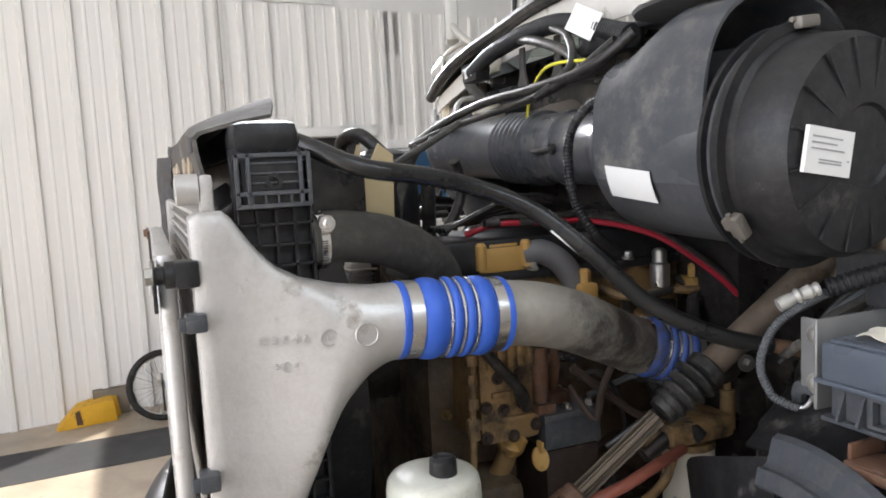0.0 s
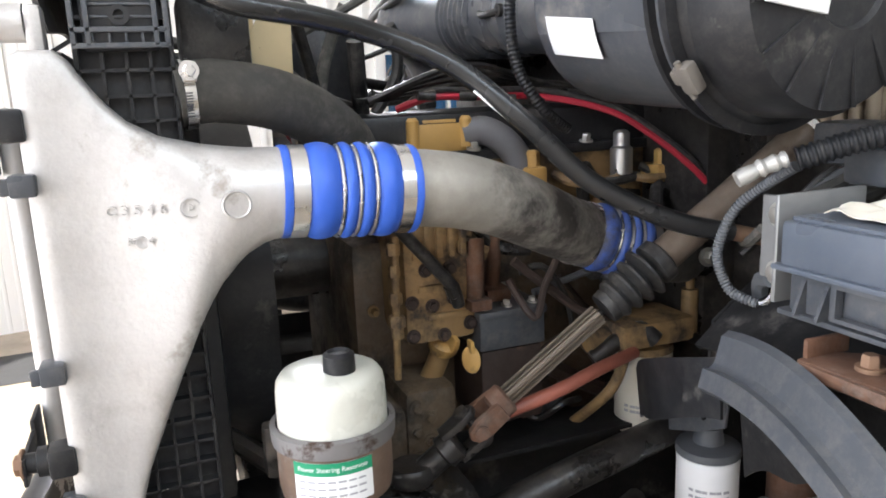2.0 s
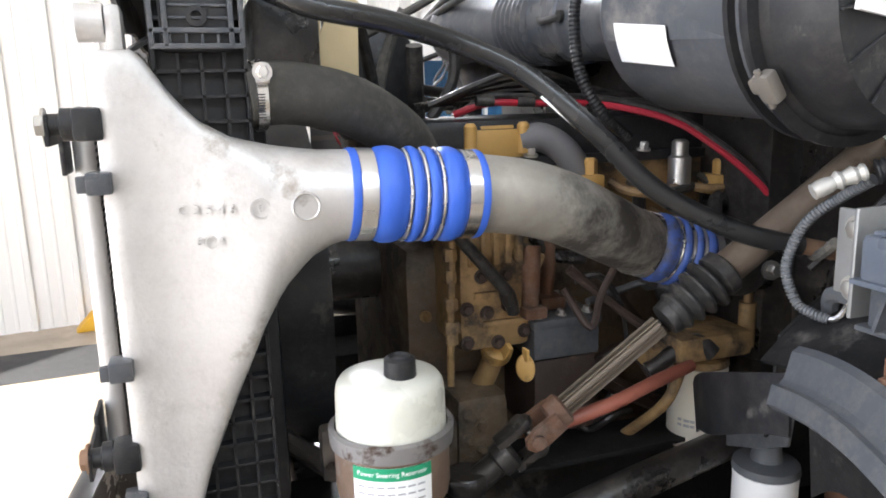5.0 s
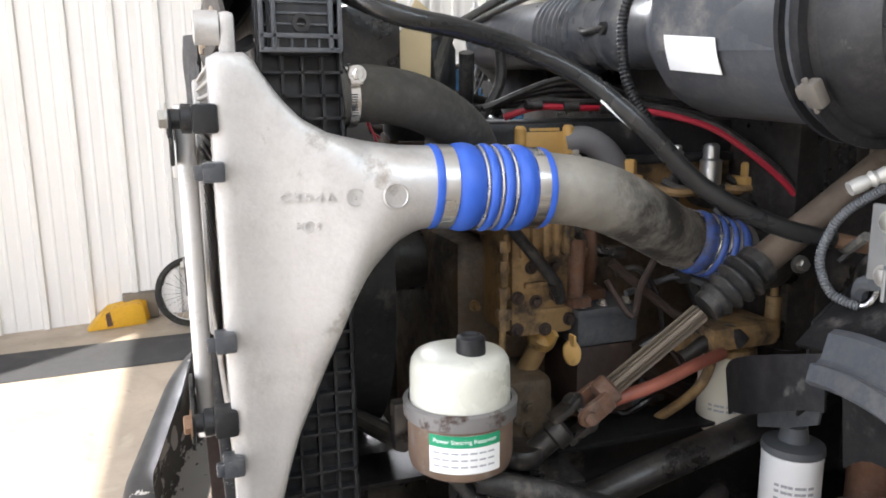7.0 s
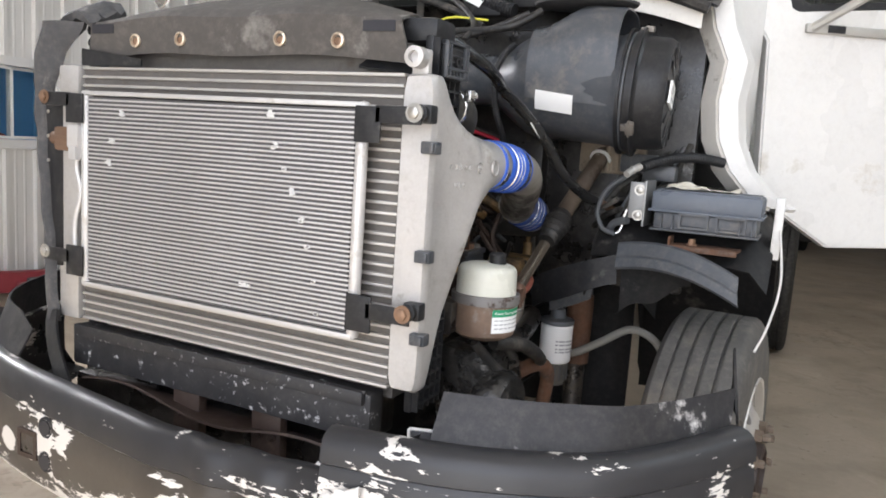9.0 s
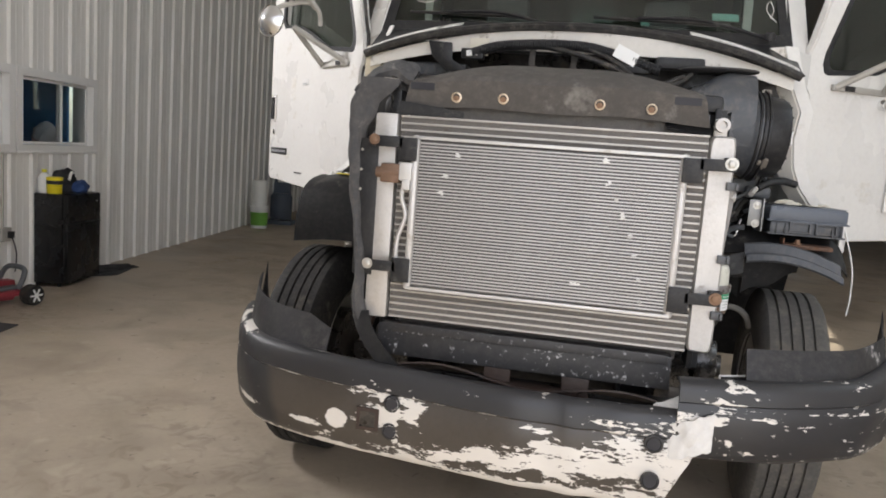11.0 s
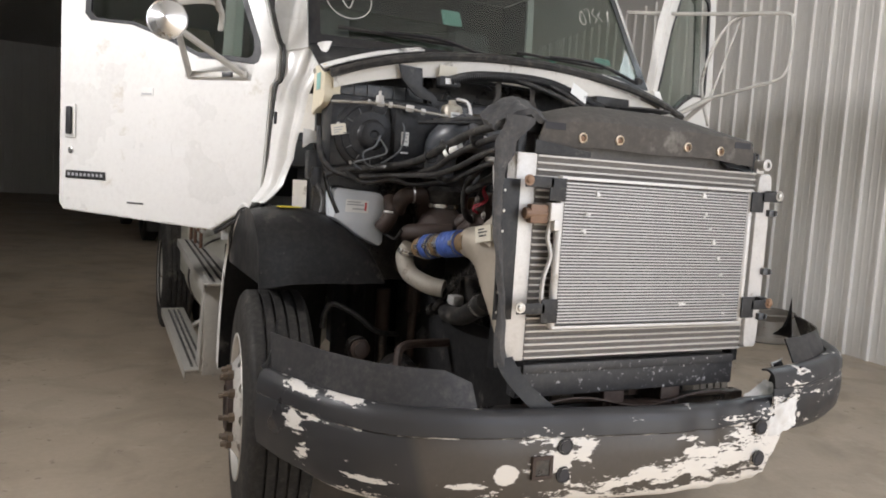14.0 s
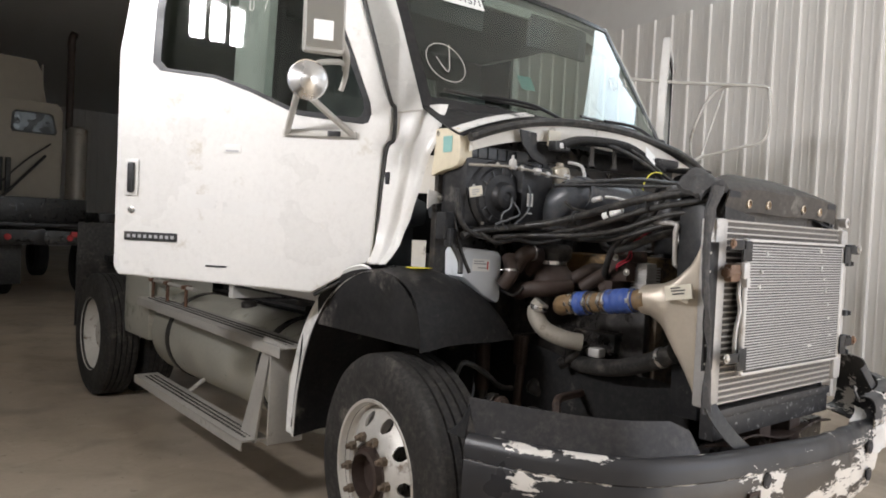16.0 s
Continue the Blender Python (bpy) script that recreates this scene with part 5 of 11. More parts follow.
# wipers
for x0, x1, z1 in ((-0.62, -0.05, 0.05), (0.28, 0.86, 0.03)):
    bm = B()
    a, b = screen((x0 + 0.95) / 1.92, 0.10) + Vector((0, -0.03, 0.01)), screen((x1 + 0.95) / 1.92, 0.02) + Vector((0, -0.04, 0.0))
    tube(bm, [a, a.lerp(b, 0.5) + Vector((0, -0.02, 0.03)), b], 0.009, 6)
    lathe(bm, [(0.025, 0), (0.022, 0.03), (0.01, 0.035)], toward(b, b + Vector((0, -0.3, 1))), 14)
    arm = part("wiper_arm", bm, BLACK_PLASTIC, cowl)
    bm = B()
    c, d = screen((x0 - 0.20 + 0.95) / 1.92, 0.10) + Vector((0, -0.015, 0.01)), screen((x0 + 0.36 + 0.95) / 1.92, 0.085) + Vector((0, -0.015, 0.01))
    tube(bm, [c, c.lerp(d, 0.5), d], 0.008, 6)
    part("wiper_blade", bm, RUBBER, arm)

# firewall and cab inside
bm = B()
box(bm, (-0.93, 1.16, 1.05), (0.93, 1.20, 2.0), 0.01)
box(bm, (-0.45, 1.08, 1.05), (0.45, 1.17, 1.9), 0.04)
part("firewall", bm, GRIME, cab)
bm = B()
box(bm, (-0.95, 1.32, 1.75), (0.95, 1.62, 2.07), 0.06)
box(bm, (0.15, 1.38, 2.02), (0.75, 1.62, 2.13), 0.04)
part("dashboard", bm, INTERIOR, cab)
bm = B()
lathe(bm, [(0.215, -0.012), (0.23, 0.0), (0.215, 0.012), (0.20, 0.0), (0.215, -0.012)], toward((0.5, 1.75, 2.0), (0.5, 2.2, 2.35)), 32, closed=False)
rod(bm, (0.5, 1.75, 2.0), (0.5, 1.55, 1.8), 0.03)
tube(bm, [(0.29, 1.75, 2.0), (0.5, 1.74, 1.99), (0.71, 1.75, 2.0)], 0.014, 6)
part("steering_wheel", bm, BLACK_PLASTIC, cab)
for x in (-0.5, 0.5):
    bm = B()
    box(bm, (x - 0.25, 2.05, 1.55), (x + 0.25, 2.58, 1.72), 0.06)
    box(bm, (x - 0.25, 2.52, 1.60), (x + 0.25, 2.72, 2.35), 0.07)
    box(bm, (x - 0.14, 2.55, 2.32), (x + 0.14, 2.68, 2.55), 0.05)
    box(bm, (x - 0.18, 2.1, 1.2), (x + 0.18, 2.5, 1.56), 0.02)
    part("seat", bm, SEAT, cab)
for x in (-0.45, 0.45):
    bm = B()
    box(bm, (x - 0.26, 1.72, 2.66), (x + 0.26, 1.76, 2.86), 0.02, Matrix.Translation((0, 0, 0)))
    part("sun_visor", bm, SEAT, cab)
bm = B()
box(bm, (-0.98, 1.75, 2.86), (0.98, BACK - 0.08, 2.885), 0.01)
part("headliner", bm, SEAT, cab)


# ---- doors ----
DOOR_OUT = [(0.03, 1.385), (0.30, 1.225), (1.22, 1.262), (1.245, 1.30), (1.25, 2.3), (1.20, 2.60), (1.15, 2.90), (1.08, 2.95), (0.42, 2.95), (0.34, 2.90), (0.13, 2.56), (0.0, 2.14), (-0.03, 2.08), (-0.03, 1.94), (0.0, 1.90)]
WIN_OUT = [(0.10, 2.005), (0.40, 2.035), (0.62, 2.13), (0.80, 2.19), (1.05, 2.215), (1.085, 2.25), (1.075, 2.50), (1.02, 2.83), (0.98, 2.87), (0.50, 2.87), (0.43, 2.84), (0.23, 2.50), (0.07, 2.10), (0.062, 2.05), (0.075, 2.015)]


def shrink(line, d):
    cx, cy = sum(p[0] for p in line) / len(line), sum(p[1] for p in line) / len(line)
    return [(cx + (x - cx) * (1 - d / 0.45), cy + (y - cy) * (1 - d / 0.42)) for x, y in line]


def cab_door(s, angle, name):
    """A cab door standing open; its outer face is local -y, x runs from the hinge."""
    hinge = Vector((s * 1.09, 1.37, 0))
    d = Vector((s * math.cos(radians(angle)), math.sin(radians(angle)), 0))
    out = Vector((s * math.sin(radians(angle)), -math.cos(radians(angle)), 0))
    if s < 0:
        out = Vector((-math.sin(radians(angle)), -math.cos(radians(angle)), 0))
    m = Matrix((d, Vector((0, 0, 1)), out)).transposed().to_4x4()
    m.translation = hinge
    bm = B()
    frame_plate(bm, DOOR_OUT, WIN_OUT, 0.05, m @ Matrix.Translation((0, 0, -0.05)))
    bmesh.ops.recalc_face_normals(bm, faces=bm.faces)
    sharp = [e for e in bm.edges if len(e.link_faces) == 2 and e.calc_face_angle(0) > 1.2]
    bmesh.ops.bevel(bm, geom=sharp, offset=0.006, segments=2, affect="EDGES")
    door = part(name, bm, WHITE_PAINT, truck, "open white cab door")
    bm = B()
    frame_plate(bm, shrink(WIN_OUT, -0.004), shrink(WIN_OUT, 0.028), 0.012, m @ Matrix.Translation((0, 0, -0.012)))
    part("window_seal", bm, BLACK_PLASTIC, door)
    bm = B()

    def pane(u, v):
        z = 1.985 + 0.90 * v
        x0, x1 = 0.045 + 0.47 * max(0.0, z - 2.07), 1.105 - 0.17 * max(0.0, z - 2.3)
        x = x0 + (x1 - x0) * u
        return m @ Vector((x, z, -0.022 - 0.026 * (z - 2.0) - (x - 0.6) ** 2 / 9))
    sheet(bm, pane, 16, 12, 0.005)
    g = part("door_glass", bm, CAB_GLASS, door)
    g.visible_shadow = False
    bm = B()
    prism(bm, [(0.06, 1.42), (0.32, 1.27), (1.2, 1.30), (1.2, 2.15), (0.7, 2.1), (0.4, 1.98), (0.06, 1.95)], 0.03, m @ Matrix.Translation((0, 0, -0.085)))
    part("inner_trim", bm, INTERIOR, door)
    bm = B()
    box(bm, (1.135, 1.63, 0.0), (1.20, 1.80, 0.010), 0.012, m)
    plate = part("handle_recess", bm, WHITE_PAINT, door)
    bm = B()
    box(bm, (1.150, 1.645, 0.008), (1.182, 1.785, 0.026), 0.009, m)
    part("handle", bm, BLACK_PLASTIC, plate)
    bm = B()
    lathe(bm, [(0.016, 0), (0.016, 0.006), (0.011, 0.008), (0.0, 0.008)], m @ Matrix.Translation((1.165, 1.565, 0)), 20, closed=False)
    part("lock", bm, STEEL, door)
    bm = B()
    box(bm, (0.94, 1.424, 0), (1.195, 1.464, 0.006), 0.002, m)
    plate = part("badge_plate", bm, BLACK_PLASTIC, door)
    bm = B()
    bars(bm, [(0.955 + 0.0262 * k, 1.444, 0.015) for k in range(9)], m @ Matrix.Translation((0, 0, 0.006)), 0.015)
    part("badge_print", bm, GREY_INK, plate)
    # mirror bracket
    bm = B()
    box(bm, (0.12, 1.935, 0), (0.46, 1.965, 0.02), 0.006, m)
    apex = (0.33, 2.115, 0.235)
    for a in ((0.14, 1.95, 0.012), (0.44, 1.95, 0.012)):
        tube(bm, [m @ Vector(a), m @ (Vector(a).lerp(Vector(apex), 0.5)), m @ Vector(apex)], 0.015, 8)
    bracket = part("mirror_bracket", bm, STEP_ALU, door)
    bm = B()
    box(bm, (0.19, 1.938, 0.02), (0.25, 1.962, 0.024), 0.004, m)
    part("bracket_pad", bm, BLACK_PLASTIC, bracket)
    return door, m, bracket


door_r, DR, brk_r = cab_door(-1, 44.7, "passenger_door")
door_l, DL, brk_l = cab_door(1, 31, "driver_door")
bm = B()
tube(bm, [DR @ Vector(p) for p in ((0.115, 2.56, -0.02), (-0.015, 2.14, -0.02), (-0.046, 2.08, -0.018), (-0.046, 1.94, -0.016), (-0.016, 1.895, -0.016), (0.0, 1.65, -0.016), (0.014, 1.39, -0.016), (0.10, 1.325, -0.02), (0.29, 1.214, -0.02))], 0.0095, 8, 5)
part("door_weatherstrip", bm, RUBBER, door_r, "black rubber weatherstrip along the door edge")


SPUN = material("spun_steel", (0.74, 0.74, 0.74), 0.27, metal=1.0, vary=0.05, bump=0.0, rough_vary=0.05)
# mirrors, sign and driver's mirror frame
def wing_mirror(parent, centre, face, r):
    m = toward(centre, Vector(centre) + Vector(face))
    bm = B()
    lathe(bm, [(0.0, -0.035), (r * 0.6, -0.03), (r * 0.95, -0.01), (r, 0.0), (r * 0.97, 0.006), (r * 0.93, 0.004)], m, 36, closed=False)
    shell = part("convex_mirror", bm, CHROME, parent, "round chrome convex mirror")
    bm = B()
    lathe(bm, [(r * 0.94, 0.003), (r * 0.6, 0.024), (r * 0.2, 0.045), (0.0, 0.050)], m, 48, closed=False)
    part("mirror_face", bm, SPUN, shell)


wing_mirror(brk_r, (-1.545, 1.262, 2.115), (-0.3, -0.95, 0.05), 0.083)
bm = B()
tube(bm, [(-1.318, 1.377, 2.12), (-1.32, 1.34, 2.19), (-1.37, 1.30, 2.22), (-1.50, 1.27, 2.19), (-1.54, 1.275, 2.15)], 0.012, 8)
tube(bm, [(-1.33, 1.33, 2.20), (-1.36, 1.28, 2.25), (-1.40, 1.26, 2.30)], 0.016, 8)
part("mirror_arm", bm, STEP_ALU, brk_r)
bm = B()
m = look((-1.467, 1.288, 2.455), (-2.25, -0.55, 2.455))
box(bm, (-0.085, -0.22, -0.03), (0.085, 0.22, 0.03), 0.02, m)
mir = part("mirror_head", bm, STEP_ALU, brk_r, "tall square wing mirror")
bm = B()
box(bm, (-0.074, -0.20, 0.031), (0.074, 0.20, 0.034), 0.0, m @ Matrix.Rotation(math.pi, 4, "Y"))
part("mirror_glass", bm, MIRROR, mir)
bm = B()
box(bm, (-0.045, -0.17, 0.035), (0.035, -0.09, 0.036), 0.0, m @ Matrix.Rotation(math.pi, 4, "Y"))
part("mirror_label", bm, PAPER, mir)
bm = B()
tube(bm, [DL @ Vector((0.40, 1.96, 0.22)), (1.50, 1.42, 2.25), (1.55, 1.28, 2.56), (1.69, 1.045, 2.59), (1.73, 1.0, 2.52), (1.70, 1.0, 2.25), (1.62, 1.15, 2.18), DL @ Vector((0.33, 2.115, 0.235))], 0.010, 8)
tube(bm, [DL @ Vector((0.33, 2.115, 0.235)), (1.58, 1.25, 2.56)], 0.007, 6)
tube(bm, [(1.05, 1.62, 2.60), (1.35, 1.42, 2.60), (1.69, 1.045, 2.59)], 0.011, 8)
part("mirror_frame", bm, STEP_ALU, brk_l, "bent tube mirror frame with no mirror")
for x in (0.45, 0.98):
    bm = B()
    lathe(bm, [(0.0, 0.0), (0.026, 0.0), (0.028, 0.018), (0.022, 0.034), (0.0, 0.04)], DL @ Matrix.Translation((x, 1.895, 0)), 20, closed=False)
    part("suction_cup", bm, CHROME, door_l)
sign = thing("sales_sign", "white parts sale sign with blue band on the open door", "sign")
SG = DL @ Matrix.Translation((0.83, 1.62, 0.012)) @ Matrix.Rotation(radians(-1.5), 4, "Z")
bm = B()
box(bm, (-0.275, -0.245, 0), (0.265, 0.245, 0.004), 0.001, SG)
board = part("board", bm, PAPER, sign)
SG2 = SG @ Matrix.Translation((0, 0, 0.004))
text_mesh("sign_words", "FOR PARTS CALL", 0.068, SG2 @ Matrix.Translation((0, 0.045, 0.0005)) @ Matrix.Diagonal((0.80, 1.3, 1, 1)), INK, board, bold=0.0034)
bm = B()
box(bm, (-0.235, -0.115, 0), (0.225, -0.02, 0.0008), 0, SG2)
band = part("blue_band", bm, BLUE_INK, board)
bm = B()
bars(bm, [(-0.215 + 0.035 * k, -0.067, 0.024) for k in range(12)], SG2 @ Matrix.Translation((0, 0, 0.0009)), 0.055)
part("number_bars", bm, PAPER, band)
for lo, hi in (((-0.24, 0.150, 0), (-0.075, 0.154, 0.0008)), ((0.065, 0.150, 0), (0.23, 0.154, 0.0008)), ((-0.24, -0.195, 0), (-0.12, -0.191, 0.0008)), ((0.11, -0.195, 0), (0.23, -0.191, 0.0008)),
               ((-0.24, -0.195, 0), (-0.236, 0.154, 0.0008)), ((0.226, -0.195, 0), (0.23, 0.154, 0.0008))):
    bm = B()
    box(bm, lo, hi, 0, SG2)
    part("border_line", bm, INK, board)
bm = B()
bars(bm, [(-0.105 + 0.026 * k, -0.193, 0.02) for k in range(8)], SG2, 0.024)
part("address_bars", bm, BLUE_INK, board)
bm = B()
lathe(bm, [(0.030, 0), (0.030, 0.0008)], SG2 @ Matrix.Translation((-0.005, 0.165, 0)), 20)
box(bm, (-0.018, 0.11, 0), (0.008, 0.145, 0.0008), 0, SG2)
part("emblem", bm, GREY_INK, board)
bm = B()
box(bm, (1.06, 1.29, 0.001), (1.20, 1.365, 0.0025), 0, DL)
part("red_sticker", bm, RED_INK, door_l)

# faint squares left by old lettering on the passenger door
GHOST = material("paint_ghost", (0.68, 0.67, 0.645), 0.4, vary=0.05, bump=0.0)
bm = B()
for x0, x1, z0, z1 in ((0.76, 0.90, 1.585, 1.65), (0.54, 0.73, 1.565, 1.625), (0.46, 0.52, 1.56, 1.61)):
    box(bm, (x0, z0, 0.0008), (x1, z1, 0.0014), 0, DR)
part("old_lettering", bm, GHOST, door_r)
# the black strip stands in for the shade in a narrow slot
for lo, hi, mat in (((0.70, 1.318, 0.001), (0.80, 1.326, 0.004), INK), ((0.655, 1.845, 0.0005), (0.735, 1.885, 0.003), GHOST), ((0.665, 1.852, 0.003), (0.725, 1.860, 0.004), GREY_INK)):
    bm = B()
    box(bm, lo, hi, 0.001, DR)
    part("trim_clip", bm, mat, door_r)
bm = B()
tube(bm, [DR @ Vector((0.95 + 0.035 * math.cos(a) * (1 if k % 2 else 0.6), 2.60 + 0.045 * math.sin(a), 0.0)) for k, a in enumerate([i * 0.8 for i in range(9)])], 0.003, 4, 3)
part("chalk_mark", bm, CHALK, door_r)

# ---- cooling pack ----
# radiator behind, with ribbed plastic side tanks
bm = B()
box(bm, (-0.47, 0.085, 0.90), (0.47, 0.155, 1.70), 0.006)
radiator = part("radiator", bm, FIN, truck, "radiator with black ribbed plastic tanks")
for s in (-1, 1):
    bm = B()
    box(bm, (s * 0.535 - 0.03, 0.075, 0.88), (s * 0.535 - 0.01 if s > 0 else s * 0.535 + 0.03, 0.19, 1.715), 0.006) if s > 0 else box(bm, (-0.535, 0.075, 0.88), (-0.505, 0.19, 1.715), 0.006)
    tank = part("side_tank", bm, BLACK_PLASTIC, radiator)
    bm = B()
    x0, x1 = (0.523, 0.540) if s > 0 else (-0.552, -0.533)
    for k in range(27):
        z = 0.90 + k * 0.0305
        box(bm, (x0, 0.078, z), (x1, 0.188, z + 0.004))
    for y in (0.078, 0.105, 0.132, 0.159, 0.184):
        box(bm, (x0, y, 0.885), (x1, y + 0.004, 1.71))
    if s > 0:
        part("tank_ribs", bm, BLACK_PLASTIC, tank)
bm = B()
box(bm, (0.528, 0.09, 1.625), (0.552, 0.175, 1.70), 0.008)
lathe(bm, [(0.012, 0), (0.012, 0.008), (0.006, 0.008), (0.006, 0.0)], toward((0.552, 0.132, 1.665), (1, 0.132, 1.665)), 16, closed=False)
box(bm, (-0.50, 0.08, 1.70), (0.53, 0.18, 1.755), 0.02)
top_tank = part("top_tank", bm, BLACK_PLASTIC, radiator)
for name, boxes in (("tank_frame", [((0.551, 0.078, z), (0.559, 0.184, z + 0.006)) for z in (1.628, 1.646, 1.700)] + [((0.551, y, 1.63), (0.559, y + 0.006, 1.706)) for y in (0.078, 0.094, 0.168, 0.180)]),
                    ("tank_rib", [((0.551, 0.10, z), (0.555, 0.168, z + 0.003)) for z in (1.662, 1.676, 1.690)] + [((0.551, y, 1.632), (0.556, y + 0.003, 1.646)) for y in (0.10, 0.118, 0.136, 0.154)])):
    bm = B()
    for lo, hi in boxes:
        box(bm, lo, hi, 0.001)
    part(name, bm, GREY_PLASTIC, top_tank)
bm = B()
tube(bm, [(0.512, 0.185, 1.572), (0.505, 0.24, 1.575), (0.48, 0.33, 1.555), (0.42, 0.42, 1.50), (0.34, 0.47, 1.42), (0.28, 0.50, 1.36)], 0.041, 18)
hose = part("radiator_hose", bm, DUSTY_RUBBER, radiator, "thick dusty rubber radiator hose")
bm = B()
m = toward((0.511, 0.192, 1.572), (0.508, 0.23, 1.5735))
lathe(bm, [(0.0425, 0), (0.0445, 0.001), (0.0445, 0.014), (0.0425, 0.015)], m, 28, closed=False)
box(bm, (0.546, 0.192, 1.585), (0.566, 0.212, 1.612), 0.006)
bolt(bm, (0.566, 0.202, 1.600), (1, 0, 0), 0.008)
part("hose_clamp", bm, STEEL, hose, "perforated steel worm clamp")
bm = B()
for k in range(9):
    box(bm, (0.5535, 0.1955, 1.545 + k * 0.0035), (0.5555, 0.2045, 1.5465 + k * 0.0035))
part("clamp_slots", bm, INK, hose)

# charge air cooler: core of flat tubes between two cast tanks
bm = B()
box(bm, (-0.489, 0.028, 0.948), (0.489, 0.062, 1.628))
cac = part("charge_air_cooler", bm, FIN, truck, "dusty aluminium charge air cooler")
tube_mesh = None
N_CAC = 31
for k in range(N_CAC):
    z = 0.950 + k * (1.625 - 0.950) / (N_CAC - 1)
    if tube_mesh is None:
        bm = B()
        box(bm, (-0.49, -0.021, -0.0036), (0.49, 0.021, 0.0036), 0.0028)
        ob = part("cooler_tube", bm, DUSTY_ALU, cac)
        tube_mesh = ob.data
    else:
        ob = new("cooler_tube", tube_mesh)
        ob.parent = cac
    ob.location = (0, 0.041, z)


def tank_bulge(u):
    """How far the cast tank has swung outwards at u of its length."""
    w = min(1.0, max(0.0, u / 0.75))
    return 0.037 * w * w * (3 - 2 * w)


def funnel(s, r, y0, y1, low, high):
    """A cast end tank: a tall slot at the core that narrows to a round neck."""
    bm = B()
    rings, n, seg = [], 26, 44
    for i in range(n + 1):
        y = y0 + (y1 - y0) * i / n
        u = max(0.0, (y - 0.062) / (y1 - 0.062))
        top, bot = high(u), low(u)
        inset = 0.006 if i == 0 else 0.0
        cz, hz = (top + bot) / 2, (top - bot) / 2 - inset
        hx = 0.040 + (r - 0.040) * u ** 1.2 - inset
        p = max(2.0, 10.0 - 14.0 * u)
        cx = s * (0.530 + tank_bulge(u))
        ring = []
        for k in range(seg):
            a = 2 * math.pi * k / seg
            c, q = math.cos(a), math.sin(a)
            ring.append(bm.verts.new((cx + hx * math.copysign(abs(c) ** (2 / p), c), y, cz + hz * math.copysign(abs(q) ** (2 / p), q))))
        rings.append(ring)
    for a, b in zip(rings, rings[1:]):
        for k in range(seg):
            bm.faces.new((a[k], a[(k + 1) % seg], b[(k + 1) % seg], b[k]))
    bm.faces.new(rings[0])
    bm.faces.new(rings[-1])
    return bm


def smooth_curve(pairs):
    def f(u):
        for (a, p), (b, q) in zip(pairs, pairs[1:]):
            if u <= b:
                t = (u - a) / (b - a)
                return p + (q - p) * t
        return pairs[-1][1]
    return f


lo_r = smooth_curve([(0, 0.95), (0.05, 1.00), (0.15, 1.09), (0.33, 1.195), (0.50, 1.285), (0.62, 1.333), (0.75, 1.368), (0.88, 1.385), (1, 1.388)])
hi_r = smooth_curve([(0, 1.628), (0.06, 1.605), (0.14, 1.575), (0.25, 1.545), (0.40, 1.524), (0.60, 1.512), (0.8, 1.505), (1, 1.503)])
tank_r = part("end_tank", funnel(1, 0.057, 0.012, 0.305, lo_r, hi_r), ALUMINIUM, cac, "cast aluminium end tank with raised numbers")
lo_l = smooth_curve([(0, 0.95), (0.1, 1.00), (0.25, 1.07), (0.45, 1.15), (0.65, 1.22), (0.85, 1.25), (1, 1.253)])
hi_l = smooth_curve([(0, 1.60), (0.08, 1.52), (0.2, 1.46), (0.4, 1.41), (0.65, 1.38), (1, 1.367)])
tank_l = part("end_tank", funnel(-1, 0.057, 0.070, 0.30, lo_l, hi_l), material("warm_cast_aluminium", (0.44, 0.39, 0.32), 0.5, metal=0.5, vary=0.12, bump=0.03), cac, "cast aluminium end tank with paper label")
bm = B()
box(bm, (-0.574, 0.012, 0.942), (-0.496, 0.075, 1.632), 0.010)
part("header_plate", bm, ALUMINIUM, cac, "pale aluminium header plate")
# raised characters on the driver's tank
def on_tank(y, z, x=0.6115):
    return Matrix(((0, 0, 1, x), (1, 0, 0, y), (0, 1, 0, z), (0, 0, 0, 1)))


def tank_face(y, z):
    """The outer face of the driver's tank."""
    u = (y - 0.062) / 0.243
    top, bot = hi_r(u), lo_r(u)
    p = max(2.0, 10.0 - 14.0 * u)
    q = min(1.0, abs(z - (top + bot) / 2) / ((top - bot) / 2))
    return 0.530 + tank_bulge(u) + (0.040 + 0.017 * max(0, u) ** 1.2) * (1 - q ** p) ** (1 / p)


def cast_text(name, body, size, y, z, stretch=1.0):
    """Raised characters that follow the curved face of the tank."""
    ob = text_mesh(name, body, size, on_tank(y, z, 0.0) @ Matrix.Diagonal((stretch, 1, 1, 1)), ALUMINIUM, tank_r, 0.0018)
    for v in ob.data.vertices:
        v.co.x += tank_face(v.co.y, v.co.z) + 0.0014
    return ob


cast_text("casting_number", "C 3 5 4 6", 0.0165, 0.124, 1.440, 1.08)
cast_text("casting_number", "80   4", 0.013, 0.125, 1.402)
bm = B()
lathe(bm, [(0.0125, 0), (0.0125, 0.003), (0.0105, 0.003), (0.0105, 0.0)], on_tank(0.185, 1.440, tank_face(0.185, 1.440) - 0.0005), 24, closed=False)
part("casting_boss", bm, ALUMINIUM, tank_r)
bm = B()
lathe(bm, [(0.018, 0), (0.0175, 0.004), (0.016, 0.005), (0.0145, 0.0035), (0.0, 0.003)], on_tank(0.237, 1.441, tank_face(0.237, 1.441) - 0.001), 28, closed=False)
part("casting_boss", bm, ALUMINIUM, tank_r)
bm = B()
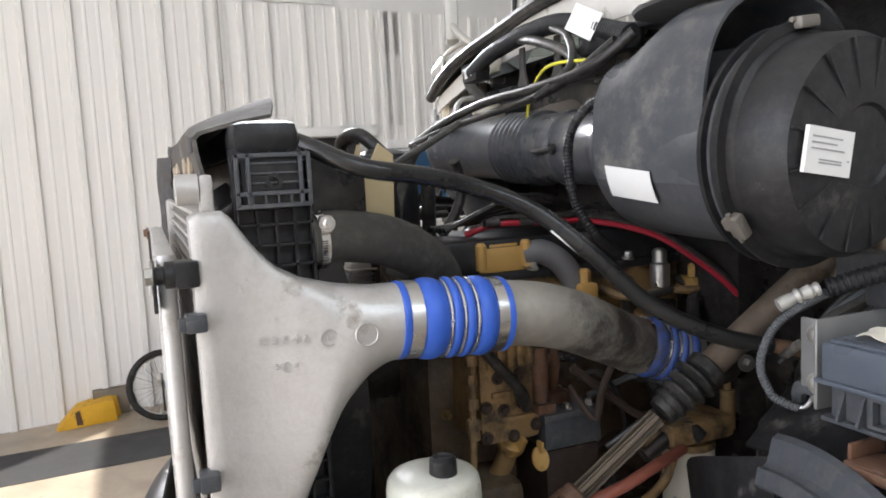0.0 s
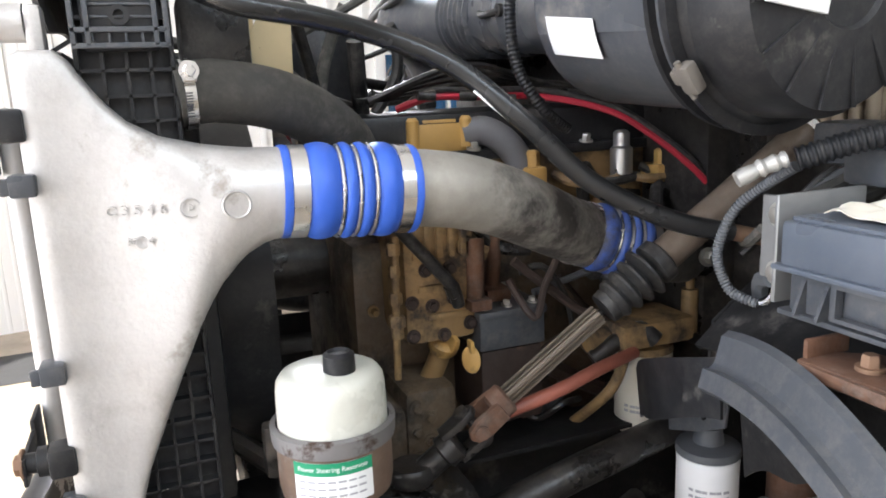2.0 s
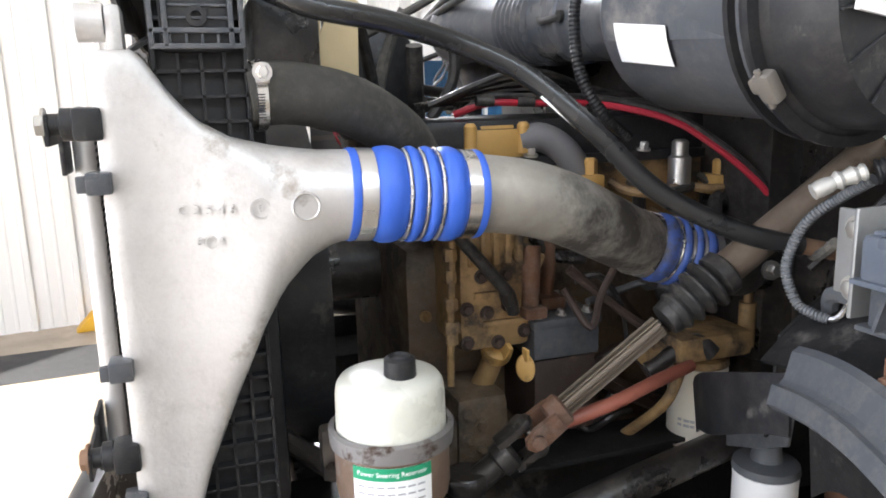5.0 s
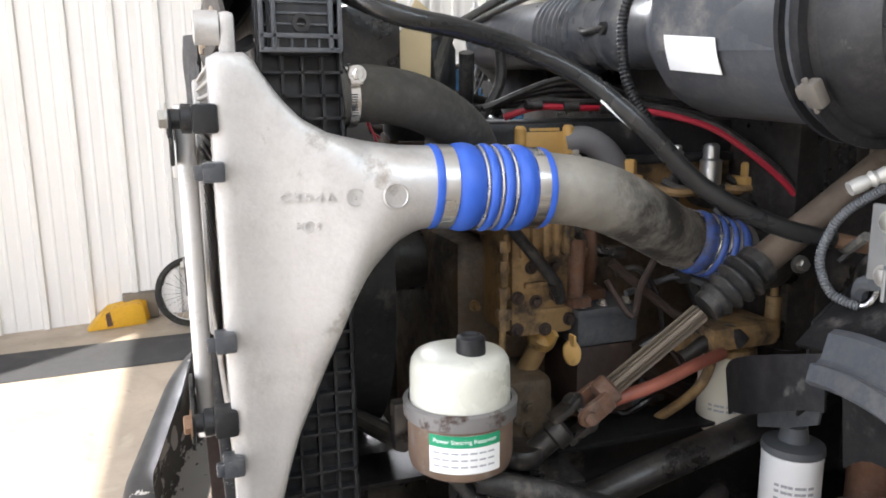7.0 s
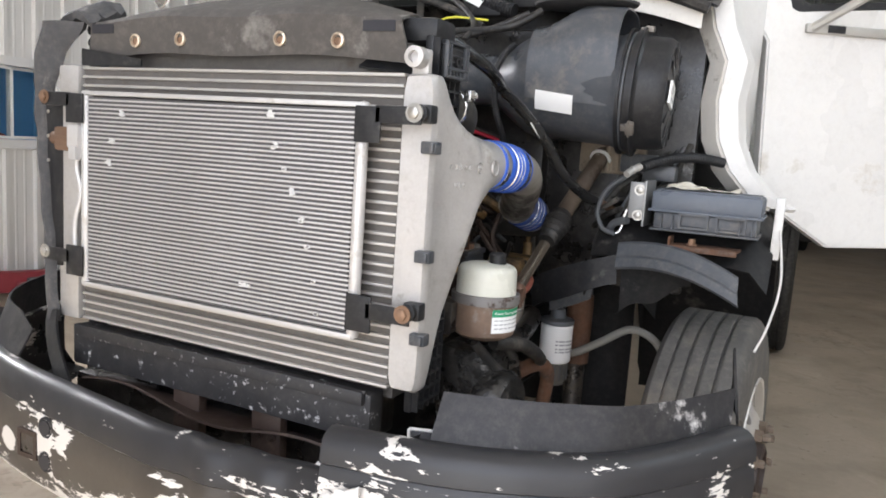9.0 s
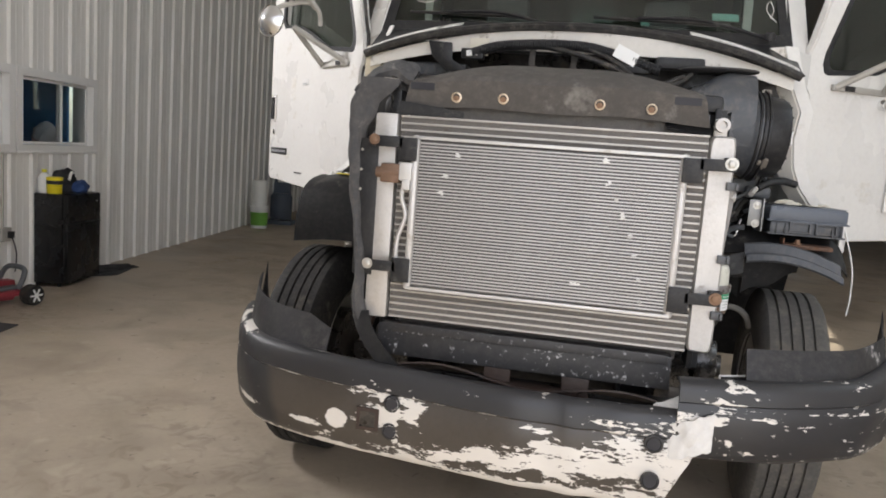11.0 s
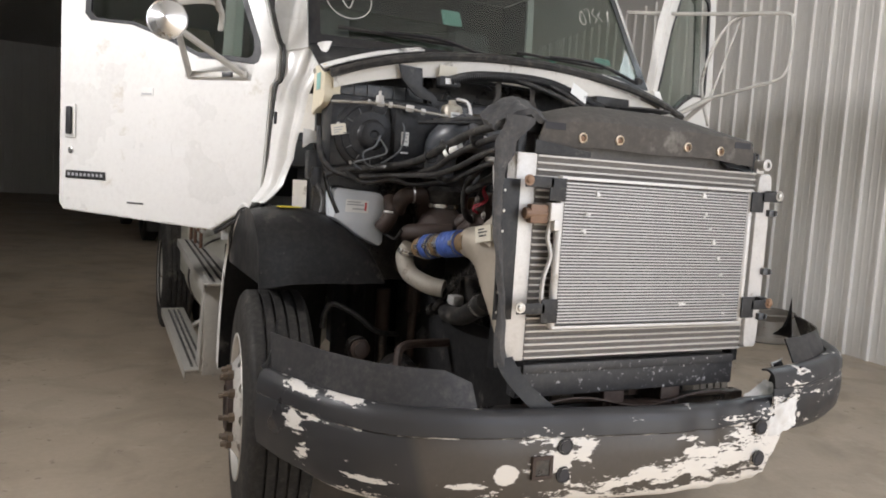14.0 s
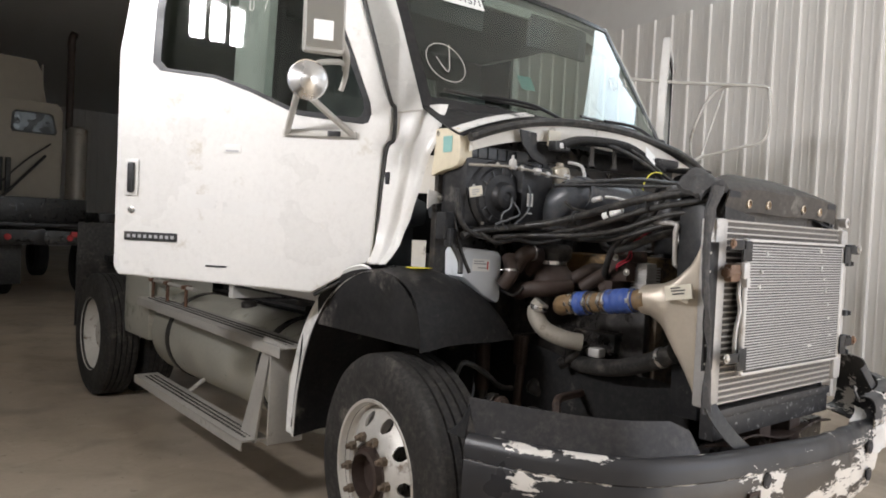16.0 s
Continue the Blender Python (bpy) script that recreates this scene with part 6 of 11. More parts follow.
lathe(bm, [(0.008, 0), (0.007, 0.002), (0.0, 0.001)], on_tank(0.127, 1.401, tank_face(0.127, 1.401)), 20, closed=False)
cast_text("foundry_mark", "B", 0.012, 0.185, 1.440)
part("casting_boss", bm, ALUMINIUM, tank_r)
bm = B()
LB = Matrix(((0, 0, -1, -0.6165), (-0.985, 0.17, 0, 0.125), (0.17, 0.985, 0, 1.355), (0, 0, 0, 1)))
box(bm, (-0.055, -0.027, -0.004), (0.055, 0.027, 0.004), 0, LB)
lab = part("paper_label", bm, BEIGE_PAPER, tank_l)
bm = B()
bars(bm, [(-0.03, 0.006, 0.06), (-0.025, -0.006, 0.05), (-0.03, 0.016, 0.04)], LB @ Matrix.Translation((0, 0, 0.0045)), 0.005)
part("label_print", bm, INK, lab)

# clips and bracket bolts on the driver's tank
for z, big in ((1.545, 1), (1.478, 0), (1.252, 0), (1.135, 1), (1.075, 0)):
    bm = B()
    if big:
        box(bm, (0.535, -0.012, z - 0.019), (0.575, 0.020, z + 0.019), 0.006)
        lathe(bm, [(0.019, 0), (0.019, 0.012), (0.013, 0.014), (0.013, 0.028)], toward((0.552, -0.012, z), (0.552, -0.5, z)), 18)
    else:
        box(bm, (0.550, -0.004, z - 0.013), (0.586, 0.024, z + 0.013), 0.004)
        box(bm, (0.575, -0.014, z - 0.010), (0.584, 0.0, z + 0.010), 0.003)
    part("mount_clip", bm, GREY_PLASTIC if not big else BLACK_PLASTIC, tank_r)
    if big:
        bm = B()
        bolt(bm, (0.552, -0.04, z), (0, -1, 0), 0.013, 0.010, 1.5)
        part("mount_bolt", bm, BOLT if z > 1.3 else COPPER, tank_r)
bm = B()
lathe(bm, [(0.022, 0), (0.022, 0.03), (0.012, 0.032), (0.012, 0.02), (0.0, 0.02)], toward((0.520, 0.03, 1.66), (0.520, -0.5, 1.66)), 20, closed=False)
box(bm, (0.50, 0.03, 1.62), (0.54, 0.05, 1.68), 0.008)
part("top_mount", bm, ALUMINIUM, tank_r)

# condenser in front
bm = B()
box(bm, (-0.405, -0.028, 1.072), (0.405, -0.012, 1.548))
cond = part("condenser", bm, COND_FIN, truck, "silver air conditioning condenser in front of the cooler")
row = None
N_C = 45
for k in range(N_C):
    z = 1.079 + k * (1.541 - 1.079) / (N_C - 1)
    if row is None:
        bm = B()
        box(bm, (-0.41, -0.010, -0.0022), (0.41, 0.010, 0.0022), 0.0015)
        ob = part("condenser_tube", bm, TUBE_ALU, cond)
        row = ob.data
    else:
        ob = new("condenser_tube", row)
        ob.parent = cond
    ob.location = (0, -0.0205, z)
for z in (1.057, 1.552):
    bm = B()
    box(bm, (-0.425, -0.034, z), (0.425, -0.006, z + 0.011), 0.003)
    part("condenser_rail", bm, BRIGHT_ALU, cond)
for x in (-0.42, 0.42):
    bm = B()
    lathe(bm, [(0.0, -0.004), (0.012, 0.0), (0.0135, 0.004), (0.0135, 0.498), (0.012, 0.502), (0.0, 0.506)], Matrix.Translation((x, -0.020, 1.060)), 20, closed=False)
    part("condenser_header", bm, BRIGHT_ALU, cond)
FIN_METAL = material("bare_fin_metal", (0.70, 0.70, 0.69), 0.55, metal=0.3, vary=0.05, bump=0.02)
# damaged fin patches
for x, z, w, h in ((0.185, 1.528, 0.034, 0.022), (0.20, 1.458, 0.024, 0.02), (0.228, 1.41, 0.018, 0.018), (0.253, 1.362, 0.016, 0.022), (0.28, 1.30, 0.016, 0.018), (0.30, 1.245, 0.018, 0.022), (-0.282, 1.508, 0.028, 0.026), (-0.315, 1.44, 0.026, 0.026), (-0.325, 1.385, 0.024, 0.026), (0.127, 1.135, 0.055, 0.014), (0.32, 1.17, 0.012, 0.01), (0.33, 1.10, 0.01, 0.012)):
    bm = B()
    for j in range(9):
        a, b = (noise.noise((x * 31 + j, z * 17, 0)), noise.noise((x * 13, z * 29 + j, 5)))
        box(bm, (x + a * w * 0.55 - 0.004, -0.0345, z + b * h * 0.6 - 0.0022), (x + a * w * 0.55 + 0.005, -0.0295, z + b * h * 0.6 + 0.0022), 0.001)
    part("bent_fins", bm, FIN_METAL, cond)
# brackets
for s in (-1, 1):
    for z in (1.535, 1.125):
        bm = B()
        a, b = sorted((s * 0.412, s * 0.475))
        box(bm, (a, -0.042, z - 0.055 if z > 1.3 else z - 0.045), (b, -0.036, z + 0.020 if z > 1.3 else z + 0.035), 0.004)
        a, b = sorted((s * 0.46, s * 0.568))
        box(bm, (a, -0.042, z - 0.014), (b, -0.036, z + 0.022), 0.004)
        br = part("condenser_bracket", bm, BLACK_PLASTIC, cond)
        if s < 0:
            bm = B()
            bolt(bm, (-0.556, -0.042, z + 0.008), (0, -1, 0), 0.012)
            part("bracket_bolt", bm, COPPER if z > 1.3 else BOLT, br)
# refrigerant fittings and line on the passenger side
bm = B()
box(bm, (-0.468, -0.045, 1.415), (-0.425, -0.008, 1.475), 0.006)
box(bm, (-0.455, -0.05, 1.385), (-0.428, -0.015, 1.42), 0.004)
tube(bm, [(-0.452, -0.02, 1.415), (-0.458, -0.02, 1.36), (-0.442, -0.02, 1.30), (-0.462, -0.02, 1.23), (-0.466, -0.02, 1.17), (-0.458, -0.02, 1.135), (-0.43, -0.02, 1.128)], 0.0075, 10)
line = part("refrigerant_line", bm, BRIGHT_ALU, cond)
bm = B()
box(bm, (-0.535, -0.032, 1.405), (-0.468, 0.0, 1.468), 0.008)
rod(bm, (-0.55, -0.016, 1.437), (-0.47, -0.016, 1.437), 0.018)
part("fitting_block", bm, material("tarnished_brass", (0.17, 0.105, 0.07), 0.5, metal=0.4, vary=0.3, bump=0.03), line)

# side plate, foam seals, shrouds
bm = B()
box(bm, (-0.625, 0.01, 1.085), (-0.555, 0.016, 1.545), 0.003)
plate = part("side_plate", bm, BLACK_PLASTIC, truck, "black side plate with rivets beside the cooler")
for k in range(7):
    bm = B()
    lathe(bm, [(0.005, 0), (0.004, 0.003), (0.0, 0.0035)], toward((-0.612, 0.010, 1.11 + 0.066 * k), (-0.612, -1, 1.11 + 0.066 * k)), 10, closed=False)
    part("rivet", bm, BOLT, plate)
bm = B()


SEAL_EDGES = [(1.745, -0.625, -0.50), (1.65, -0.660, -0.570), (1.55, -0.661, -0.612), (1.38, -0.650, -0.610), (1.26, -0.630, -0.600), (1.13, -0.614, -0.582), (1.01, -0.618, -0.575), (0.93, -0.610, -0.555)]


def seal_l(u, v):
    z = 1.745 - 0.815 * u
    a, b = along(z, [(e[0], e[1]) for e in SEAL_EDGES]), along(z, [(e[0], e[2]) for e in SEAL_EDGES])
    fray = 0.006 * noise.noise((u * 14, 0, 0))
    return Vector((a + (b - a) * v + fray, 0.004 - 0.016 * math.sin(v * math.pi) + 0.03 * v * (1 - u) + 0.012 * noise.noise((u * 9, v * 3, 1)), z))


sheet(bm, seal_l, 40, 8, 0.016)
seal = part("foam_seal", bm, SEAL, truck, "grey foam seal hanging at the radiator side")
bm = B()
sheet(bm, lambda u, v: Vector((-0.607 + 0.15 * u ** 1.6 + (0.055 + 0.02 * u) * v, 0.0 - 0.075 * u - 0.012 * v, 0.955 - 0.185 * u + 0.012 * v)), 14, 6, 0.006)
part("lower_flap", bm, BLACK_PLASTIC, seal, "black rubber flap curling towards the bumper")
bm = B()
sheet(bm, lambda u, v: Vector((-0.66 + 0.20 * u, 0.03 + 0.10 * v, 1.70 + 0.07 * math.sin(u * 2.5) + 0.05 * v + 0.02 * noise.noise((u * 5, v * 5, 3)))), 12, 8, 0.02)
part("seal_top", bm, SEAL, seal)
bm = B()


def top_shroud(u, v):
    x = -0.49 + 0.98 * u
    arch = 0.045 * (1 - (2 * u - 1) ** 2)
    front = 1.655 + 0.25 * arch - 0.004 * math.cos(u * 12.5)
    y = 0.045 + 0.11 * max(0.0, (v - 0.45) / 0.55) ** 1.0 + 0.05 * (1 - (2 * u - 1) ** 2) * max(0.0, (v - 0.45) / 0.55)
    z = front + 0.085 * min(1, v / 0.45) + (arch + 0.035) * max(0.0, (v - 0.4) / 0.6) ** 0.8
    return Vector((x * (1 - 0.10 * v), y - 0.015 * math.sin(v * 3), z))


sheet(bm, top_shroud, 40, 14, 0.006)
shroud = part("radiator_shroud", bm, SHROUD, truck, "grey plastic shroud over the radiator")
for x in (-0.311, -0.157, 0.150, 0.309):
    bm = B()
    z = 1.697 + 0.004 * (abs(x) < 0.2)
    lathe(bm, [(0.017, 0.0), (0.017, 0.006), (0.0125, 0.008), (0.0115, 0.002)], toward((x, 0.038, z), (x, -1, z)), 24, closed=False)
    g = part("grommet_ring", bm, material("pale_brass_ring", (0.62, 0.52, 0.40), 0.4, metal=0.6, vary=0.1, bump=0.0) if x < -0.3 else bpy.data.materials["pale_brass_ring"], shroud)
    bm = B()
    lathe(bm, [(0.0118, 0), (0.0, 0.003)], toward((x, 0.0375, z), (x, -1, z)), 16)
    part("grommet_bolt", bm, COPPER, g)
for x in (-0.425, 0.415):
    bm = B()
    box(bm, (x - 0.04, 0.030, 1.715), (x + 0.04, 0.0315, 1.738), 0.0)
    part("shroud_slot", bm, INK, shroud)
bm = B()
sheet(bm, lambda u, v: Vector((0.36 + 0.16 * u, 0.045 + 0.06 * v, 1.645 + 0.035 * v - 0.02 * u)), 8, 6, 0.005)
part("shroud_under_flap", bm, BLACK_PLASTIC, shroud)
bm = B()
sheet(bm, lambda u, v: Vector((-0.50 + 0.22 * u, 0.030, 1.632 + 0.045 * v * (1 - 0.6 * u))), 8, 4, 0.004)
part("shroud_under_flap", bm, BLACK_PLASTIC, shroud)
# lower beam and rusty cross strips
bm = B()
box(bm, (-0.52, 0.015, 0.815), (0.455, 0.07, 0.925), 0.006)
box(bm, (-0.50, 0.00, 0.90), (0.44, 0.02, 0.932), 0.004)
beam = part("lower_beam", bm, material("speckled_black_beam", (0.022, 0.022, 0.024), 0.5, vary=0.2, bump=0.03, dirt=(0.5, 0.5, 0.5), dirt_amount=0.06, dirt_scale=45, dust=0.05), truck, "black lower radiator beam")
bm = B()
sheet(bm, lambda u, v: Vector((-0.44 + 0.86 * u, -0.02 + 0.11 * v, 0.80 - 0.03 * v + 0.02 * math.sin(u * 9) * (1 - v) - 0.02 * u)), 26, 4, 0.006)
part("bent_valance", bm, BROWN_METAL, beam)
for x in (-0.10, 0.16):
    bm = B()
    box(bm, (x - 0.045, 0.02, 0.62), (x + 0.045, 0.05, 0.815), 0.006)
    box(bm, (x - 0.045, 0.045, 0.50), (x - 0.037, 0.20, 0.80), 0.003)
    for dx in (-0.02, 0.02):
        bolt(bm, (x + dx, 0.02, 0.76), (0, -1, 0), 0.009)
    part("beam_bracket", bm, BROWN_METAL, beam)
bm = B()
box(bm, (-0.62, 0.10, 0.66), (0.62, 0.16, 0.75), 0.01)
part("front_crossmember", bm, GRIME, truck)


# ---- engine bay, driver's side ----


bm = B()
box(bm, (-0.24, 0.46, 0.72), (0.24, 1.15, 1.30), 0.03)
engine = part("engine", bm, ENGINE_DARK, truck, "grimy yellow diesel engine")
bm = B()
box(bm, (-0.20, 0.50, 1.305), (0.26, 1.15, 1.46), 0.025)
part("cylinder_head", bm, ENGINE, engine)
bm = B()
box(bm, (-0.16, 0.55, 0.50), (0.16, 1.10, 0.715), 0.04)
part("oil_sump", bm, GRIME, engine)
bm = B()
box(bm, (-0.02, 0.48, 1.445), (0.262, 1.40, 1.525), 0.018)
box(bm, (-0.03, 0.47, 1.435), (0.272, 1.41, 1.455), 0.006)
cover = part("valve_cover", bm, BLACK_PLASTIC, engine, "black valve cover")
for y in (0.52, 0.70, 0.94, 1.02, 1.2):
    bm = B()
    bolt(bm, (0.268, y, 1.455), (0.2, 0, 1), 0.009, 0.014)
    part("cover_bolt", bm, BOLT, engine)
for y, z0, z1, w in ((0.47, 0.86, 1.02, 0.045), (0.56, 0.90, 1.05, 0.05)):
    bm = B()
    box(bm, (0.22, y - w, z0), (0.37, y + w, z1), 0.02)
    for k in range(5):
        bolt(bm, (0.37, y - w * 0.6 + 0.5 * w * (k % 2), z0 + 0.03 + k * (z1 - z0 - 0.06) / 4), (1, 0, 0), 0.009)
    part("front_cover", bm, ENGINE_DARK, engine)
for k in range(5):
    bm = B()
    box(bm, (0.365, 0.535 + 0.022 * k, 1.285), (0.378, 0.547 + 0.022 * k, 1.345), 0.004)
    part("casting_rib", bm, ENGINE, engine)
bm = B()
box(bm, (0.20, 0.52, 1.13), (0.366, 0.655, 1.35), 0.02)
timing = part("timing_cover", bm, ENGINE, engine)
for y, z in ((0.533, 1.15), (0.533, 1.21), (0.56, 1.265), (0.605, 1.265), (0.64, 1.16), (0.59, 1.145), (0.57, 1.20), (0.61, 1.21)):
    bm = B()
    bolt(bm, (0.366, y, z), (1, 0, 0), 0.0085)
    part("cover_bolt", bm, BROWN_METAL, timing)
for y0, y1, z in ((0.545, 0.60, 1.232), (0.56, 0.645, 1.18)):
    bm = B()
    box(bm, (0.360, y0, z - 0.006), (0.373, y1, z + 0.006), 0.004)
    part("casting_rib", bm, ENGINE, timing)
bm = B()
lathe(bm, [(0.010, 0), (0.010, 0.006), (0.017, 0.008), (0.019, 0.004), (0.019, 0)], toward((0.366, 0.637, 1.298), (0.5, 0.637, 1.298)), 20, closed=False)
part("casting_port", bm, ENGINE, engine)
bm = B()
tube(bm, [(0.37, 0.508, 1.33), (0.372, 0.505, 1.27), (0.375, 0.50, 1.17), (0.37, 0.50, 1.08)], 0.0065, 8)
line = part("fuel_line", bm, ENGINE, engine)
for z, r in ((1.30, 0.012), (1.262, 0.010), (1.215, 0.012), (1.175, 0.015), (1.155, 0.011)):
    bm = B()
    lathe(bm, [(r, 0), (r, 0.016), (r * 0.8, 0.02)], Matrix.Translation((0.373, 0.503, z)), 6)
    part("line_nut", bm, ENGINE, line)
bm = B()
tube(bm, [(0.385, 0.50, 1.36), (0.385, 0.525, 1.328), (0.388, 0.565, 1.28), (0.39, 0.60, 1.235), (0.385, 0.612, 1.20)], 0.011, 10)
hs = part("oil_hose", bm, RUBBER, engine)
bm = B()
lathe(bm, [(0.014, 0), (0.014, 0.02), (0.011, 0.022), (0.011, 0.034)], toward((0.388, 0.598, 1.238), (0.383, 0.615, 1.19)), 8)
part("hose_end", bm, GRIME, hs)
bm = B()
tube(bm, [(0.365, 0.655, 1.31), (0.37, 0.652, 1.27), (0.368, 0.650, 1.20)], 0.016, 12)
box(bm, (0.345, 0.632, 1.185), (0.395, 0.672, 1.205), 0.004)
part("relief_valve", bm, RUST, engine)
bm = B()
box(bm, (0.10, 0.577, 1.452), (0.265, 0.695, 1.508), 0.012)
box(bm, (0.12, 0.60, 1.50), (0.262, 0.675, 1.514), 0.012)
yb = part("crankcase_breather", bm, YELLOW_PAINT, engine, "yellow painted breather box")
for y in (0.585, 0.688):
    bm = B()
    lathe(bm, [(0.012, 0), (0.012, 0.05), (0.007, 0.056)], Matrix.Translation((0.262, y, 1.462)), 12)
    part("breather_stud", bm, YELLOW_PAINT, yb)
bm = B()
tube(bm, [(0.25, 0.69, 1.483), (0.265, 0.725, 1.488), (0.28, 0.765, 1.460), (0.285, 0.80, 1.40), (0.28, 0.82, 1.33)], 0.027, 14)
part("breather_hose", bm, material("grey_rubber_elbow", (0.13, 0.13, 0.135), 0.55, vary=0.15, bump=0.02), engine)

# charge pipe with two blue hoses
def blue_hose(p, q, r, pattern, parent, label="bright blue silicone hose with steel bands"):
    """pattern: (kind, share) along the hose; b: bulge, w: wire, s: steel band, l: flat blue lip."""
    m, L = toward(p, q), (Vector(q) - Vector(p)).length
    total, at = sum(w for _, w in pattern), 0.0
    bm, bands = B(), []
    prof = []
    for kind, w in pattern:
        a, b = at / total * L, (at + w) / total * L
        if kind == "b":
            prof += [(r + 0.001 + 0.006 * math.sin(math.pi * k / 6) ** 0.6, a + (b - a) * k / 6) for k in range(7)]
        elif kind == "l":
            prof += [(r + 0.003, a), (r + 0.004, (a + b) / 2), (r + 0.003, b)]
        else:
            prof += [(r + 0.001, a), (r + 0.001, b)]
            bands.append((kind, a, b))
        at += w
    lathe(bm, [(r - 0.004, 0.0)] + prof + [(r - 0.004, L)], m, 40)
    hose = part("charge_hose", bm, BLUE, parent, label)
    for kind, a, b in bands:
        bm = B()
        if kind == "s":
            lathe(bm, [(r + 0.001, a), (r + 0.0035, a + 0.0005), (r + 0.0035, b - 0.0005), (r + 0.001, b)], m, 40, closed=False)
        else:
            c = (a + b) / 2
            lathe(bm, [(r + 0.003 + 0.0028 * math.cos(t), c + 0.0028 * math.sin(t)) for t in [k * math.pi / 4 for k in range(9)]], m, 40, closed=False)
        part("steel_band" if kind == "s" else "wire_ring", bm, STEEL, hose)
    return hose, m


PAT = [("l", 14), ("s", 30), ("b", 54), ("w", 6), ("b", 24), ("w", 6), ("b", 24), ("w", 6), ("b", 44), ("s", 26), ("l", 14)]
blue_hose((0.5675, 0.295, 1.4458), (0.570, 0.473, 1.4352), 0.0565, PAT, truck)
hoseB, _ = blue_hose((0.466, 0.806, 1.319), (0.482, 0.925, 1.283), 0.052, [("s", 22), ("b", 40), ("w", 5), ("b", 24), ("w", 5), ("b", 24), ("w", 5), ("b", 30), ("s", 18)], truck, "oil-dulled blue silicone hose with wire rings")
# the hoses' shade is put into this darker, dirt-spotted copy of BLUE
SHADED_BLUE = material("oily_blue_hose", (0.04, 0.085, 0.30), 0.5, vary=0.25, scale=14, bump=0.03, dirt=(0.05, 0.05, 0.06), dirt_amount=0.25, dirt_scale=9)
hoseB.data.materials[0] = SHADED_BLUE
bm = B()
tube(bm, [(0.570, 0.462, 1.436), (0.570, 0.488, 1.4345), (0.567, 0.55, 1.424), (0.551, 0.62, 1.401), (0.518, 0.70, 1.365), (0.486, 0.765, 1.335), (0.466, 0.815, 1.316)], 0.053, 30, 8)
pipe = part("charge_pipe", bm, DIRTY_PIPE, truck, "bent aluminium charge air pipe, oily and sooty")
bm = B()
tube(bm, [(0.481, 0.915, 1.286), (0.482, 0.955, 1.272), (0.44, 1.03, 1.25), (0.30, 1.08, 1.24), (0.15, 1.1, 1.25)], 0.05, 20)
part("intake_elbow", bm, DUSTY_RUBBER, truck)
for k, t in enumerate((0.0, 0.02)):
    bm = B()
    lathe(bm, [(0.0535, 0), (0.0555, 0.001), (0.0555, 0.004), (0.0535, 0.005)], toward((0.470 - t * 0.2, 0.788 + t, 1.325 - t * 0.35), (0.466, 0.90, 1.285)), 30, closed=False)
    part("pipe_bead", bm, DIRTY_PIPE, pipe)

# air cleaner with lid, ribbed duct and labels
AC0, AC1 = Vector((0.30, 0.855, 1.70)), Vector((0.88, 0.895, 1.672))
AM = toward(AC0, AC1)
bm = B()
lathe(bm, [(0.078, -0.02), (0.080, 0.06), (0.092, 0.085), (0.125, 0.13), (0.150, 0.17), (0.158, 0.20), (0.160, 0.43), (0.168, 0.445), (0.172, 0.452), (0.172, 0.47), (0.162, 0.475)], AM, 48)
# flat-sided intake that rises from the body to the hood
def hump(u, v):
    """The housing sweeps up from the round body into a flat-sided neck."""
    a = -0.35 + (math.pi + 0.7) * v
    w = 0.5 - 0.5 * math.cos(math.pi * min(1.0, u * 1.6))
    c, sn = math.cos(a), math.sin(a)
    r = 0.1615
    rz = r + (0.235 - r) * w * max(0.0, sn) ** 0.5
    ry = r * (abs(c) ** 0.7 if abs(c) > 0 else 0) * (1 if c > 0 else -1)
    return Vector((0.50 + 0.25 * u, 0.866 + 0.024 * u - ry, 1.696 - 0.016 * u + rz * (sn if sn < 0 else sn ** 0.6)))


sheet(bm, hump, 16, 30, 0.006)
cleaner = part("air_cleaner", bm, GREY_PLASTIC, truck, "large dusty black plastic air cleaner housing")
bm = B()
lathe(bm, [(0.172, 0.470), (0.177, 0.474), (0.178, 0.492), (0.170, 0.497), (0.163, 0.505), (0.160, 0.565), (0.150, 0.582), (0.060, 0.590), (0.055, 0.585), (0.0, 0.585)], AM, 48, closed=False)
for z, r in ((0.452, 0.182), (0.486, 0.186)):
    lathe(bm, [(r - 0.014, z), (r, z + 0.002), (r, z + 0.010), (r - 0.014, z + 0.012)], AM, 48, closed=False)
lid = part("cleaner_lid", bm, BLACK_PLASTIC, cleaner, "round black lid with moulded rays")
for k in range(16):
    bm = B()
    a = 2 * math.pi * k / 16 + 0.2
    box(bm, (0.062, -0.0016, 0.584), (0.150, 0.0016, 0.5885), 0.001, AM @ Matrix.Rotation(a, 4, "Z"))
    part("lid_ray", bm, BLACK_PLASTIC, lid)
LW0 = AM.inverted().to_3x3() @ Vector((0.0, -0.80, -0.60))
for a in [math.atan2(LW0.y, LW0.x) + k * 2 * math.pi / 3 for k in range(3)]:
    bm = B()
    mm = AM @ Matrix.Rotation(a, 4, "Z")
    box(bm, (0.172, -0.020, 0.488), (0.190, 0.020, 0.512), 0.005, mm)
    box(bm, (0.168, -0.010, 0.474), (0.186, 0.010, 0.492), 0.004, mm)
    rod(bm, mm @ Vector((0.186, -0.026, 0.498)), mm @ Vector((0.186, 0.026, 0.498)), 0.004)
    part("lid_latch", bm, RIM_GREY, lid)
bm = B()
LN = (AC1 - AC0).normalized()
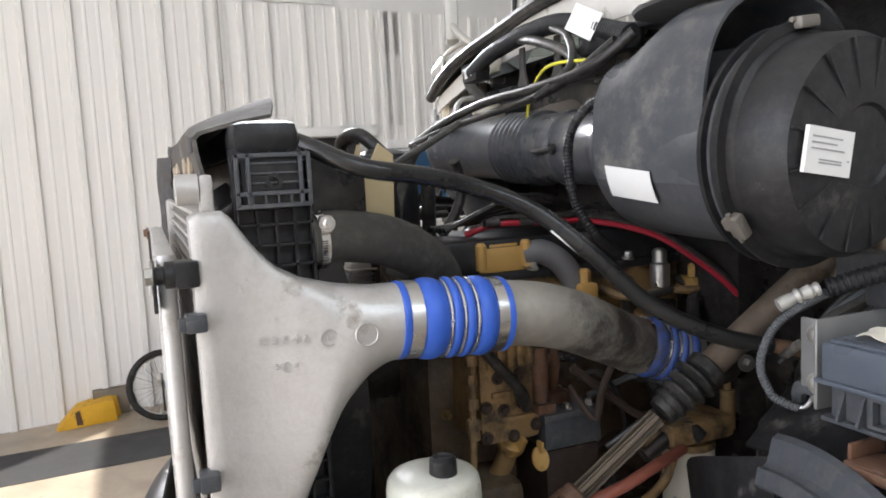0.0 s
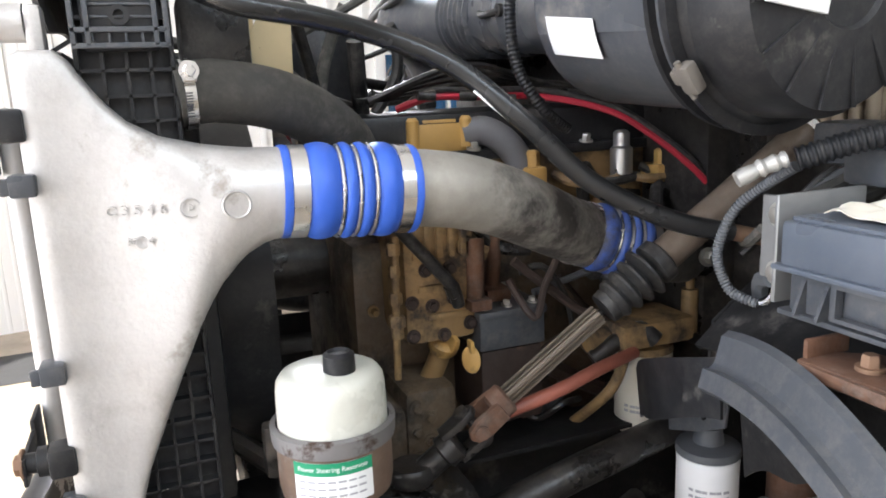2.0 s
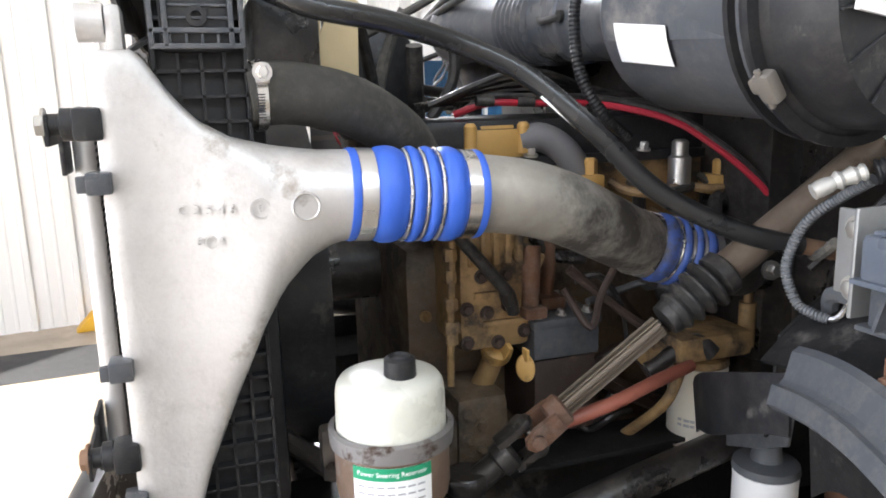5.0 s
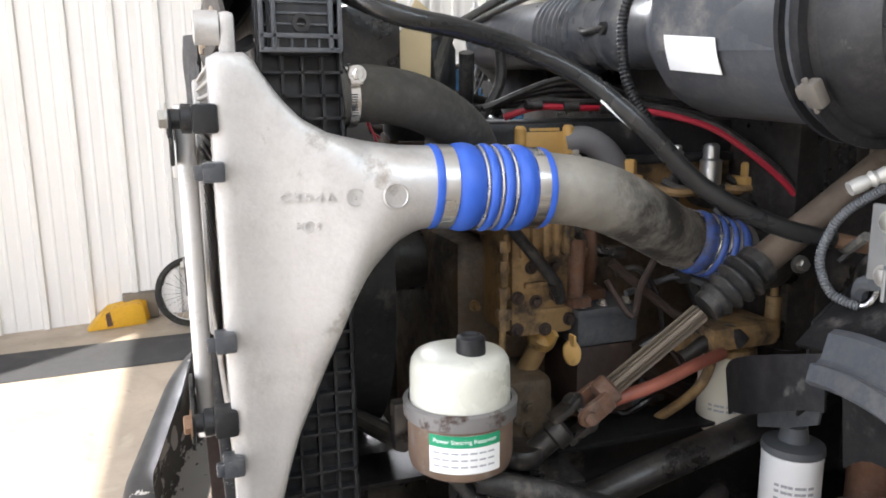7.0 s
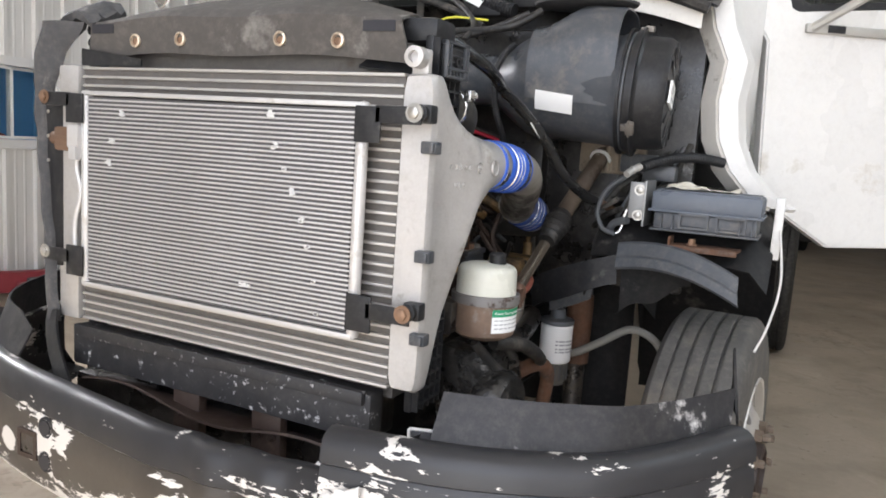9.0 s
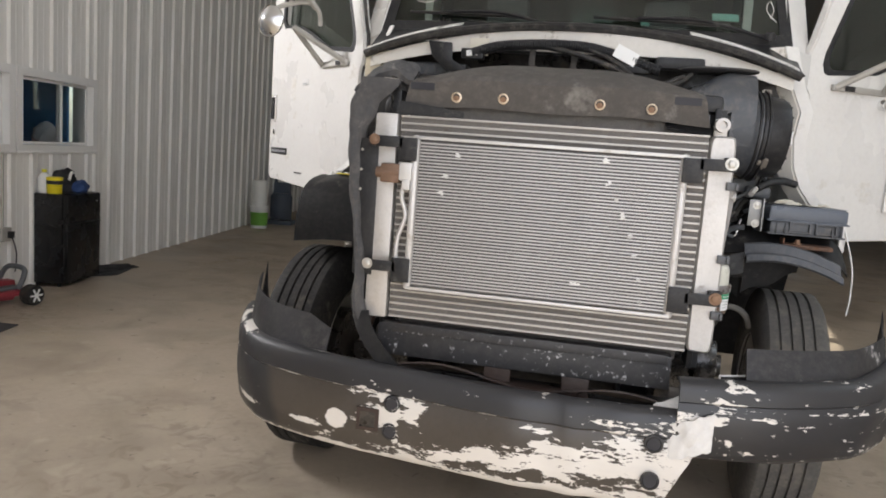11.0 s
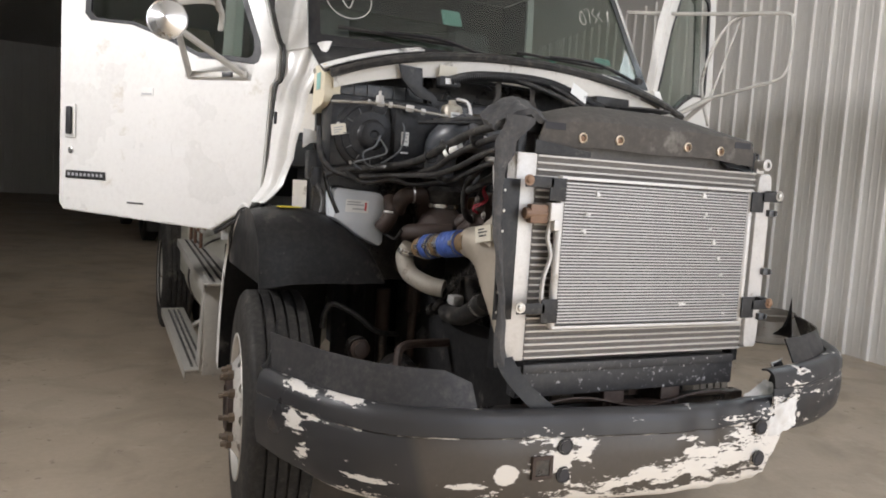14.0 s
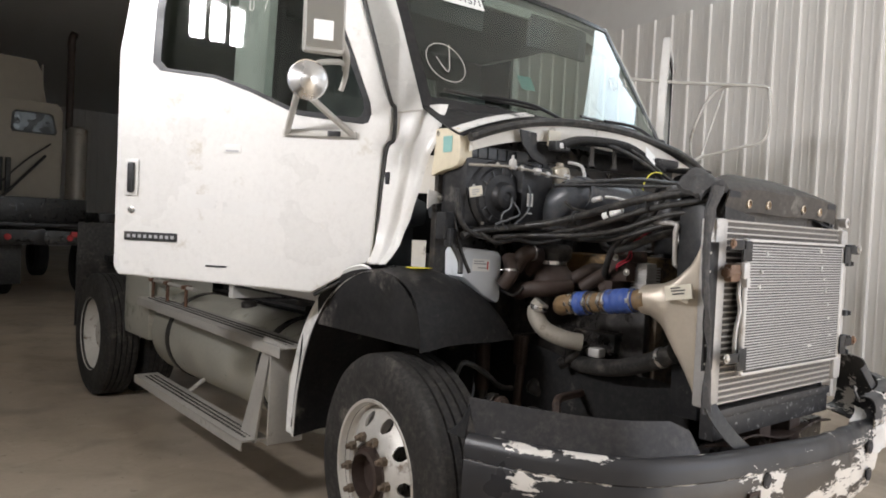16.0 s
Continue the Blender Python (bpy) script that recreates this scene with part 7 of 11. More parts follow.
LX = Vector((0, 0.14, 0.99)).cross(LN).normalized()
LL = Matrix.Translation((0.8957, 0.812, 1.666)) @ Matrix((LX, LN.cross(LX), LN)).transposed().to_4x4()
box(bm, (-0.046, -0.031, -0.003), (0.046, 0.031, 0.003), 0, LL)
lab = part("lid_label", bm, PAPER, lid)
bm = B()
bars(bm, [(-0.038, 0.018, 0.06), (-0.038, 0.010, 0.05), (-0.038, 0.002, 0.066), (-0.02, -0.012, 0.045), (-0.02, -0.016, 0.045), (0.036, -0.01, 0.004)], LL @ Matrix.Translation((0, 0, 0.0035)), 0.0018)
part("label_print", bm, GREY_INK, lab)
bm = B()
LC = AM.inverted() @ Vector((0.585, 0.731, 1.634))
LA = math.atan2(LC.y, LC.x)
sheet(bm, lambda u, v: AM @ Vector((0.1665 * math.cos(LA + 0.34 * (v - 0.5) + 0.05 * (u - 0.5)), 0.1665 * math.sin(LA + 0.34 * (v - 0.5) + 0.05 * (u - 0.5)), LC.z + 0.11 * (u - 0.5))), 6, 8, 0.0012)
part("body_label", bm, PAPER, cleaner, "blank white sticker")
bm = B()
lathe(bm, [(0.0, 0.0), (0.09, 0.0), (0.115, 0.004), (0.118, 0.010), (0.0, 0.016)], Matrix.Translation((0.61, 0.875, 1.921)) @ Matrix.Diagonal((1.35, 0.95, 1, 1)), 36, closed=False)
part("intake_seal", bm, SEAL, cleaner, "oval grey seal on the intake")
bm = B()
prof = [(0.079, -0.70), (0.084, -0.69), (0.084, -0.67), (0.079, -0.66), (0.079, -0.345)]
for k in range(7):
    a = -0.335 + k * 0.021
    prof += [(0.079, a), (0.088, a + 0.005), (0.088, a + 0.010), (0.079, a + 0.015)]
prof += [(0.079, -0.10), (0.084, -0.095), (0.084, -0.085), (0.079, -0.08), (0.079, 0.0)]
lathe(bm, prof, AM, 36)
tube(bm, [AM @ Vector((0, 0, -0.62)), AM @ Vector((0, 0, -0.66)), (-0.41, 0.83, 1.72), (-0.44, 0.89, 1.67), (-0.44, 0.94, 1.56)], 0.078, 20)
duct = part("intake_duct", bm, GREY_PLASTIC, cleaner, "ribbed black intake duct")
bm = B()
rod(bm, (0.246, 0.81, 1.705), (0.246, 0.765, 1.703), 0.012)
tube(bm, [(0.246, 0.77, 1.703), (0.215, 0.762, 1.700), (0.175, 0.765, 1.702), (0.125, 0.785, 1.72)], 0.007, 8)
sensor = part("duct_sensor", bm, RUBBER, cleaner)
bm = B()
tube(bm, [(0.125, 0.785, 1.72), (0.098, 0.795, 1.769), (0.095, 0.80, 1.806), (0.136, 0.80, 1.86), (0.204, 0.80, 1.885), (0.32, 0.82, 1.878)], 0.0035, 6)
part("yellow_wire", bm, YELLOW_WIRE, sensor, "bright yellow wire")
bm = B()
corrugated(bm, [(0.42, 0.80, 1.80), (0.415, 0.735, 1.76), (0.40, 0.715, 1.70), (0.41, 0.72, 1.60), (0.42, 0.76, 1.53), (0.40, 0.82, 1.49)], 0.0085, 0.0015, 0.007)
part("ribbed_conduit", bm, BLACK_PLASTIC, cleaner)

# the thick black hose that arches over the bay
bm = B()
tube(bm, [(0.44, 0.12, 1.735), (0.50, 0.17, 1.725), (0.555, 0.26, 1.68), (0.55, 0.36, 1.662), (0.535, 0.46, 1.637), (0.555, 0.55, 1.595), (0.60, 0.63, 1.52), (0.63, 0.72, 1.43), (0.665, 0.83, 1.37), (0.69, 0.92, 1.345)], 0.0148, 14)
arch = part("coolant_hose", bm, material("glossy_black_hose", (0.015, 0.015, 0.015), 0.28, vary=0.2, bump=0.01), truck, "glossy black coolant hose arching over the engine")
bm = B()
tube(bm, [(0.688, 0.915, 1.347), (0.70, 0.965, 1.335), (0.71, 1.03, 1.32)], 0.0125, 10)
part("copper_end", bm, COPPER, arch)
bm = B()
tube(bm, [(0.577, 0.568, 1.562), (0.590, 0.602, 1.530), (0.604, 0.638, 1.496)], 0.0021, 6)
part("painted_stripe", bm, PAPER, arch)
for pts, r, mat in (
    ([(0.15, 0.60, 1.77), (0.15, 0.535, 1.732), (0.15, 0.437, 1.682), (0.15, 0.373, 1.653), (0.15, 0.30, 1.632), (0.17, 0.24, 1.62)], 0.008, DUSTY_RUBBER),
    ([(0.13, 0.51, 1.725), (0.12, 0.493, 1.69), (0.12, 0.471, 1.634), (0.12, 0.46, 1.593), (0.12, 0.455, 1.54), (0.10, 0.47, 1.50)], 0.0115, DUSTY_RUBBER),
    ([(0.11, 0.60, 1.69), (0.10, 0.614, 1.665), (0.10, 0.616, 1.611), (0.10, 0.598, 1.568), (0.10, 0.565, 1.525)], 0.0115, RUBBER),
    ([(0.30, 0.38, 1.70), (0.22, 0.42, 1.60), (0.20, 0.44, 1.50)], 0.011, RUBBER),
    ([(0.15, 0.52, 1.66), (0.12, 0.53, 1.58), (0.06, 0.55, 1.50)], 0.016, RUBBER),
    ([(0.42, 0.30, 1.64), (0.20, 0.42, 1.57), (0.02, 0.55, 1.53), (-0.15, 0.6, 1.50)], 0.012, RUBBER),
    ([(0.40, 0.28, 1.61), (0.18, 0.42, 1.54), (-0.02, 0.55, 1.50), (-0.2, 0.6, 1.46)], 0.010, GRIME),
    ([(0.38, 0.26, 1.66), (0.10, 0.42, 1.58), (-0.15, 0.55, 1.56)], 0.008, RUBBER),
):
    bm = B()
    tube(bm, pts, r, 9)
    part("rubber_hose", bm, mat, truck)
# red cables in black loom over the valve cover
for dy, r in ((0.0, 0.0068), (0.011, 0.0062)):
    bm = B()
    tube(bm, [(0.22, 0.57 + dy, 1.533), (0.24, 0.63, 1.552 + dy), (0.245, 0.72, 1.550 + dy), (0.25, 0.85, 1.545 + dy), (0.33, 0.95, 1.515 + dy), (0.39, 1.01, 1.465 + dy), (0.43, 1.08, 1.395 + dy), (0.44, 1.12, 1.34)], r, 8)
    cable = part("battery_cable", bm, RED if dy == 0 else RUBBER, truck, "red battery cable in black tape" if dy == 0 else "")
    if dy == 0:
        for y, z in ((0.62, 1.567), (0.70, 1.563), (0.78, 1.555), (0.84, 1.549)):
            bm = B()
            rod(bm, (0.246, y - 0.016, z - 0.010), (0.25, y + 0.016, z - 0.012), 0.0092, seg=10)
            part("tape_wrap", bm, RUBBER, cable)
for k in range(5):
    bm = B()
    tube(bm, [(0.20 + 0.02 * k, 0.50, 1.55), (0.16 + 0.02 * k, 0.7, 1.56 + 0.012 * k), (0.18, 0.9, 1.57), (0.14 + 0.03 * k, 1.1, 1.54)], 0.006, 6)
    part("wire", bm, RUBBER, truck)
# injector lines and fittings below the cover
for k, y in enumerate((0.86, 0.90, 1.00, 1.06)):
    bm = B()
    tube(bm, [(0.28, y, 1.40), (0.31, y + 0.02, 1.385), (0.33, y + 0.06, 1.38), (0.31, y + 0.13, 1.385)], 0.009, 7)
    part("fuel_line", bm, DUSTY_RUBBER if k % 2 else ENGINE, engine)
for y, z in ((0.80, 1.40), (1.085, 1.385), (1.12, 1.37)):
    bm = B()
    box(bm, (0.27, y - 0.02, z - 0.02), (0.33, y + 0.02, z + 0.02), 0.006)
    lathe(bm, [(0.013, 0), (0.013, 0.03), (0.008, 0.035)], Matrix.Translation((0.31, y, z + 0.015)), 6)
    part("fuel_fitting", bm, YELLOW_PAINT, engine)
bm = B()
lathe(bm, [(0.022, 0), (0.022, 0.055), (0.016, 0.06), (0.016, 0.085), (0.010, 0.09)], Matrix.Translation((0.30, 1.0, 1.385)), 16)
part("temperature_sender", bm, STEEL, engine)
for k in range(6):
    bm = B()
    y = 0.60 + 0.09 * k
    tube(bm, [(0.26, y, 1.33), (0.31, y + 0.03, 1.30 - 0.02 * (k % 2)), (0.33, y + 0.09, 1.27)], 0.016 - 0.003 * (k % 2), 9)
    part("manifold_runner", bm, GRIME if k % 2 else ENGINE, engine)

# compressor with its dark top plate
bm = B()
box(bm, (0.26, 0.565, 0.98), (0.41, 0.765, 1.125), 0.012)
comp = part("air_compressor", bm, BROWN_METAL, engine, "brown air compressor with black head")
bm = B()
box(bm, (0.255, 0.56, 1.125), (0.415, 0.77, 1.185), 0.008)
box(bm, (0.25, 0.555, 1.183), (0.42, 0.775, 1.20), 0.006)
part("compressor_head", bm, GREY_PLASTIC, comp)
bm = B()
box(bm, (0.30, 0.62, 1.20), (0.37, 0.70, 1.225), 0.008)
tube(bm, [(0.33, 0.66, 1.22), (0.345, 0.66, 1.28), (0.33, 0.67, 1.33)], 0.02, 10)
part("compressor_port", bm, RUST, comp)
bm = B()
lathe(bm, [(0.0, 0.0), (0.020, 0.002), (0.024, 0.008), (0.022, 0.014), (0.008, 0.018), (0.0, 0.018)], toward((0.455, 0.50, 1.135), (0.62, 0.42, 1.17)), 20, closed=False)
box(bm, (0.455, 0.490, 1.150), (0.475, 0.500, 1.172), 0.003)
part("filler_cap", bm, YELLOW_PAINT, comp, "worn yellow filler cap")
for dx, dy in ((0.275, 0.585), (0.275, 0.66), (0.275, 0.745), (0.395, 0.585), (0.395, 0.66), (0.395, 0.745)):
    bm = B()
    bolt(bm, (dx, dy, 1.20), (0, 0, 1), 0.0095)
    part("head_bolt", bm, BOLT, comp)
bm = B()
tube(bm, [(0.40, 0.70, 1.26), (0.42, 0.76, 1.27), (0.43, 0.82, 1.22), (0.42, 0.86, 1.14)], 0.007, 7)
part("air_line", bm, RUBBER, comp)

fit_comp = Matrix.Translation((0.215, 0.650, 1.178)) @ Matrix.Diagonal((1.0, 0.62, 1.0, 1)) @ Matrix.Translation((-0.25, -0.555, -1.20))
for ob in [comp] + list(comp.children):
    ob.data.transform(fit_comp)

# oil filler tube with yellow winged cap
bm = B()
tube(bm, [(0.27, 0.56, 0.98), (0.305, 0.585, 1.05), (0.325, 0.60, 1.105)], 0.020, 14)
filler = part("oil_filler_tube", bm, ENGINE, engine)
bm = B()
mm = toward((0.325, 0.60, 1.105), (0.365, 0.61, 1.17))
lathe(bm, [(0.026, 0), (0.028, 0.006), (0.028, 0.02), (0.018, 0.026), (0.0, 0.026)], mm, 20, closed=False)
box(bm, (-0.005, -0.03, 0.02), (0.005, 0.03, 0.05), 0.003, mm)
part("oil_cap", bm, YELLOW_PAINT, filler, "yellow winged oil filler cap")

# steering shaft with boot, splines and joint
bm = B()
rod(bm, (0.640, 1.145, 1.500), (0.592, 0.865, 1.288), 0.0265, seg=22)
shaft = part("steering_shaft", bm, SHAFT, truck, "rusty brown steering shaft with rubber boot")
bm = B()
mm = toward((0.594, 0.875, 1.296), (0.582, 0.765, 1.215))
prof = [(0.030, 0.0), (0.036, 0.004), (0.036, 0.022), (0.030, 0.026)]
for k in range(4):
    a = 0.028 + k * 0.021
    prof += [(0.026, a), (0.042 - 0.003 * k, a + 0.008), (0.042 - 0.003 * k, a + 0.012), (0.026, a + 0.020)]
prof += [(0.028, 0.112), (0.026, 0.125)]
lathe(bm, prof, mm, 26)
part("shaft_boot", bm, RUBBER, shaft)
bm = B()
a, b = Vector((0.582, 0.765, 1.215)), Vector((0.562, 0.595, 1.088))
mm = toward(a, b)
L = (b - a).length
prism(bm, [((0.0168 if k % 6 < 3 else 0.0128) * math.cos(2 * math.pi * k / 84), (0.0168 if k % 6 < 3 else 0.0128) * math.sin(2 * math.pi * k / 84)) for k in range(84)], L, mm)
part("splined_shaft", bm, material("bare_splined_steel", (0.14, 0.115, 0.088), 0.45, metal=0.7, vary=0.2, bump=0.02), shaft)
J0 = mm @ Vector((0, 0, L))
J1 = Vector((0.545, 0.46, 0.985))
jm = toward(J0, J1)
for nm, base, turn, flip in (("upper_yoke", jm @ Matrix.Translation((0, 0, -0.012)), 0, 1), ("lower_yoke", jm @ Matrix.Translation((0, 0, 0.098)), 90, -1)):
    bm = B()
    m2 = base @ Matrix.Rotation(radians(turn), 4, "Z") @ Matrix.Rotation(0 if flip > 0 else math.pi, 4, "X")
    lathe(bm, [(0.020, -0.012), (0.026, -0.008), (0.026, 0.014), (0.018, 0.02)], m2, 20)
    for sd in (-1, 1):
        prism(bm, [(-0.015, 0.006), (0.015, 0.006), (0.017, 0.045), (0.012, 0.066), (0, 0.072), (-0.012, 0.066), (-0.017, 0.045)], 0.012,
              m2 @ Matrix.Translation((sd * 0.024 - 0.006, 0, 0)) @ Matrix(((0, 0, 1, 0), (1, 0, 0, 0), (0, 1, 0, 0), (0, 0, 0, 1))), 0.002)
        lathe(bm, [(0.011, 0), (0.011, 0.008), (0.006, 0.009)], toward(m2 @ Vector((sd * 0.029, 0, 0.052)), m2 @ Vector((sd * 0.5, 0, 0.052))), 14)
    part(nm, bm, RUST if flip > 0 else GRIME, shaft)
bm = B()
rod(bm, jm @ Vector((-0.026, 0, 0.042)), jm @ Vector((0.026, 0, 0.042)), 0.008)
rod(bm, jm @ Vector((0, -0.026, 0.042)), jm @ Vector((0, 0.026, 0.042)), 0.008)
part("joint_cross", bm, STEEL, shaft)
bm = B()
rod(bm, jm @ Vector((0, 0, 0.09)), J1, 0.020)
lathe(bm, [(0.03, 0), (0.034, 0.006), (0.034, 0.024), (0.03, 0.03)], toward(J1 + Vector((0, 0, 0.03)), J1), 20)
part("input_shaft", bm, GRIME, shaft)
# ribbed plate where the shaft passes the firewall
bm = B()
box(bm, (0.56, 1.125, 1.43), (0.78, 1.16, 1.66), 0.01)
for k in range(4):
    rod(bm, (0.66 + 0.028 * k, 1.12, 1.44), (0.66 + 0.028 * k, 1.12, 1.65), 0.010)
fp = part("shaft_plate", bm, material("brown_stained_plate", (0.30, 0.245, 0.18), 0.6, vary=0.2, bump=0.03, dirt=(0.10, 0.07, 0.045), dirt_amount=0.2, dirt_scale=9), shaft)
bm = B()
lathe(bm, [(0.027, 0), (0.036, 0.0), (0.036, 0.008), (0.027, 0.008)], toward((0.636, 1.118, 1.480), (0.60, 0.90, 1.32)), 24, closed=False)
part("shaft_seal", bm, PAPER, fp)
bm = B()
bolt(bm, (0.545, 1.005, 1.270), (1, -0.2, 0.1), 0.011, 0.018)
part("bracket_bolt", bm, BOLT, shaft)
bm = B()
box(bm, (0.44, 0.36, 0.72), (0.60, 0.56, 0.97), 0.03)
lathe(bm, [(0.10, 0), (0.10, 0.05), (0.085, 0.07), (0.04, 0.075), (0.04, 0.09), (0, 0.09)], toward((0.58, 0.40, 0.82), (1, 0.36, 0.82)), 28)
tube(bm, [(0.59, 0.46, 0.97), (0.60, 0.5, 0.93), (0.58, 0.6, 0.84)], 0.02, 10)
gear = part("steering_gear", bm, material("wet_black_oil_film", (0.014, 0.0135, 0.013), 0.22, spec=0.6, dust=0.12, vary=0.4, scale=9, bump=0.12, dirt=(0.10, 0.09, 0.08), dirt_amount=0.15, dirt_scale=14), truck, "oily black steering gear box")
for k in range(6):
    a = k * math.pi / 3
    bm = B()
    bolt(bm, (0.635, 0.40 + 0.078 * math.cos(a), 0.82 + 0.078 * math.sin(a)), (1, 0, 0), 0.010)
    part("gear_bolt", bm, BOLT, gear)
for pts, r, mat in (([(0.60, 0.36, 1.0), (0.64, 0.46, 0.98), (0.64, 0.60, 0.92), (0.60, 0.75, 0.86), (0.5, 0.9, 0.82)], 0.019, RUBBER),
                    ([(0.56, 0.33, 1.0), (0.60, 0.40, 0.92), (0.60, 0.5, 0.88)], 0.013, RUBBER),
                    ([(0.52, 0.64, 0.80), (0.60, 0.70, 0.86), (0.62, 0.78, 0.82), (0.60, 0.82, 0.70)], 0.022, RUST),
                    ([(0.55, 0.60, 1.065), (0.56, 0.70, 1.09), (0.53, 0.80, 1.10), (0.46, 0.92, 1.085)], 0.0115, RED_HOSE),
                    ([(0.42, 0.86, 1.07), (0.44, 0.94, 1.12), (0.46, 0.97, 1.10)], 0.016, GRIME),
                    ([(0.36, 0.85, 0.92), (0.45, 0.88, 1.02), (0.43, 0.93, 1.09)], 0.010, ENGINE),
                    ([(0.46, 0.44, 0.78), (0.52, 0.70, 0.90), (0.50, 0.95, 0.94), (0.42, 1.1, 0.92)], 0.03, GRIME)):
    bm = B()
    tube(bm, pts, r, 10)
    part("hose" if mat is not RUST else "rusty_pipe", bm, mat, truck, "dull red rubber hose" if mat is RED_HOSE else "")

# power steering reservoir
RC = Vector((0.578, 0.340, 0))
bm = B()
lathe(bm, [(0.0, 1.118), (0.0755, 1.118), (0.0755, 1.13), (0.0745, 1.178), (0.0725, 1.190), (0.067, 1.198), (0.055, 1.202), (0.030, 1.205), (0.0, 1.206)], Matrix.Translation(RC), 44, closed=False)
res = part("power_steering_reservoir", bm, WHITE_PLASTIC, truck, "milky plastic power steering reservoir in a rusty band")
bm = B()
lathe(bm, [(0.021, 0), (0.022, 0.004), (0.021, 0.028), (0.015, 0.032), (0.012, 0.028), (0.0, 0.028)], Matrix.Translation((0.598, 0.350, 1.199)), 24, closed=False)
part("reservoir_cap", bm, BLACK_PLASTIC, res)
bm = B()
lathe(bm, [(0.076, 1.106), (0.085, 1.108), (0.086, 1.130), (0.078, 1.132)], Matrix.Translation(RC), 44, closed=False)
part("reservoir_flange", bm, material("chipped_grey_band", (0.21, 0.20, 0.195), 0.5, metal=0.3, vary=0.15, bump=0.03, dirt=(0.06, 0.035, 0.022), dirt_amount=0.3, dirt_scale=26), res)
bm = B()
lathe(bm, [(0.0, 1.018), (0.060, 1.020), (0.076, 1.031), (0.079, 1.046), (0.079, 1.108)], Matrix.Translation(RC), 44, closed=False)
part("reservoir_base", bm, material("rusty_base", (0.20, 0.135, 0.095), 0.6, metal=0.2, vary=0.35, scale=9, bump=0.05, dirt=(0.30, 0.28, 0.26), dirt_amount=0.2, dirt_scale=8), res)
bm = B()
lathe(bm, [(0.0797, 1.044), (0.0803, 1.044), (0.0803, 1.102), (0.0797, 1.102)], Matrix.Translation(RC), 120, closed=False)
keep = [f for f in bm.faces if not (-0.95 < math.atan2(f.calc_center_median().y - RC.y, f.calc_center_median().x - RC.x) < 0.42)]
bmesh.ops.delete(bm, geom=keep, context="FACES")
lab = part("reservoir_label", bm, PAPER, res, "white label with green heading")
bm = B()
lathe(bm, [(0.0804, 1.084), (0.0808, 1.084), (0.0808, 1.102), (0.0804, 1.102)], Matrix.Translation(RC), 120, closed=False)
keep = [f for f in bm.faces if not (-0.95 < math.atan2(f.calc_center_median().y - RC.y, f.calc_center_median().x - RC.x) < 0.42)]
bmesh.ops.delete(bm, geom=keep, context="FACES")
part("label_heading", bm, GREEN_INK, lab)


def bend_text(ob, r):
    """Bends flat lettering (local x along the arc) onto the reservoir."""
    for v in ob.data.vertices:
        a = -0.265 + v.co.x / r
        v.co = Vector((RC.x + (r + v.co.z) * math.cos(a), RC.y + (r + v.co.z) * math.sin(a), v.co.y))


ob = text_mesh("heading_words", "Power Steering Reservoir", 0.0092, Matrix.Translation((0, 1.093, 0)), PAPER, lab, 0.0002)
bend_text(ob, 0.0811)
bm = B()
for k in range(3):
    for w in range(7):
        x = -0.048 + w * 0.0136
        box(bm, (x, 1.074 - k * 0.010, 0), (x + 0.0105, 1.0765 - k * 0.010, 0.0003))
ob = part("small_print", bm, GREY_INK, lab)
bend_text(ob, 0.0806)
bm = B()
box(bm, (0.50, 0.25, 1.03), (0.53, 0.31, 1.11), 0.008)
tube(bm, [(0.52, 0.27, 1.04), (0.40, 0.22, 1.04), (0.30, 0.20, 1.02)], 0.016, 8)
part("reservoir_bracket", bm, GRIME, res)
bm = B()
prism(bm, [(0.462, 1.062), (0.478, 1.045), (0.51, 1.052), (0.53, 1.06), (0.53, 1.105), (0.50, 1.108), (0.468, 1.10)], 0.008, Matrix(((1, 0, 0, 0), (0, 0, 1, 0.305), (0, 1, 0, 0), (0, 0, 0, 1))), 0.002)
part("rusty_tab", bm, RUST, res, "rusty bracket tab")

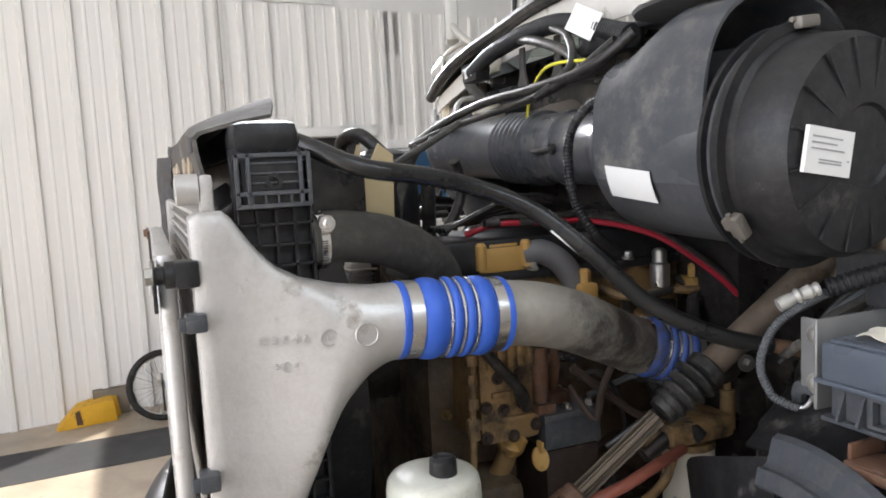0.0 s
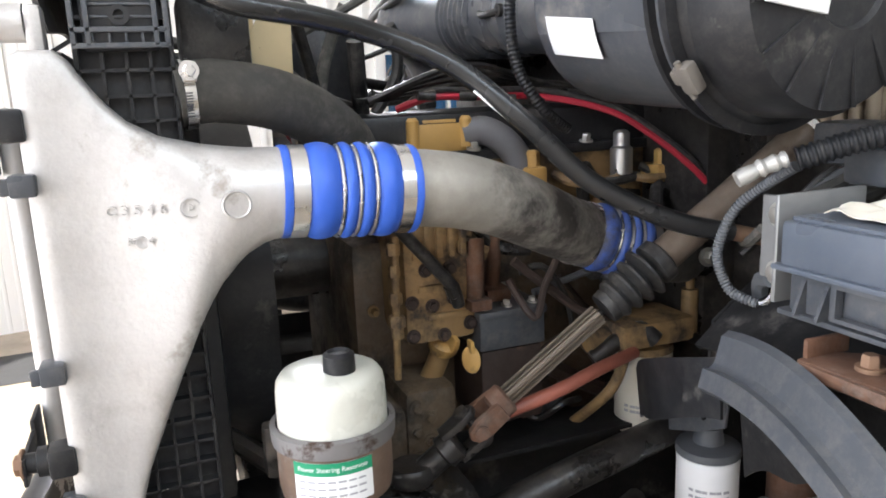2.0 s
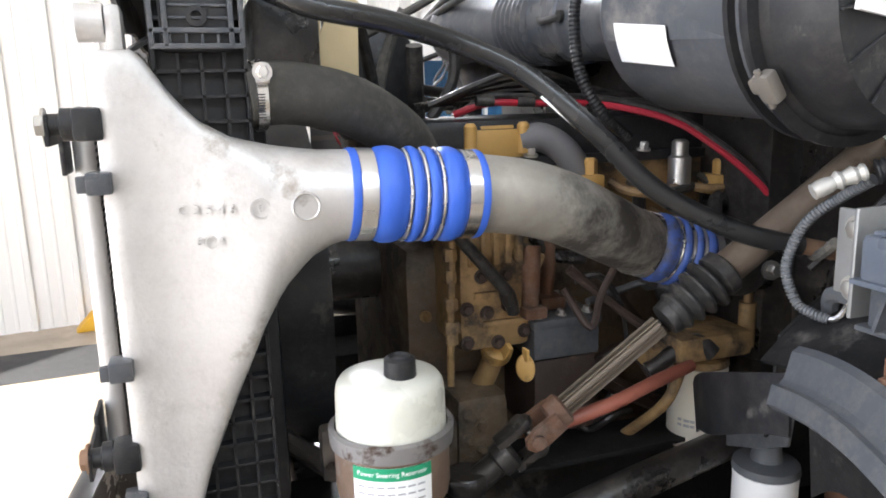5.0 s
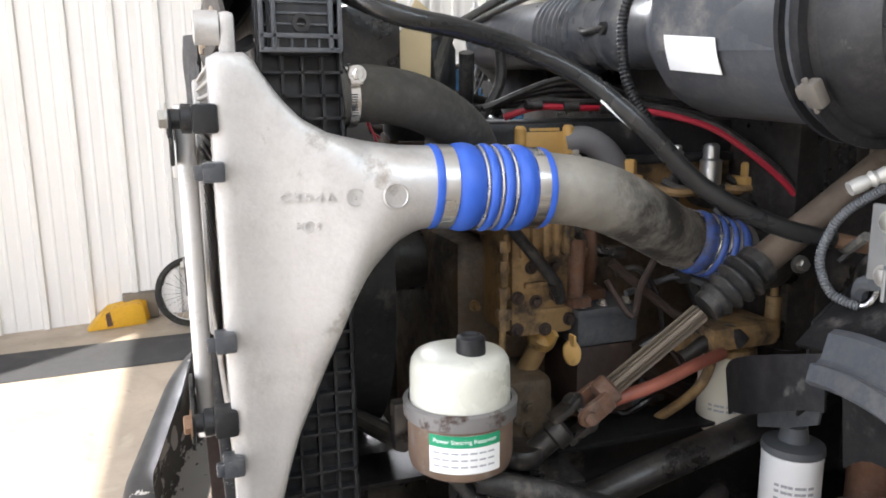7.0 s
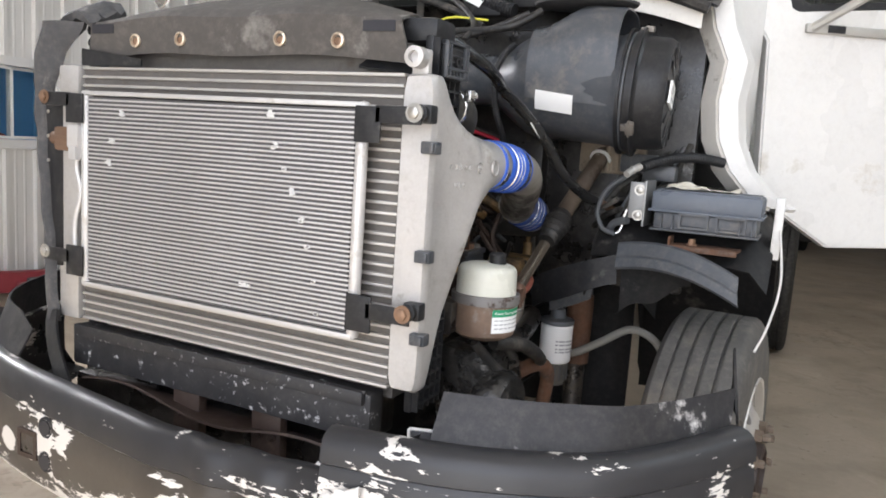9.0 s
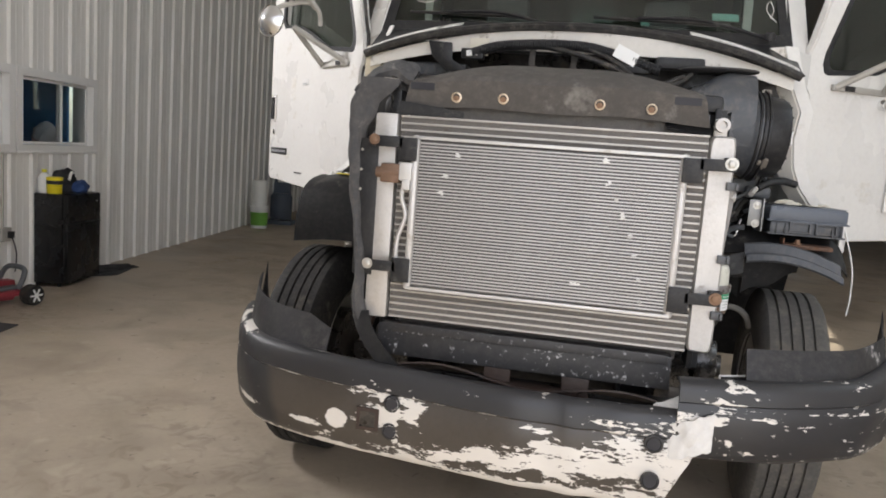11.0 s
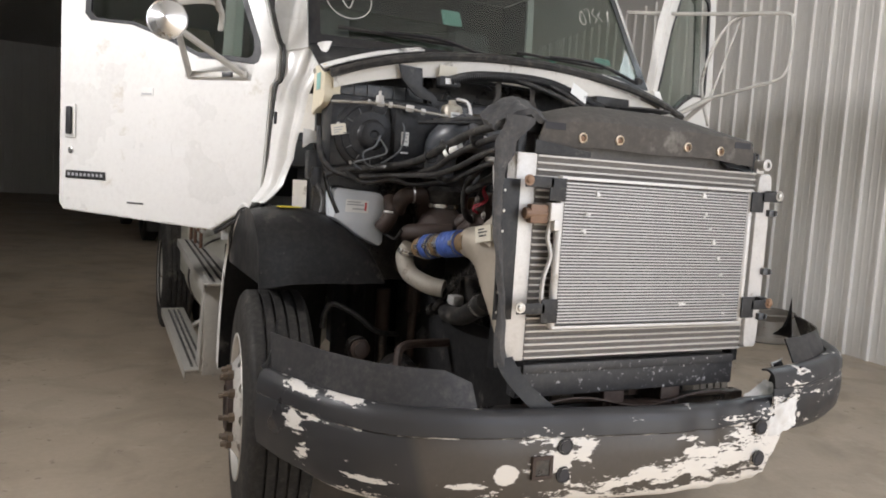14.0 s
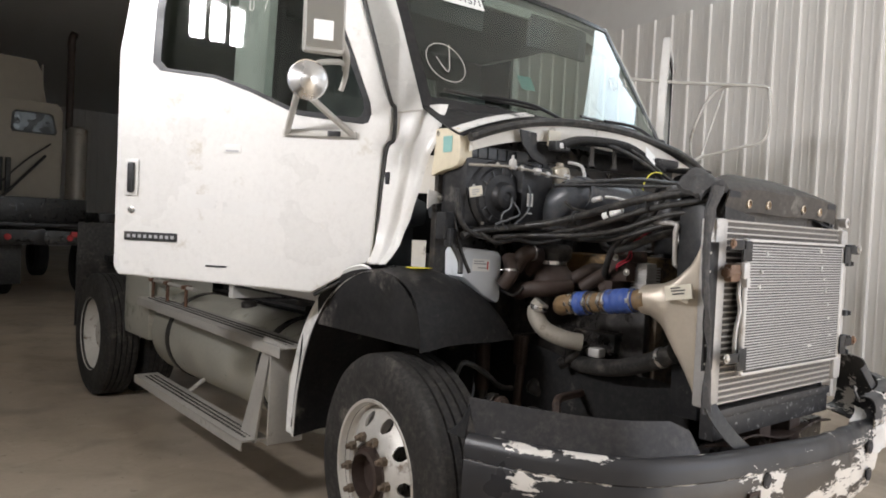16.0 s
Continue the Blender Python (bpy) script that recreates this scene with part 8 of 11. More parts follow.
# filters, pump and strut
def spin_filter(x, y, z0, z1, r, label, bowl):
    bm = B()
    lathe(bm, [(r * 0.86, z0), (r * 0.97, z0 + 0.006), (r, z0 + 0.014), (r, z1 - 0.012), (r * 1.015, z1 - 0.006), (r * 0.98, z1)], Matrix.Translation((x, y, 0)), 36)
    fl = part("fuel_filter" if bowl else "oil_filter", bm, PAPER if bowl else BEIGE_PAPER, truck, label)
    bm = B()
    lathe(bm, [(r * 0.9, z1), (r * 1.05, z1 + 0.003), (r * 1.02, z1 + 0.016), (r * 0.5, z1 + 0.022), (r * 0.42, z1 + 0.05), (r * 0.3, z1 + 0.052)], Matrix.Translation((x, y, 0)), 24)
    part("filter_head", bm, GREY_HOSE if bowl else ENGINE, fl)
    if bowl:
        bm = B()
        lathe(bm, [(r * 0.25, z0 - 0.085), (r * 0.7, z0 - 0.075), (r * 0.82, z0 - 0.05), (r * 0.86, z0)], Matrix.Translation((x, y, 0)), 30)
        part("filter_bowl", bm, material("smoky_bowl", (0.10, 0.095, 0.085), 0.2, vary=0.2, bump=0.0), fl)
        bm = B()
        for k in range(16):
            a = 2 * math.pi * k / 16
            box(bm, (r * 0.80, -0.003, z0 - 0.06), (r * 0.88, 0.003, z0 - 0.004), 0.002, Matrix.Translation((x, y, 0)) @ Matrix.Rotation(a, 4, "Z"))
        part("bowl_ribs", bm, SEAL, fl)
    for row, zz in enumerate(((z0 + z1) / 2 + 0.012, (z0 + z1) / 2, z0 + 0.05, z0 + 0.04) if bowl else ((z0 + z1) / 2 - 0.02, (z0 + z1) / 2 - 0.03)):
        for k in range(6):
            bm = B()
            box(bm, (r + 0.0002, -0.005, zz), (r + 0.0006, 0.003 + 0.003 * (k % 2), zz + 0.005), 0, Matrix.Translation((x, y, 0)) @ Matrix.Rotation(-1.2 + k * 0.22, 4, "Z"))
            part("filter_print", bm, GREY_INK, fl)
    return fl


spin_filter(0.575, 0.995, 0.798, 0.926, 0.053, "white fuel filter with clear bowl", True)
spin_filter(0.40, 0.985, 0.90, 1.062, 0.054, "grubby white oil filter with faint print", False)
bm = B()
box(bm, (0.34, 0.90, 1.085), (0.46, 1.06, 1.135), 0.015)
rod(bm, (0.40, 0.86, 1.10), (0.40, 1.16, 1.10), 0.024)
rod(bm, (0.42, 1.075, 1.09), (0.42, 1.075, 1.175), 0.016)
rod(bm, (0.42, 1.075, 1.175), (0.42, 1.075, 1.205), 0.008)
rod(bm, (0.42, 1.13, 1.06), (0.42, 1.13, 1.13), 0.014)
part("fuel_pump", bm, ENGINE, engine, "yellow fuel transfer pump")
bm = B()
rod(bm, (0.60, 1.17, 0.52), (0.60, 1.17, 0.86), 0.034, seg=20)
strut = part("shock_absorber", bm, GRIME, truck, "rust-eaten shock absorber")
bm = B()
rod(bm, (0.60, 1.17, 0.76), (0.60, 1.17, 1.0), 0.045, seg=22)
part("dust_tube", bm, RUST, strut)
bm = B()
lathe(bm, [(0.02, 0), (0.04, 0.008), (0.04, 0.02), (0.02, 0.03)], Matrix.Translation((0.60, 1.17, 1.0)), 18)
part("shock_bush", bm, SEAL, strut)
bm = B()
tube(bm, [(0.585, 1.12, 0.80), (0.62, 1.10, 0.812), (0.70, 1.10, 0.862), (0.785, 1.10, 0.918), (0.842, 1.10, 0.916), (0.885, 1.11, 0.885), (0.91, 1.14, 0.83)], 0.0135, 10)
part("brake_hose", bm, material("clay_dusted_hose", (0.25, 0.235, 0.205), 0.85, vary=0.2, bump=0.04), truck, "clay-dusted brake hose to the wheel")
bm = B()
sheet(bm, lambda u, v: Vector((0.655 + 0.20 * u, 1.23 - 0.03 * u, 1.17 - (0.20 + 0.03 * math.sin(u * 7)) * v)), 10, 6, 0.006)
part("hanging_liner", bm, LINER, truck, "torn black liner hanging behind the flap")

# fuse box with bracket and conduit loop
bm = B()
box(bm, (0.83, 0.80, 1.315), (1.16, 0.995, 1.40), 0.012)
fuse = part("fuse_box", bm, material("blue_grey_box", (0.085, 0.10, 0.125), 0.4, vary=0.12, bump=0.01, dirt=(0.12, 0.13, 0.15), dirt_amount=0.02, dirt_scale=7, dust=0.06), truck, "blue-grey plastic fuse box on a steel bracket")
bm = B()
box(bm, (0.824, 0.793, 1.312), (1.166, 1.0, 1.322), 0.003)
box(bm, (0.84, 0.81, 1.398), (1.15, 0.985, 1.406), 0.003)
part("cover_rim", bm, fuse.data.materials[0], fuse)
bm = B()
box(bm, (0.84, 0.81, 1.235), (1.15, 0.985, 1.312), 0.01)
box(bm, (0.832, 0.80, 1.232), (1.158, 0.99, 1.242), 0.003)
base = part("fuse_box_base", bm, GREY_PLASTIC, fuse)
for x in (0.865, 0.90, 1.035, 1.10, 1.135):
    bm = B()
    prism(bm, [(0, 0), (0.020, 0), (0.004, 0.055), (0, 0.062)], 0.005, Matrix(((0, 0, 1, x), (-1, 0, 0, 0.811), (0, 1, 0, 1.242), (0, 0, 0, 1))))
    part("base_rib", bm, GREY_PLASTIC, base)
for x in (0.965, 1.075):
    bm = B()
    frame_plate(bm, [(x - 0.045, 1.25), (x + 0.045, 1.25), (x + 0.045, 1.318), (x - 0.045, 1.318)], [(x - 0.038, 1.257), (x + 0.038, 1.257), (x + 0.038, 1.305), (x - 0.038, 1.305)], 0.012,
                Matrix(((1, 0, 0, 0), (0, 0, 1, 0.795), (0, 1, 0, 0), (0, 0, 0, 1))))
    part("box_latch", bm, GREY_PLASTIC, fuse)
bm = B()
sheet(bm, lambda u, v: Vector((0.90 + 0.20 * u, 0.86 + 0.08 * v, 1.409 + 0.016 * abs(noise.noise((u * 5, v * 4, 7))) + 0.012 * math.sin(u * 7) * v)), 18, 12, 0.0012)
part("torn_film", bm, BEIGE_PAPER, fuse, "crumpled clear plastic film")
bm = B()
box(bm, (0.842, 0.845, 1.29), (0.849, 0.99, 1.425), 0.003)
box(bm, (0.795, 0.872, 1.31), (0.848, 0.879, 1.418), 0.003)
br = part("box_bracket", bm, material("dull_zinc_plate", (0.27, 0.27, 0.265), 0.5, metal=0.6, vary=0.15, bump=0.02), fuse)
for z in (1.32, 1.395):
    bm = B()
    bolt(bm, (0.825, 0.872, z), (0, -1, 0), 0.011)
    part("bracket_bolt", bm, BOLT, br)
bm = B()
corrugated(bm, [(0.80, 0.92, 1.45), (0.75, 0.915, 1.418), (0.726, 0.90, 1.393), (0.709, 0.892, 1.361), (0.70, 0.887, 1.316), (0.715, 0.894, 1.273), (0.732, 0.904, 1.26), (0.751, 0.916, 1.254)], 0.0062, 0.0016, 0.005, 12)
part("conduit_loop", bm, GREY_HOSE, fuse, "grey ribbed conduit loop")
bm = B()
corrugated(bm, [(0.82, 0.90, 1.462), (0.88, 0.97, 1.49), (0.95, 1.05, 1.50), (1.02, 1.12, 1.49)], 0.0135, 0.0025, 0.009, 12)
part("ribbed_conduit", bm, BLACK_PLASTIC, fuse)
for pts, r, mat in (([(0.79, 0.90, 1.30), (0.74, 0.93, 1.28), (0.72, 0.96, 1.22)], 0.012, GREY_HOSE), ([(0.749, 0.915, 1.254), (0.762, 0.92, 1.258), (0.769, 0.927, 1.274), (0.771, 0.928, 1.298), (0.78, 0.93, 1.33)], 0.0045, STEEL),
                    ([(0.75, 0.92, 1.36), (0.70, 0.94, 1.33), (0.66, 0.96, 1.34)], 0.008, DUSTY_RUBBER), ([(0.76, 0.93, 1.33), (0.70, 0.98, 1.30), (0.66, 1.02, 1.26)], 0.010, RUBBER)):
    bm = B()
    tube(bm, pts, r, 8)
    part("wire", bm, mat, fuse)
bm = B()
prism(bm, [(0.0, 0.0), (0.185, 0.01), (0.19, 0.085), (0.12, 0.10), (0.03, 0.092), (-0.004, 0.05)], 0.007, Matrix.Translation((0.93, 0.80, 1.245)), 0.002)
tray = part("rusty_bracket", bm, RUST, truck, "flaking rusty steel bracket")
bm = B()
box(bm, (0.928, 0.81, 1.250), (0.935, 0.875, 1.274), 0.003)
part("bracket_lip", bm, RUST, tray)
bm = B()
box(bm, (0.935, 0.796, 1.236), (1.115, 0.803, 1.251), 0.003)
part("bracket_flange", bm, RUST, tray)
bm = B()
bolt(bm, (0.99, 0.84, 1.252), (0, 0, 1), 0.010, 0.016)
part("bracket_bolt", bm, COPPER, tray)
# the box is lowered and narrowed here to fit the camera's view
fit_box = Matrix.Translation((0.868, 0.828, 1.288)) @ Matrix.Diagonal((0.90, 0.92, 0.68, 1)) @ Matrix.Translation((-0.83, -0.80, -1.235))
for ob in [fuse] + [o for o in fuse.children if o.name.split(".")[0] in ("cover_rim", "fuse_box_base", "box_latch")] + list(base.children):
    ob.data.transform(fit_box)
# torn front of the driver's fender liner
bm = B()


def channel(u, v):
    """A moulded flange: an upright lip, a groove and a lower edge, bowed along its length."""
    lip = [(0.035, 0.045), (0.022, 0.04), (0.010, 0.006), (0.0, 0.0), (-0.012, 0.002), (-0.02, -0.022), (-0.012, -0.03)]
    k = v * (len(lip) - 1)
    i0 = min(int(k), len(lip) - 2)
    a, b = lip[i0], lip[i0 + 1]
    dy, dz = a[0] + (b[0] - a[0]) * (k - i0), a[1] + (b[1] - a[1]) * (k - i0)
    return Vector((0.785 + 0.345 * u + 0.01 * v, 0.80 - 0.09 * u + dy, 1.167 + 0.045 * math.sin(0.6 + u * 2.2) - 0.035 * u * u + dz))


sheet(bm, channel, 28, 18, 0.004)
tl = part("torn_liner", bm, GREY_PLASTIC, truck, "torn dark plastic liner edge")
bm = B()
sheet(bm, lambda u, v: Vector((0.503 + 0.015 * v + (0.285 - 0.01 * v) * u, 0.90 - 0.075 * u - 0.03 * math.sin(math.pi * u), 1.073 + 0.13 * u ** 0.7 - (0.085 + 0.012 * u) * v - 0.010 * v * math.sin(5 * u))), 18, 10, 0.005)
part("liner_flap", bm, BLACK_PLASTIC, tl)
bm = B()
sheet(bm, lambda u, v: Vector((0.80 + 0.20 * u, 0.845 - 0.03 * u + 0.02 * v, 1.185 - 0.01 * u - (0.16 - 0.12 * u) * v + 0.01 * math.sin(9 * u) * v)), 12, 8, 0.005)
part("liner_flap", bm, LINER, tl)
bm = B()
prism(bm, [(0.485, 1.050), (0.512, 1.085), (0.585, 1.115), (0.655, 1.133), (0.70, 1.142), (0.703, 1.09), (0.697, 1.04), (0.635, 1.008), (0.567, 0.982), (0.563, 1.022), (0.515, 1.028)], 0.006, Matrix(((1, 0, 0, 0), (0, 0, 1, 0.916), (0, 1, 0, 0), (0, 0, 0, 1))), 0.002)
part("liner_tongue", bm, GREY_PLASTIC, tl, "dark plastic tongue hanging over the filter")
# lines, looms and fittings filling the depth behind the shaft
rng = random.Random(5)
for k in range(26):
    x, y, z = rng.uniform(0.27, 0.40), rng.uniform(0.70, 1.02), rng.uniform(0.88, 1.34)
    pts = [(x, y, z)]
    for j in range(3):
        x, y, z = x + rng.uniform(-0.05, 0.04), y + rng.uniform(0.02, 0.09), z + rng.uniform(-0.09, 0.07)
        pts.append((x, min(y, 1.13), z))
    bm = B()
    tube(bm, pts, rng.choice((0.005, 0.007, 0.009, 0.013, 0.018)), 7, 6)
    part("engine_line", bm, rng.choice((GRIME, RUBBER, DUSTY_RUBBER, BROWN_METAL, BROWN_METAL, GREY_HOSE)), engine)
for k in range(22):
    y, z = rng.uniform(0.48, 1.08), rng.uniform(0.82, 1.30)
    bm = B()
    r = rng.uniform(0.010, 0.022)
    if k % 3:
        bolt(bm, (0.24, y, z), (1, 0, 0), r * 0.7, 0.02)
    else:
        box(bm, (0.235, y - r * 1.5, z - r), (0.235 + r * 1.6, y + r * 1.5, z + r), 0.006)
    part("block_bolt" if k % 3 else "casting_lug", bm, rng.choice((ENGINE, GRIME, BROWN_METAL)), engine)
for k in range(9):
    bm = B()
    x = 0.66 + 0.02 * k
    tube(bm, [(x, 0.97 + 0.01 * (k % 3), 1.30 + 0.02 * (k % 4)), (x + 0.03, 1.02, 1.36 + 0.015 * (k % 3)), (x + 0.06, 1.06, 1.42), (x + 0.10, 1.12, 1.46 + 0.01 * k)], 0.006 + 0.002 * (k % 3), 6)
    part("loom_wire", bm, (RUBBER, GREY_HOSE, DUSTY_RUBBER)[k % 3], fuse)
bm = B()
box(bm, (0.72, 1.03, 1.44), (0.84, 1.10, 1.50), 0.012)
box(bm, (0.80, 1.0, 1.42), (0.90, 1.06, 1.47), 0.01)
part("loom_connector", bm, GREY_PLASTIC, fuse)
bm = B()
tube(bm, [(0.788, 0.835, 1.438), (0.80, 0.862, 1.452), (0.815, 0.888, 1.463)], 0.0165, 10, 6, radii=lambda q: 0.0105 + 0.004 * noise.noise((q * 9, 1, 2)))
part("taped_joint", bm, STEP_ALU, fuse, "white taped joint of the conduit")
# fan and ring
bm = B()
lathe(bm, [(0.33, -0.05), (0.34, -0.05), (0.345, 0.05), (0.335, 0.05), (0.33, -0.05)], toward((0, 0.26, 1.22), (0, 1, 1.22)), 48, closed=False)
ring = part("fan_shroud", bm, BLACK_PLASTIC, truck)
for lo, hi in (((-0.44, 0.165, 0.90), (0.44, 0.215, 0.96)), ((-0.44, 0.165, 1.55), (0.44, 0.215, 1.62)), ((-0.44, 0.166, 0.965), (-0.36, 0.214, 1.545)), ((0.36, 0.166, 0.965), (0.44, 0.214, 1.545))):
    bm = B()
    box(bm, lo, hi, 0.01)
    part("shroud_bar", bm, BLACK_PLASTIC, ring)
for k in range(8):
    a = 2 * math.pi * k / 8
    bm = B()
    sheet(bm, lambda u, v: Vector(((0.06 + 0.25 * u) * math.cos(a + (v - 0.5) * 0.5), 0.28 + 0.05 * (v - 0.5), 1.22 + (0.06 + 0.25 * u) * math.sin(a + (v - 0.5) * 0.5))), 6, 4, 0.006)
    part("fan_blade", bm, LINER, ring)
bm = B()
rod(bm, (0, 0.22, 1.22), (0, 0.46, 1.22), 0.07)
part("fan_hub", bm, GRIME, ring)
bm = B()
prism(bm, [(0.28, 1.58), (0.36, 1.58), (0.38, 1.72), (0.30, 1.66)], 0.006, Matrix(((1, 0, 0, 0.02), (0, 0, 1, 0.30), (0, 1, 0, 0), (0, 0, 0, 1))))
prism(bm, [(0.0, 1.55), (0.07, 1.55), (0.075, 1.70), (0.05, 1.72), (0.0, 1.62)], 0.006, Matrix(((0, 0, 1, 0.42), (1, 0, 0, 0.28), (0, 1, 0, 0), (0, 0, 0, 1))))
part("fan_guard", bm, material("beige_fan_guard", (0.50, 0.40, 0.23), 0.6, vary=0.1, bump=0.01), ring, "beige plastic fan guard tabs")
bm = B()
box(bm, (0.38, 0.20, 1.56), (0.48, 0.29, 1.70), 0.01)
part("shroud_corner", bm, GRIME, ring)


# ---- engine bay, passenger side ----
def clamp(parent, at, axis, r, w=0.012, mat=None, name="hose_clamp"):
    """A steel band with its screw housing."""
    m = toward(at, Vector(at) + Vector(axis))
    bm = B()
    lathe(bm, [(r, -w / 2), (r + 0.0022, -w / 2), (r + 0.0022, w / 2), (r, w / 2)], m, 28, closed=False)
    box(bm, (r, -0.009, -w * 0.45), (r + 0.009, 0.009, w * 0.45), 0.002, m)
    return part(name, bm, mat or STEEL, parent)


def hose(name, points, r, mat, parent, label="", seg=10):
    return part(name, tube(B(), points, r, seg), mat, parent, label)


def label_plate(parent, m, w, h, mat, rows, ink):
    """A paper label lying in the plane of m, with lines of print too small to read."""
    bm = B()
    box(bm, (-w / 2, -h / 2, 0), (w / 2, h / 2, 0.0008), 0, m)
    lab = part("paper_label", bm, mat, parent)
    bm = B()
    bars(bm, rows, m @ Matrix.Translation((0, 0, 0.001)), h * 0.09)
    part("print", bm, ink, lab)
    return lab


def facing(at, right, up):
    """A pose whose x and y axes run along right and up."""
    x = Vector(right).normalized()
    y = (Vector(up) - x * x.dot(Vector(up))).normalized()
    z = x.cross(y)
    return Matrix(((x.x, y.x, z.x, at[0]), (x.y, y.y, z.y, at[1]), (x.z, y.z, z.z, at[2]), (0, 0, 0, 1)))


# heater box with its round blower
bm = B()
box(bm, (-0.915, 0.99, 1.555), (-0.44, 1.16, 1.865), 0.03)
box(bm, (-0.66, 0.90, 1.57), (-0.455, 1.02, 1.845), 0.02)
hvac = part("heater_box", bm, BLACK_PLASTIC, truck, "black plastic heater box with round blower")
bm = B()
mm = toward((-0.745, 1.0, 1.70), (-0.76, 0.5, 1.69))
lathe(bm, [(0.155, 0.0), (0.150, 0.025), (0.140, 0.032), (0.128, 0.034), (0.124, 0.05), (0.10, 0.056), (0.098, 0.062), (0.065, 0.066), (0.058, 0.075), (0.055, 0.098), (0.047, 0.104), (0.02, 0.104), (0.014, 0.098), (0.0, 0.098)], mm, 40, closed=False)
blower = part("blower", bm, BLACK_PLASTIC, hvac)
for k in range(12):
    bm = B()
    box(bm, (0.066, -0.002, 0.055), (0.122, 0.002, 0.062), 0.001, mm @ Matrix.Rotation(2 * math.pi * k / 12, 4, "Z"))
    part("cooling_rib", bm, GREY_PLASTIC, blower)
for k in range(5):
    a = 2 * math.pi * (k + 0.3) / 5
    bm = B()
    bolt(bm, mm @ Vector((0.142 * math.cos(a), 0.142 * math.sin(a), 0.030)), mm.to_3x3() @ Vector((0, 0, 1)), 0.006, 0.007)
    part("blower_screw", bm, BOLT, blower)
label_plate(hvac, facing((-0.888, 0.953, 1.712), (0.9, -0.25, 0.18), (-0.18, 0, 1)), 0.062, 0.044, BEIGE_PAPER, [(-0.02, 0.008, 0.04), (-0.02, -0.002, 0.034), (-0.02, -0.011, 0.02)], GREY_INK)
label_plate(hvac, facing((-0.612, 0.897, 1.692), (1, -0.1, 0), (0, 0, 1)), 0.034, 0.058, PAPER, [(-0.012, 0.018, 0.024), (-0.012, 0.006, 0.02), (-0.012, -0.01, 0.022)], GREY_INK)
bm = B()
box(bm, (-0.63, 0.896, 1.630), (-0.595, 0.898, 1.636), 0)
part("print_strip", bm, PAPER, hvac)
# duct above it
bm = B()
box(bm, (-0.89, 1.05, 1.862), (-0.47, 1.17, 1.925), 0.012)
for k in range(6):
    box(bm, (-0.86 + 0.06 * k, 1.043, 1.87), (-0.852 + 0.06 * k, 1.053, 1.92), 0.002)
part("heater_duct", bm, GREY_PLASTIC, hvac, "dusty dark heater duct")
for pts in ([(-0.72, 0.90, 1.70), (-0.75, 0.88, 1.65), (-0.80, 0.875, 1.62), (-0.79, 0.88, 1.58), (-0.74, 0.90, 1.56)],
            [(-0.73, 0.90, 1.69), (-0.70, 0.87, 1.63), (-0.77, 0.86, 1.60), (-0.84, 0.87, 1.575), (-0.80, 0.89, 1.55)],
            [(-0.64, 0.93, 1.80), (-0.62, 0.89, 1.73), (-0.64, 0.88, 1.64), (-0.72, 0.88, 1.58)]):
    hose("blower_wire", pts, 0.0045, GREY_HOSE, hvac, seg=6)
# bare aluminium refrigerant pipe over the blower
ac = hose("refrigerant_pipe", [(-0.92, 0.97, 1.825), (-0.76, 0.90, 1.828), (-0.66, 0.875, 1.822), (-0.55, 0.85, 1.808), (-0.44, 0.84, 1.80)], 0.0065, DIRTY_PIPE, truck, "sooty aluminium refrigerant pipe", 10)
for x, y, z, r, w in ((-0.73, 0.893, 1.827, 0.012, 0.03), (-0.69, 0.884, 1.826, 0.0145, 0.016), (-0.61, 0.864, 1.818, 0.016, 0.034), (-0.555, 0.851, 1.809, 0.014, 0.018)):
    bm = B()
    lathe(bm, [(r * 0.85, -w / 2), (r, -w / 2 + 0.002), (r, w / 2 - 0.002), (r * 0.85, w / 2)], toward((x, y, z), (x + 1, y - 0.3, z - 0.08)), 6)
    part("pipe_nut", bm, BRIGHT_ALU, ac)
bm = B()
lathe(bm, [(0.016, 0), (0.018, 0.006), (0.016, 0.03), (0.006, 0.034), (0.006, 0.05)], Matrix.Translation((-0.735, 0.893, 1.83)), 14)
part("service_valve", bm, ALUMINIUM, ac)
# receiver drier
bm = B()
lathe(bm, [(0.0, 0), (0.03, 0.0), (0.045, 0.012), (0.048, 0.03), (0.048, 0.125), (0.042, 0.14), (0.02, 0.148), (0.016, 0.165), (0.0, 0.166)], Matrix.Translation((-0.385, 0.93, 1.715)), 28, closed=False)
drier = part("receiver_drier", bm, material("beige_lacquer", (0.42, 0.385, 0.31), 0.4, metal=0.2, vary=0.1, bump=0.01, dirt=(0.2, 0.17, 0.13), dirt_amount=0.08, dirt_scale=12), truck, "beige metal receiver drier with label")
label_plate(drier, facing((-0.39, 0.880, 1.80), (1, 0.0, 0), (0, 0, 1)), 0.044, 0.05, PAPER, [(-0.016, 0.012, 0.03), (-0.016, 0.0, 0.026), (-0.016, -0.014, 0.03)], INK)
bm = B()
tube(bm, [(-0.385, 0.88, 1.88), (-0.36, 0.82, 1.86), (-0.35, 0.80, 1.78), (-0.34, 0.79, 1.72), (-0.31, 0.78, 1.70)], 0.0075, 8)
lathe(bm, [(0.013, 0), (0.013, 0.04)], toward((-0.352, 0.802, 1.80), (-0.347, 0.798, 1.70)), 8)
part("drier_pipe", bm, BRIGHT_ALU, drier)
# grey-brown dome cover behind the fan
bm = B()
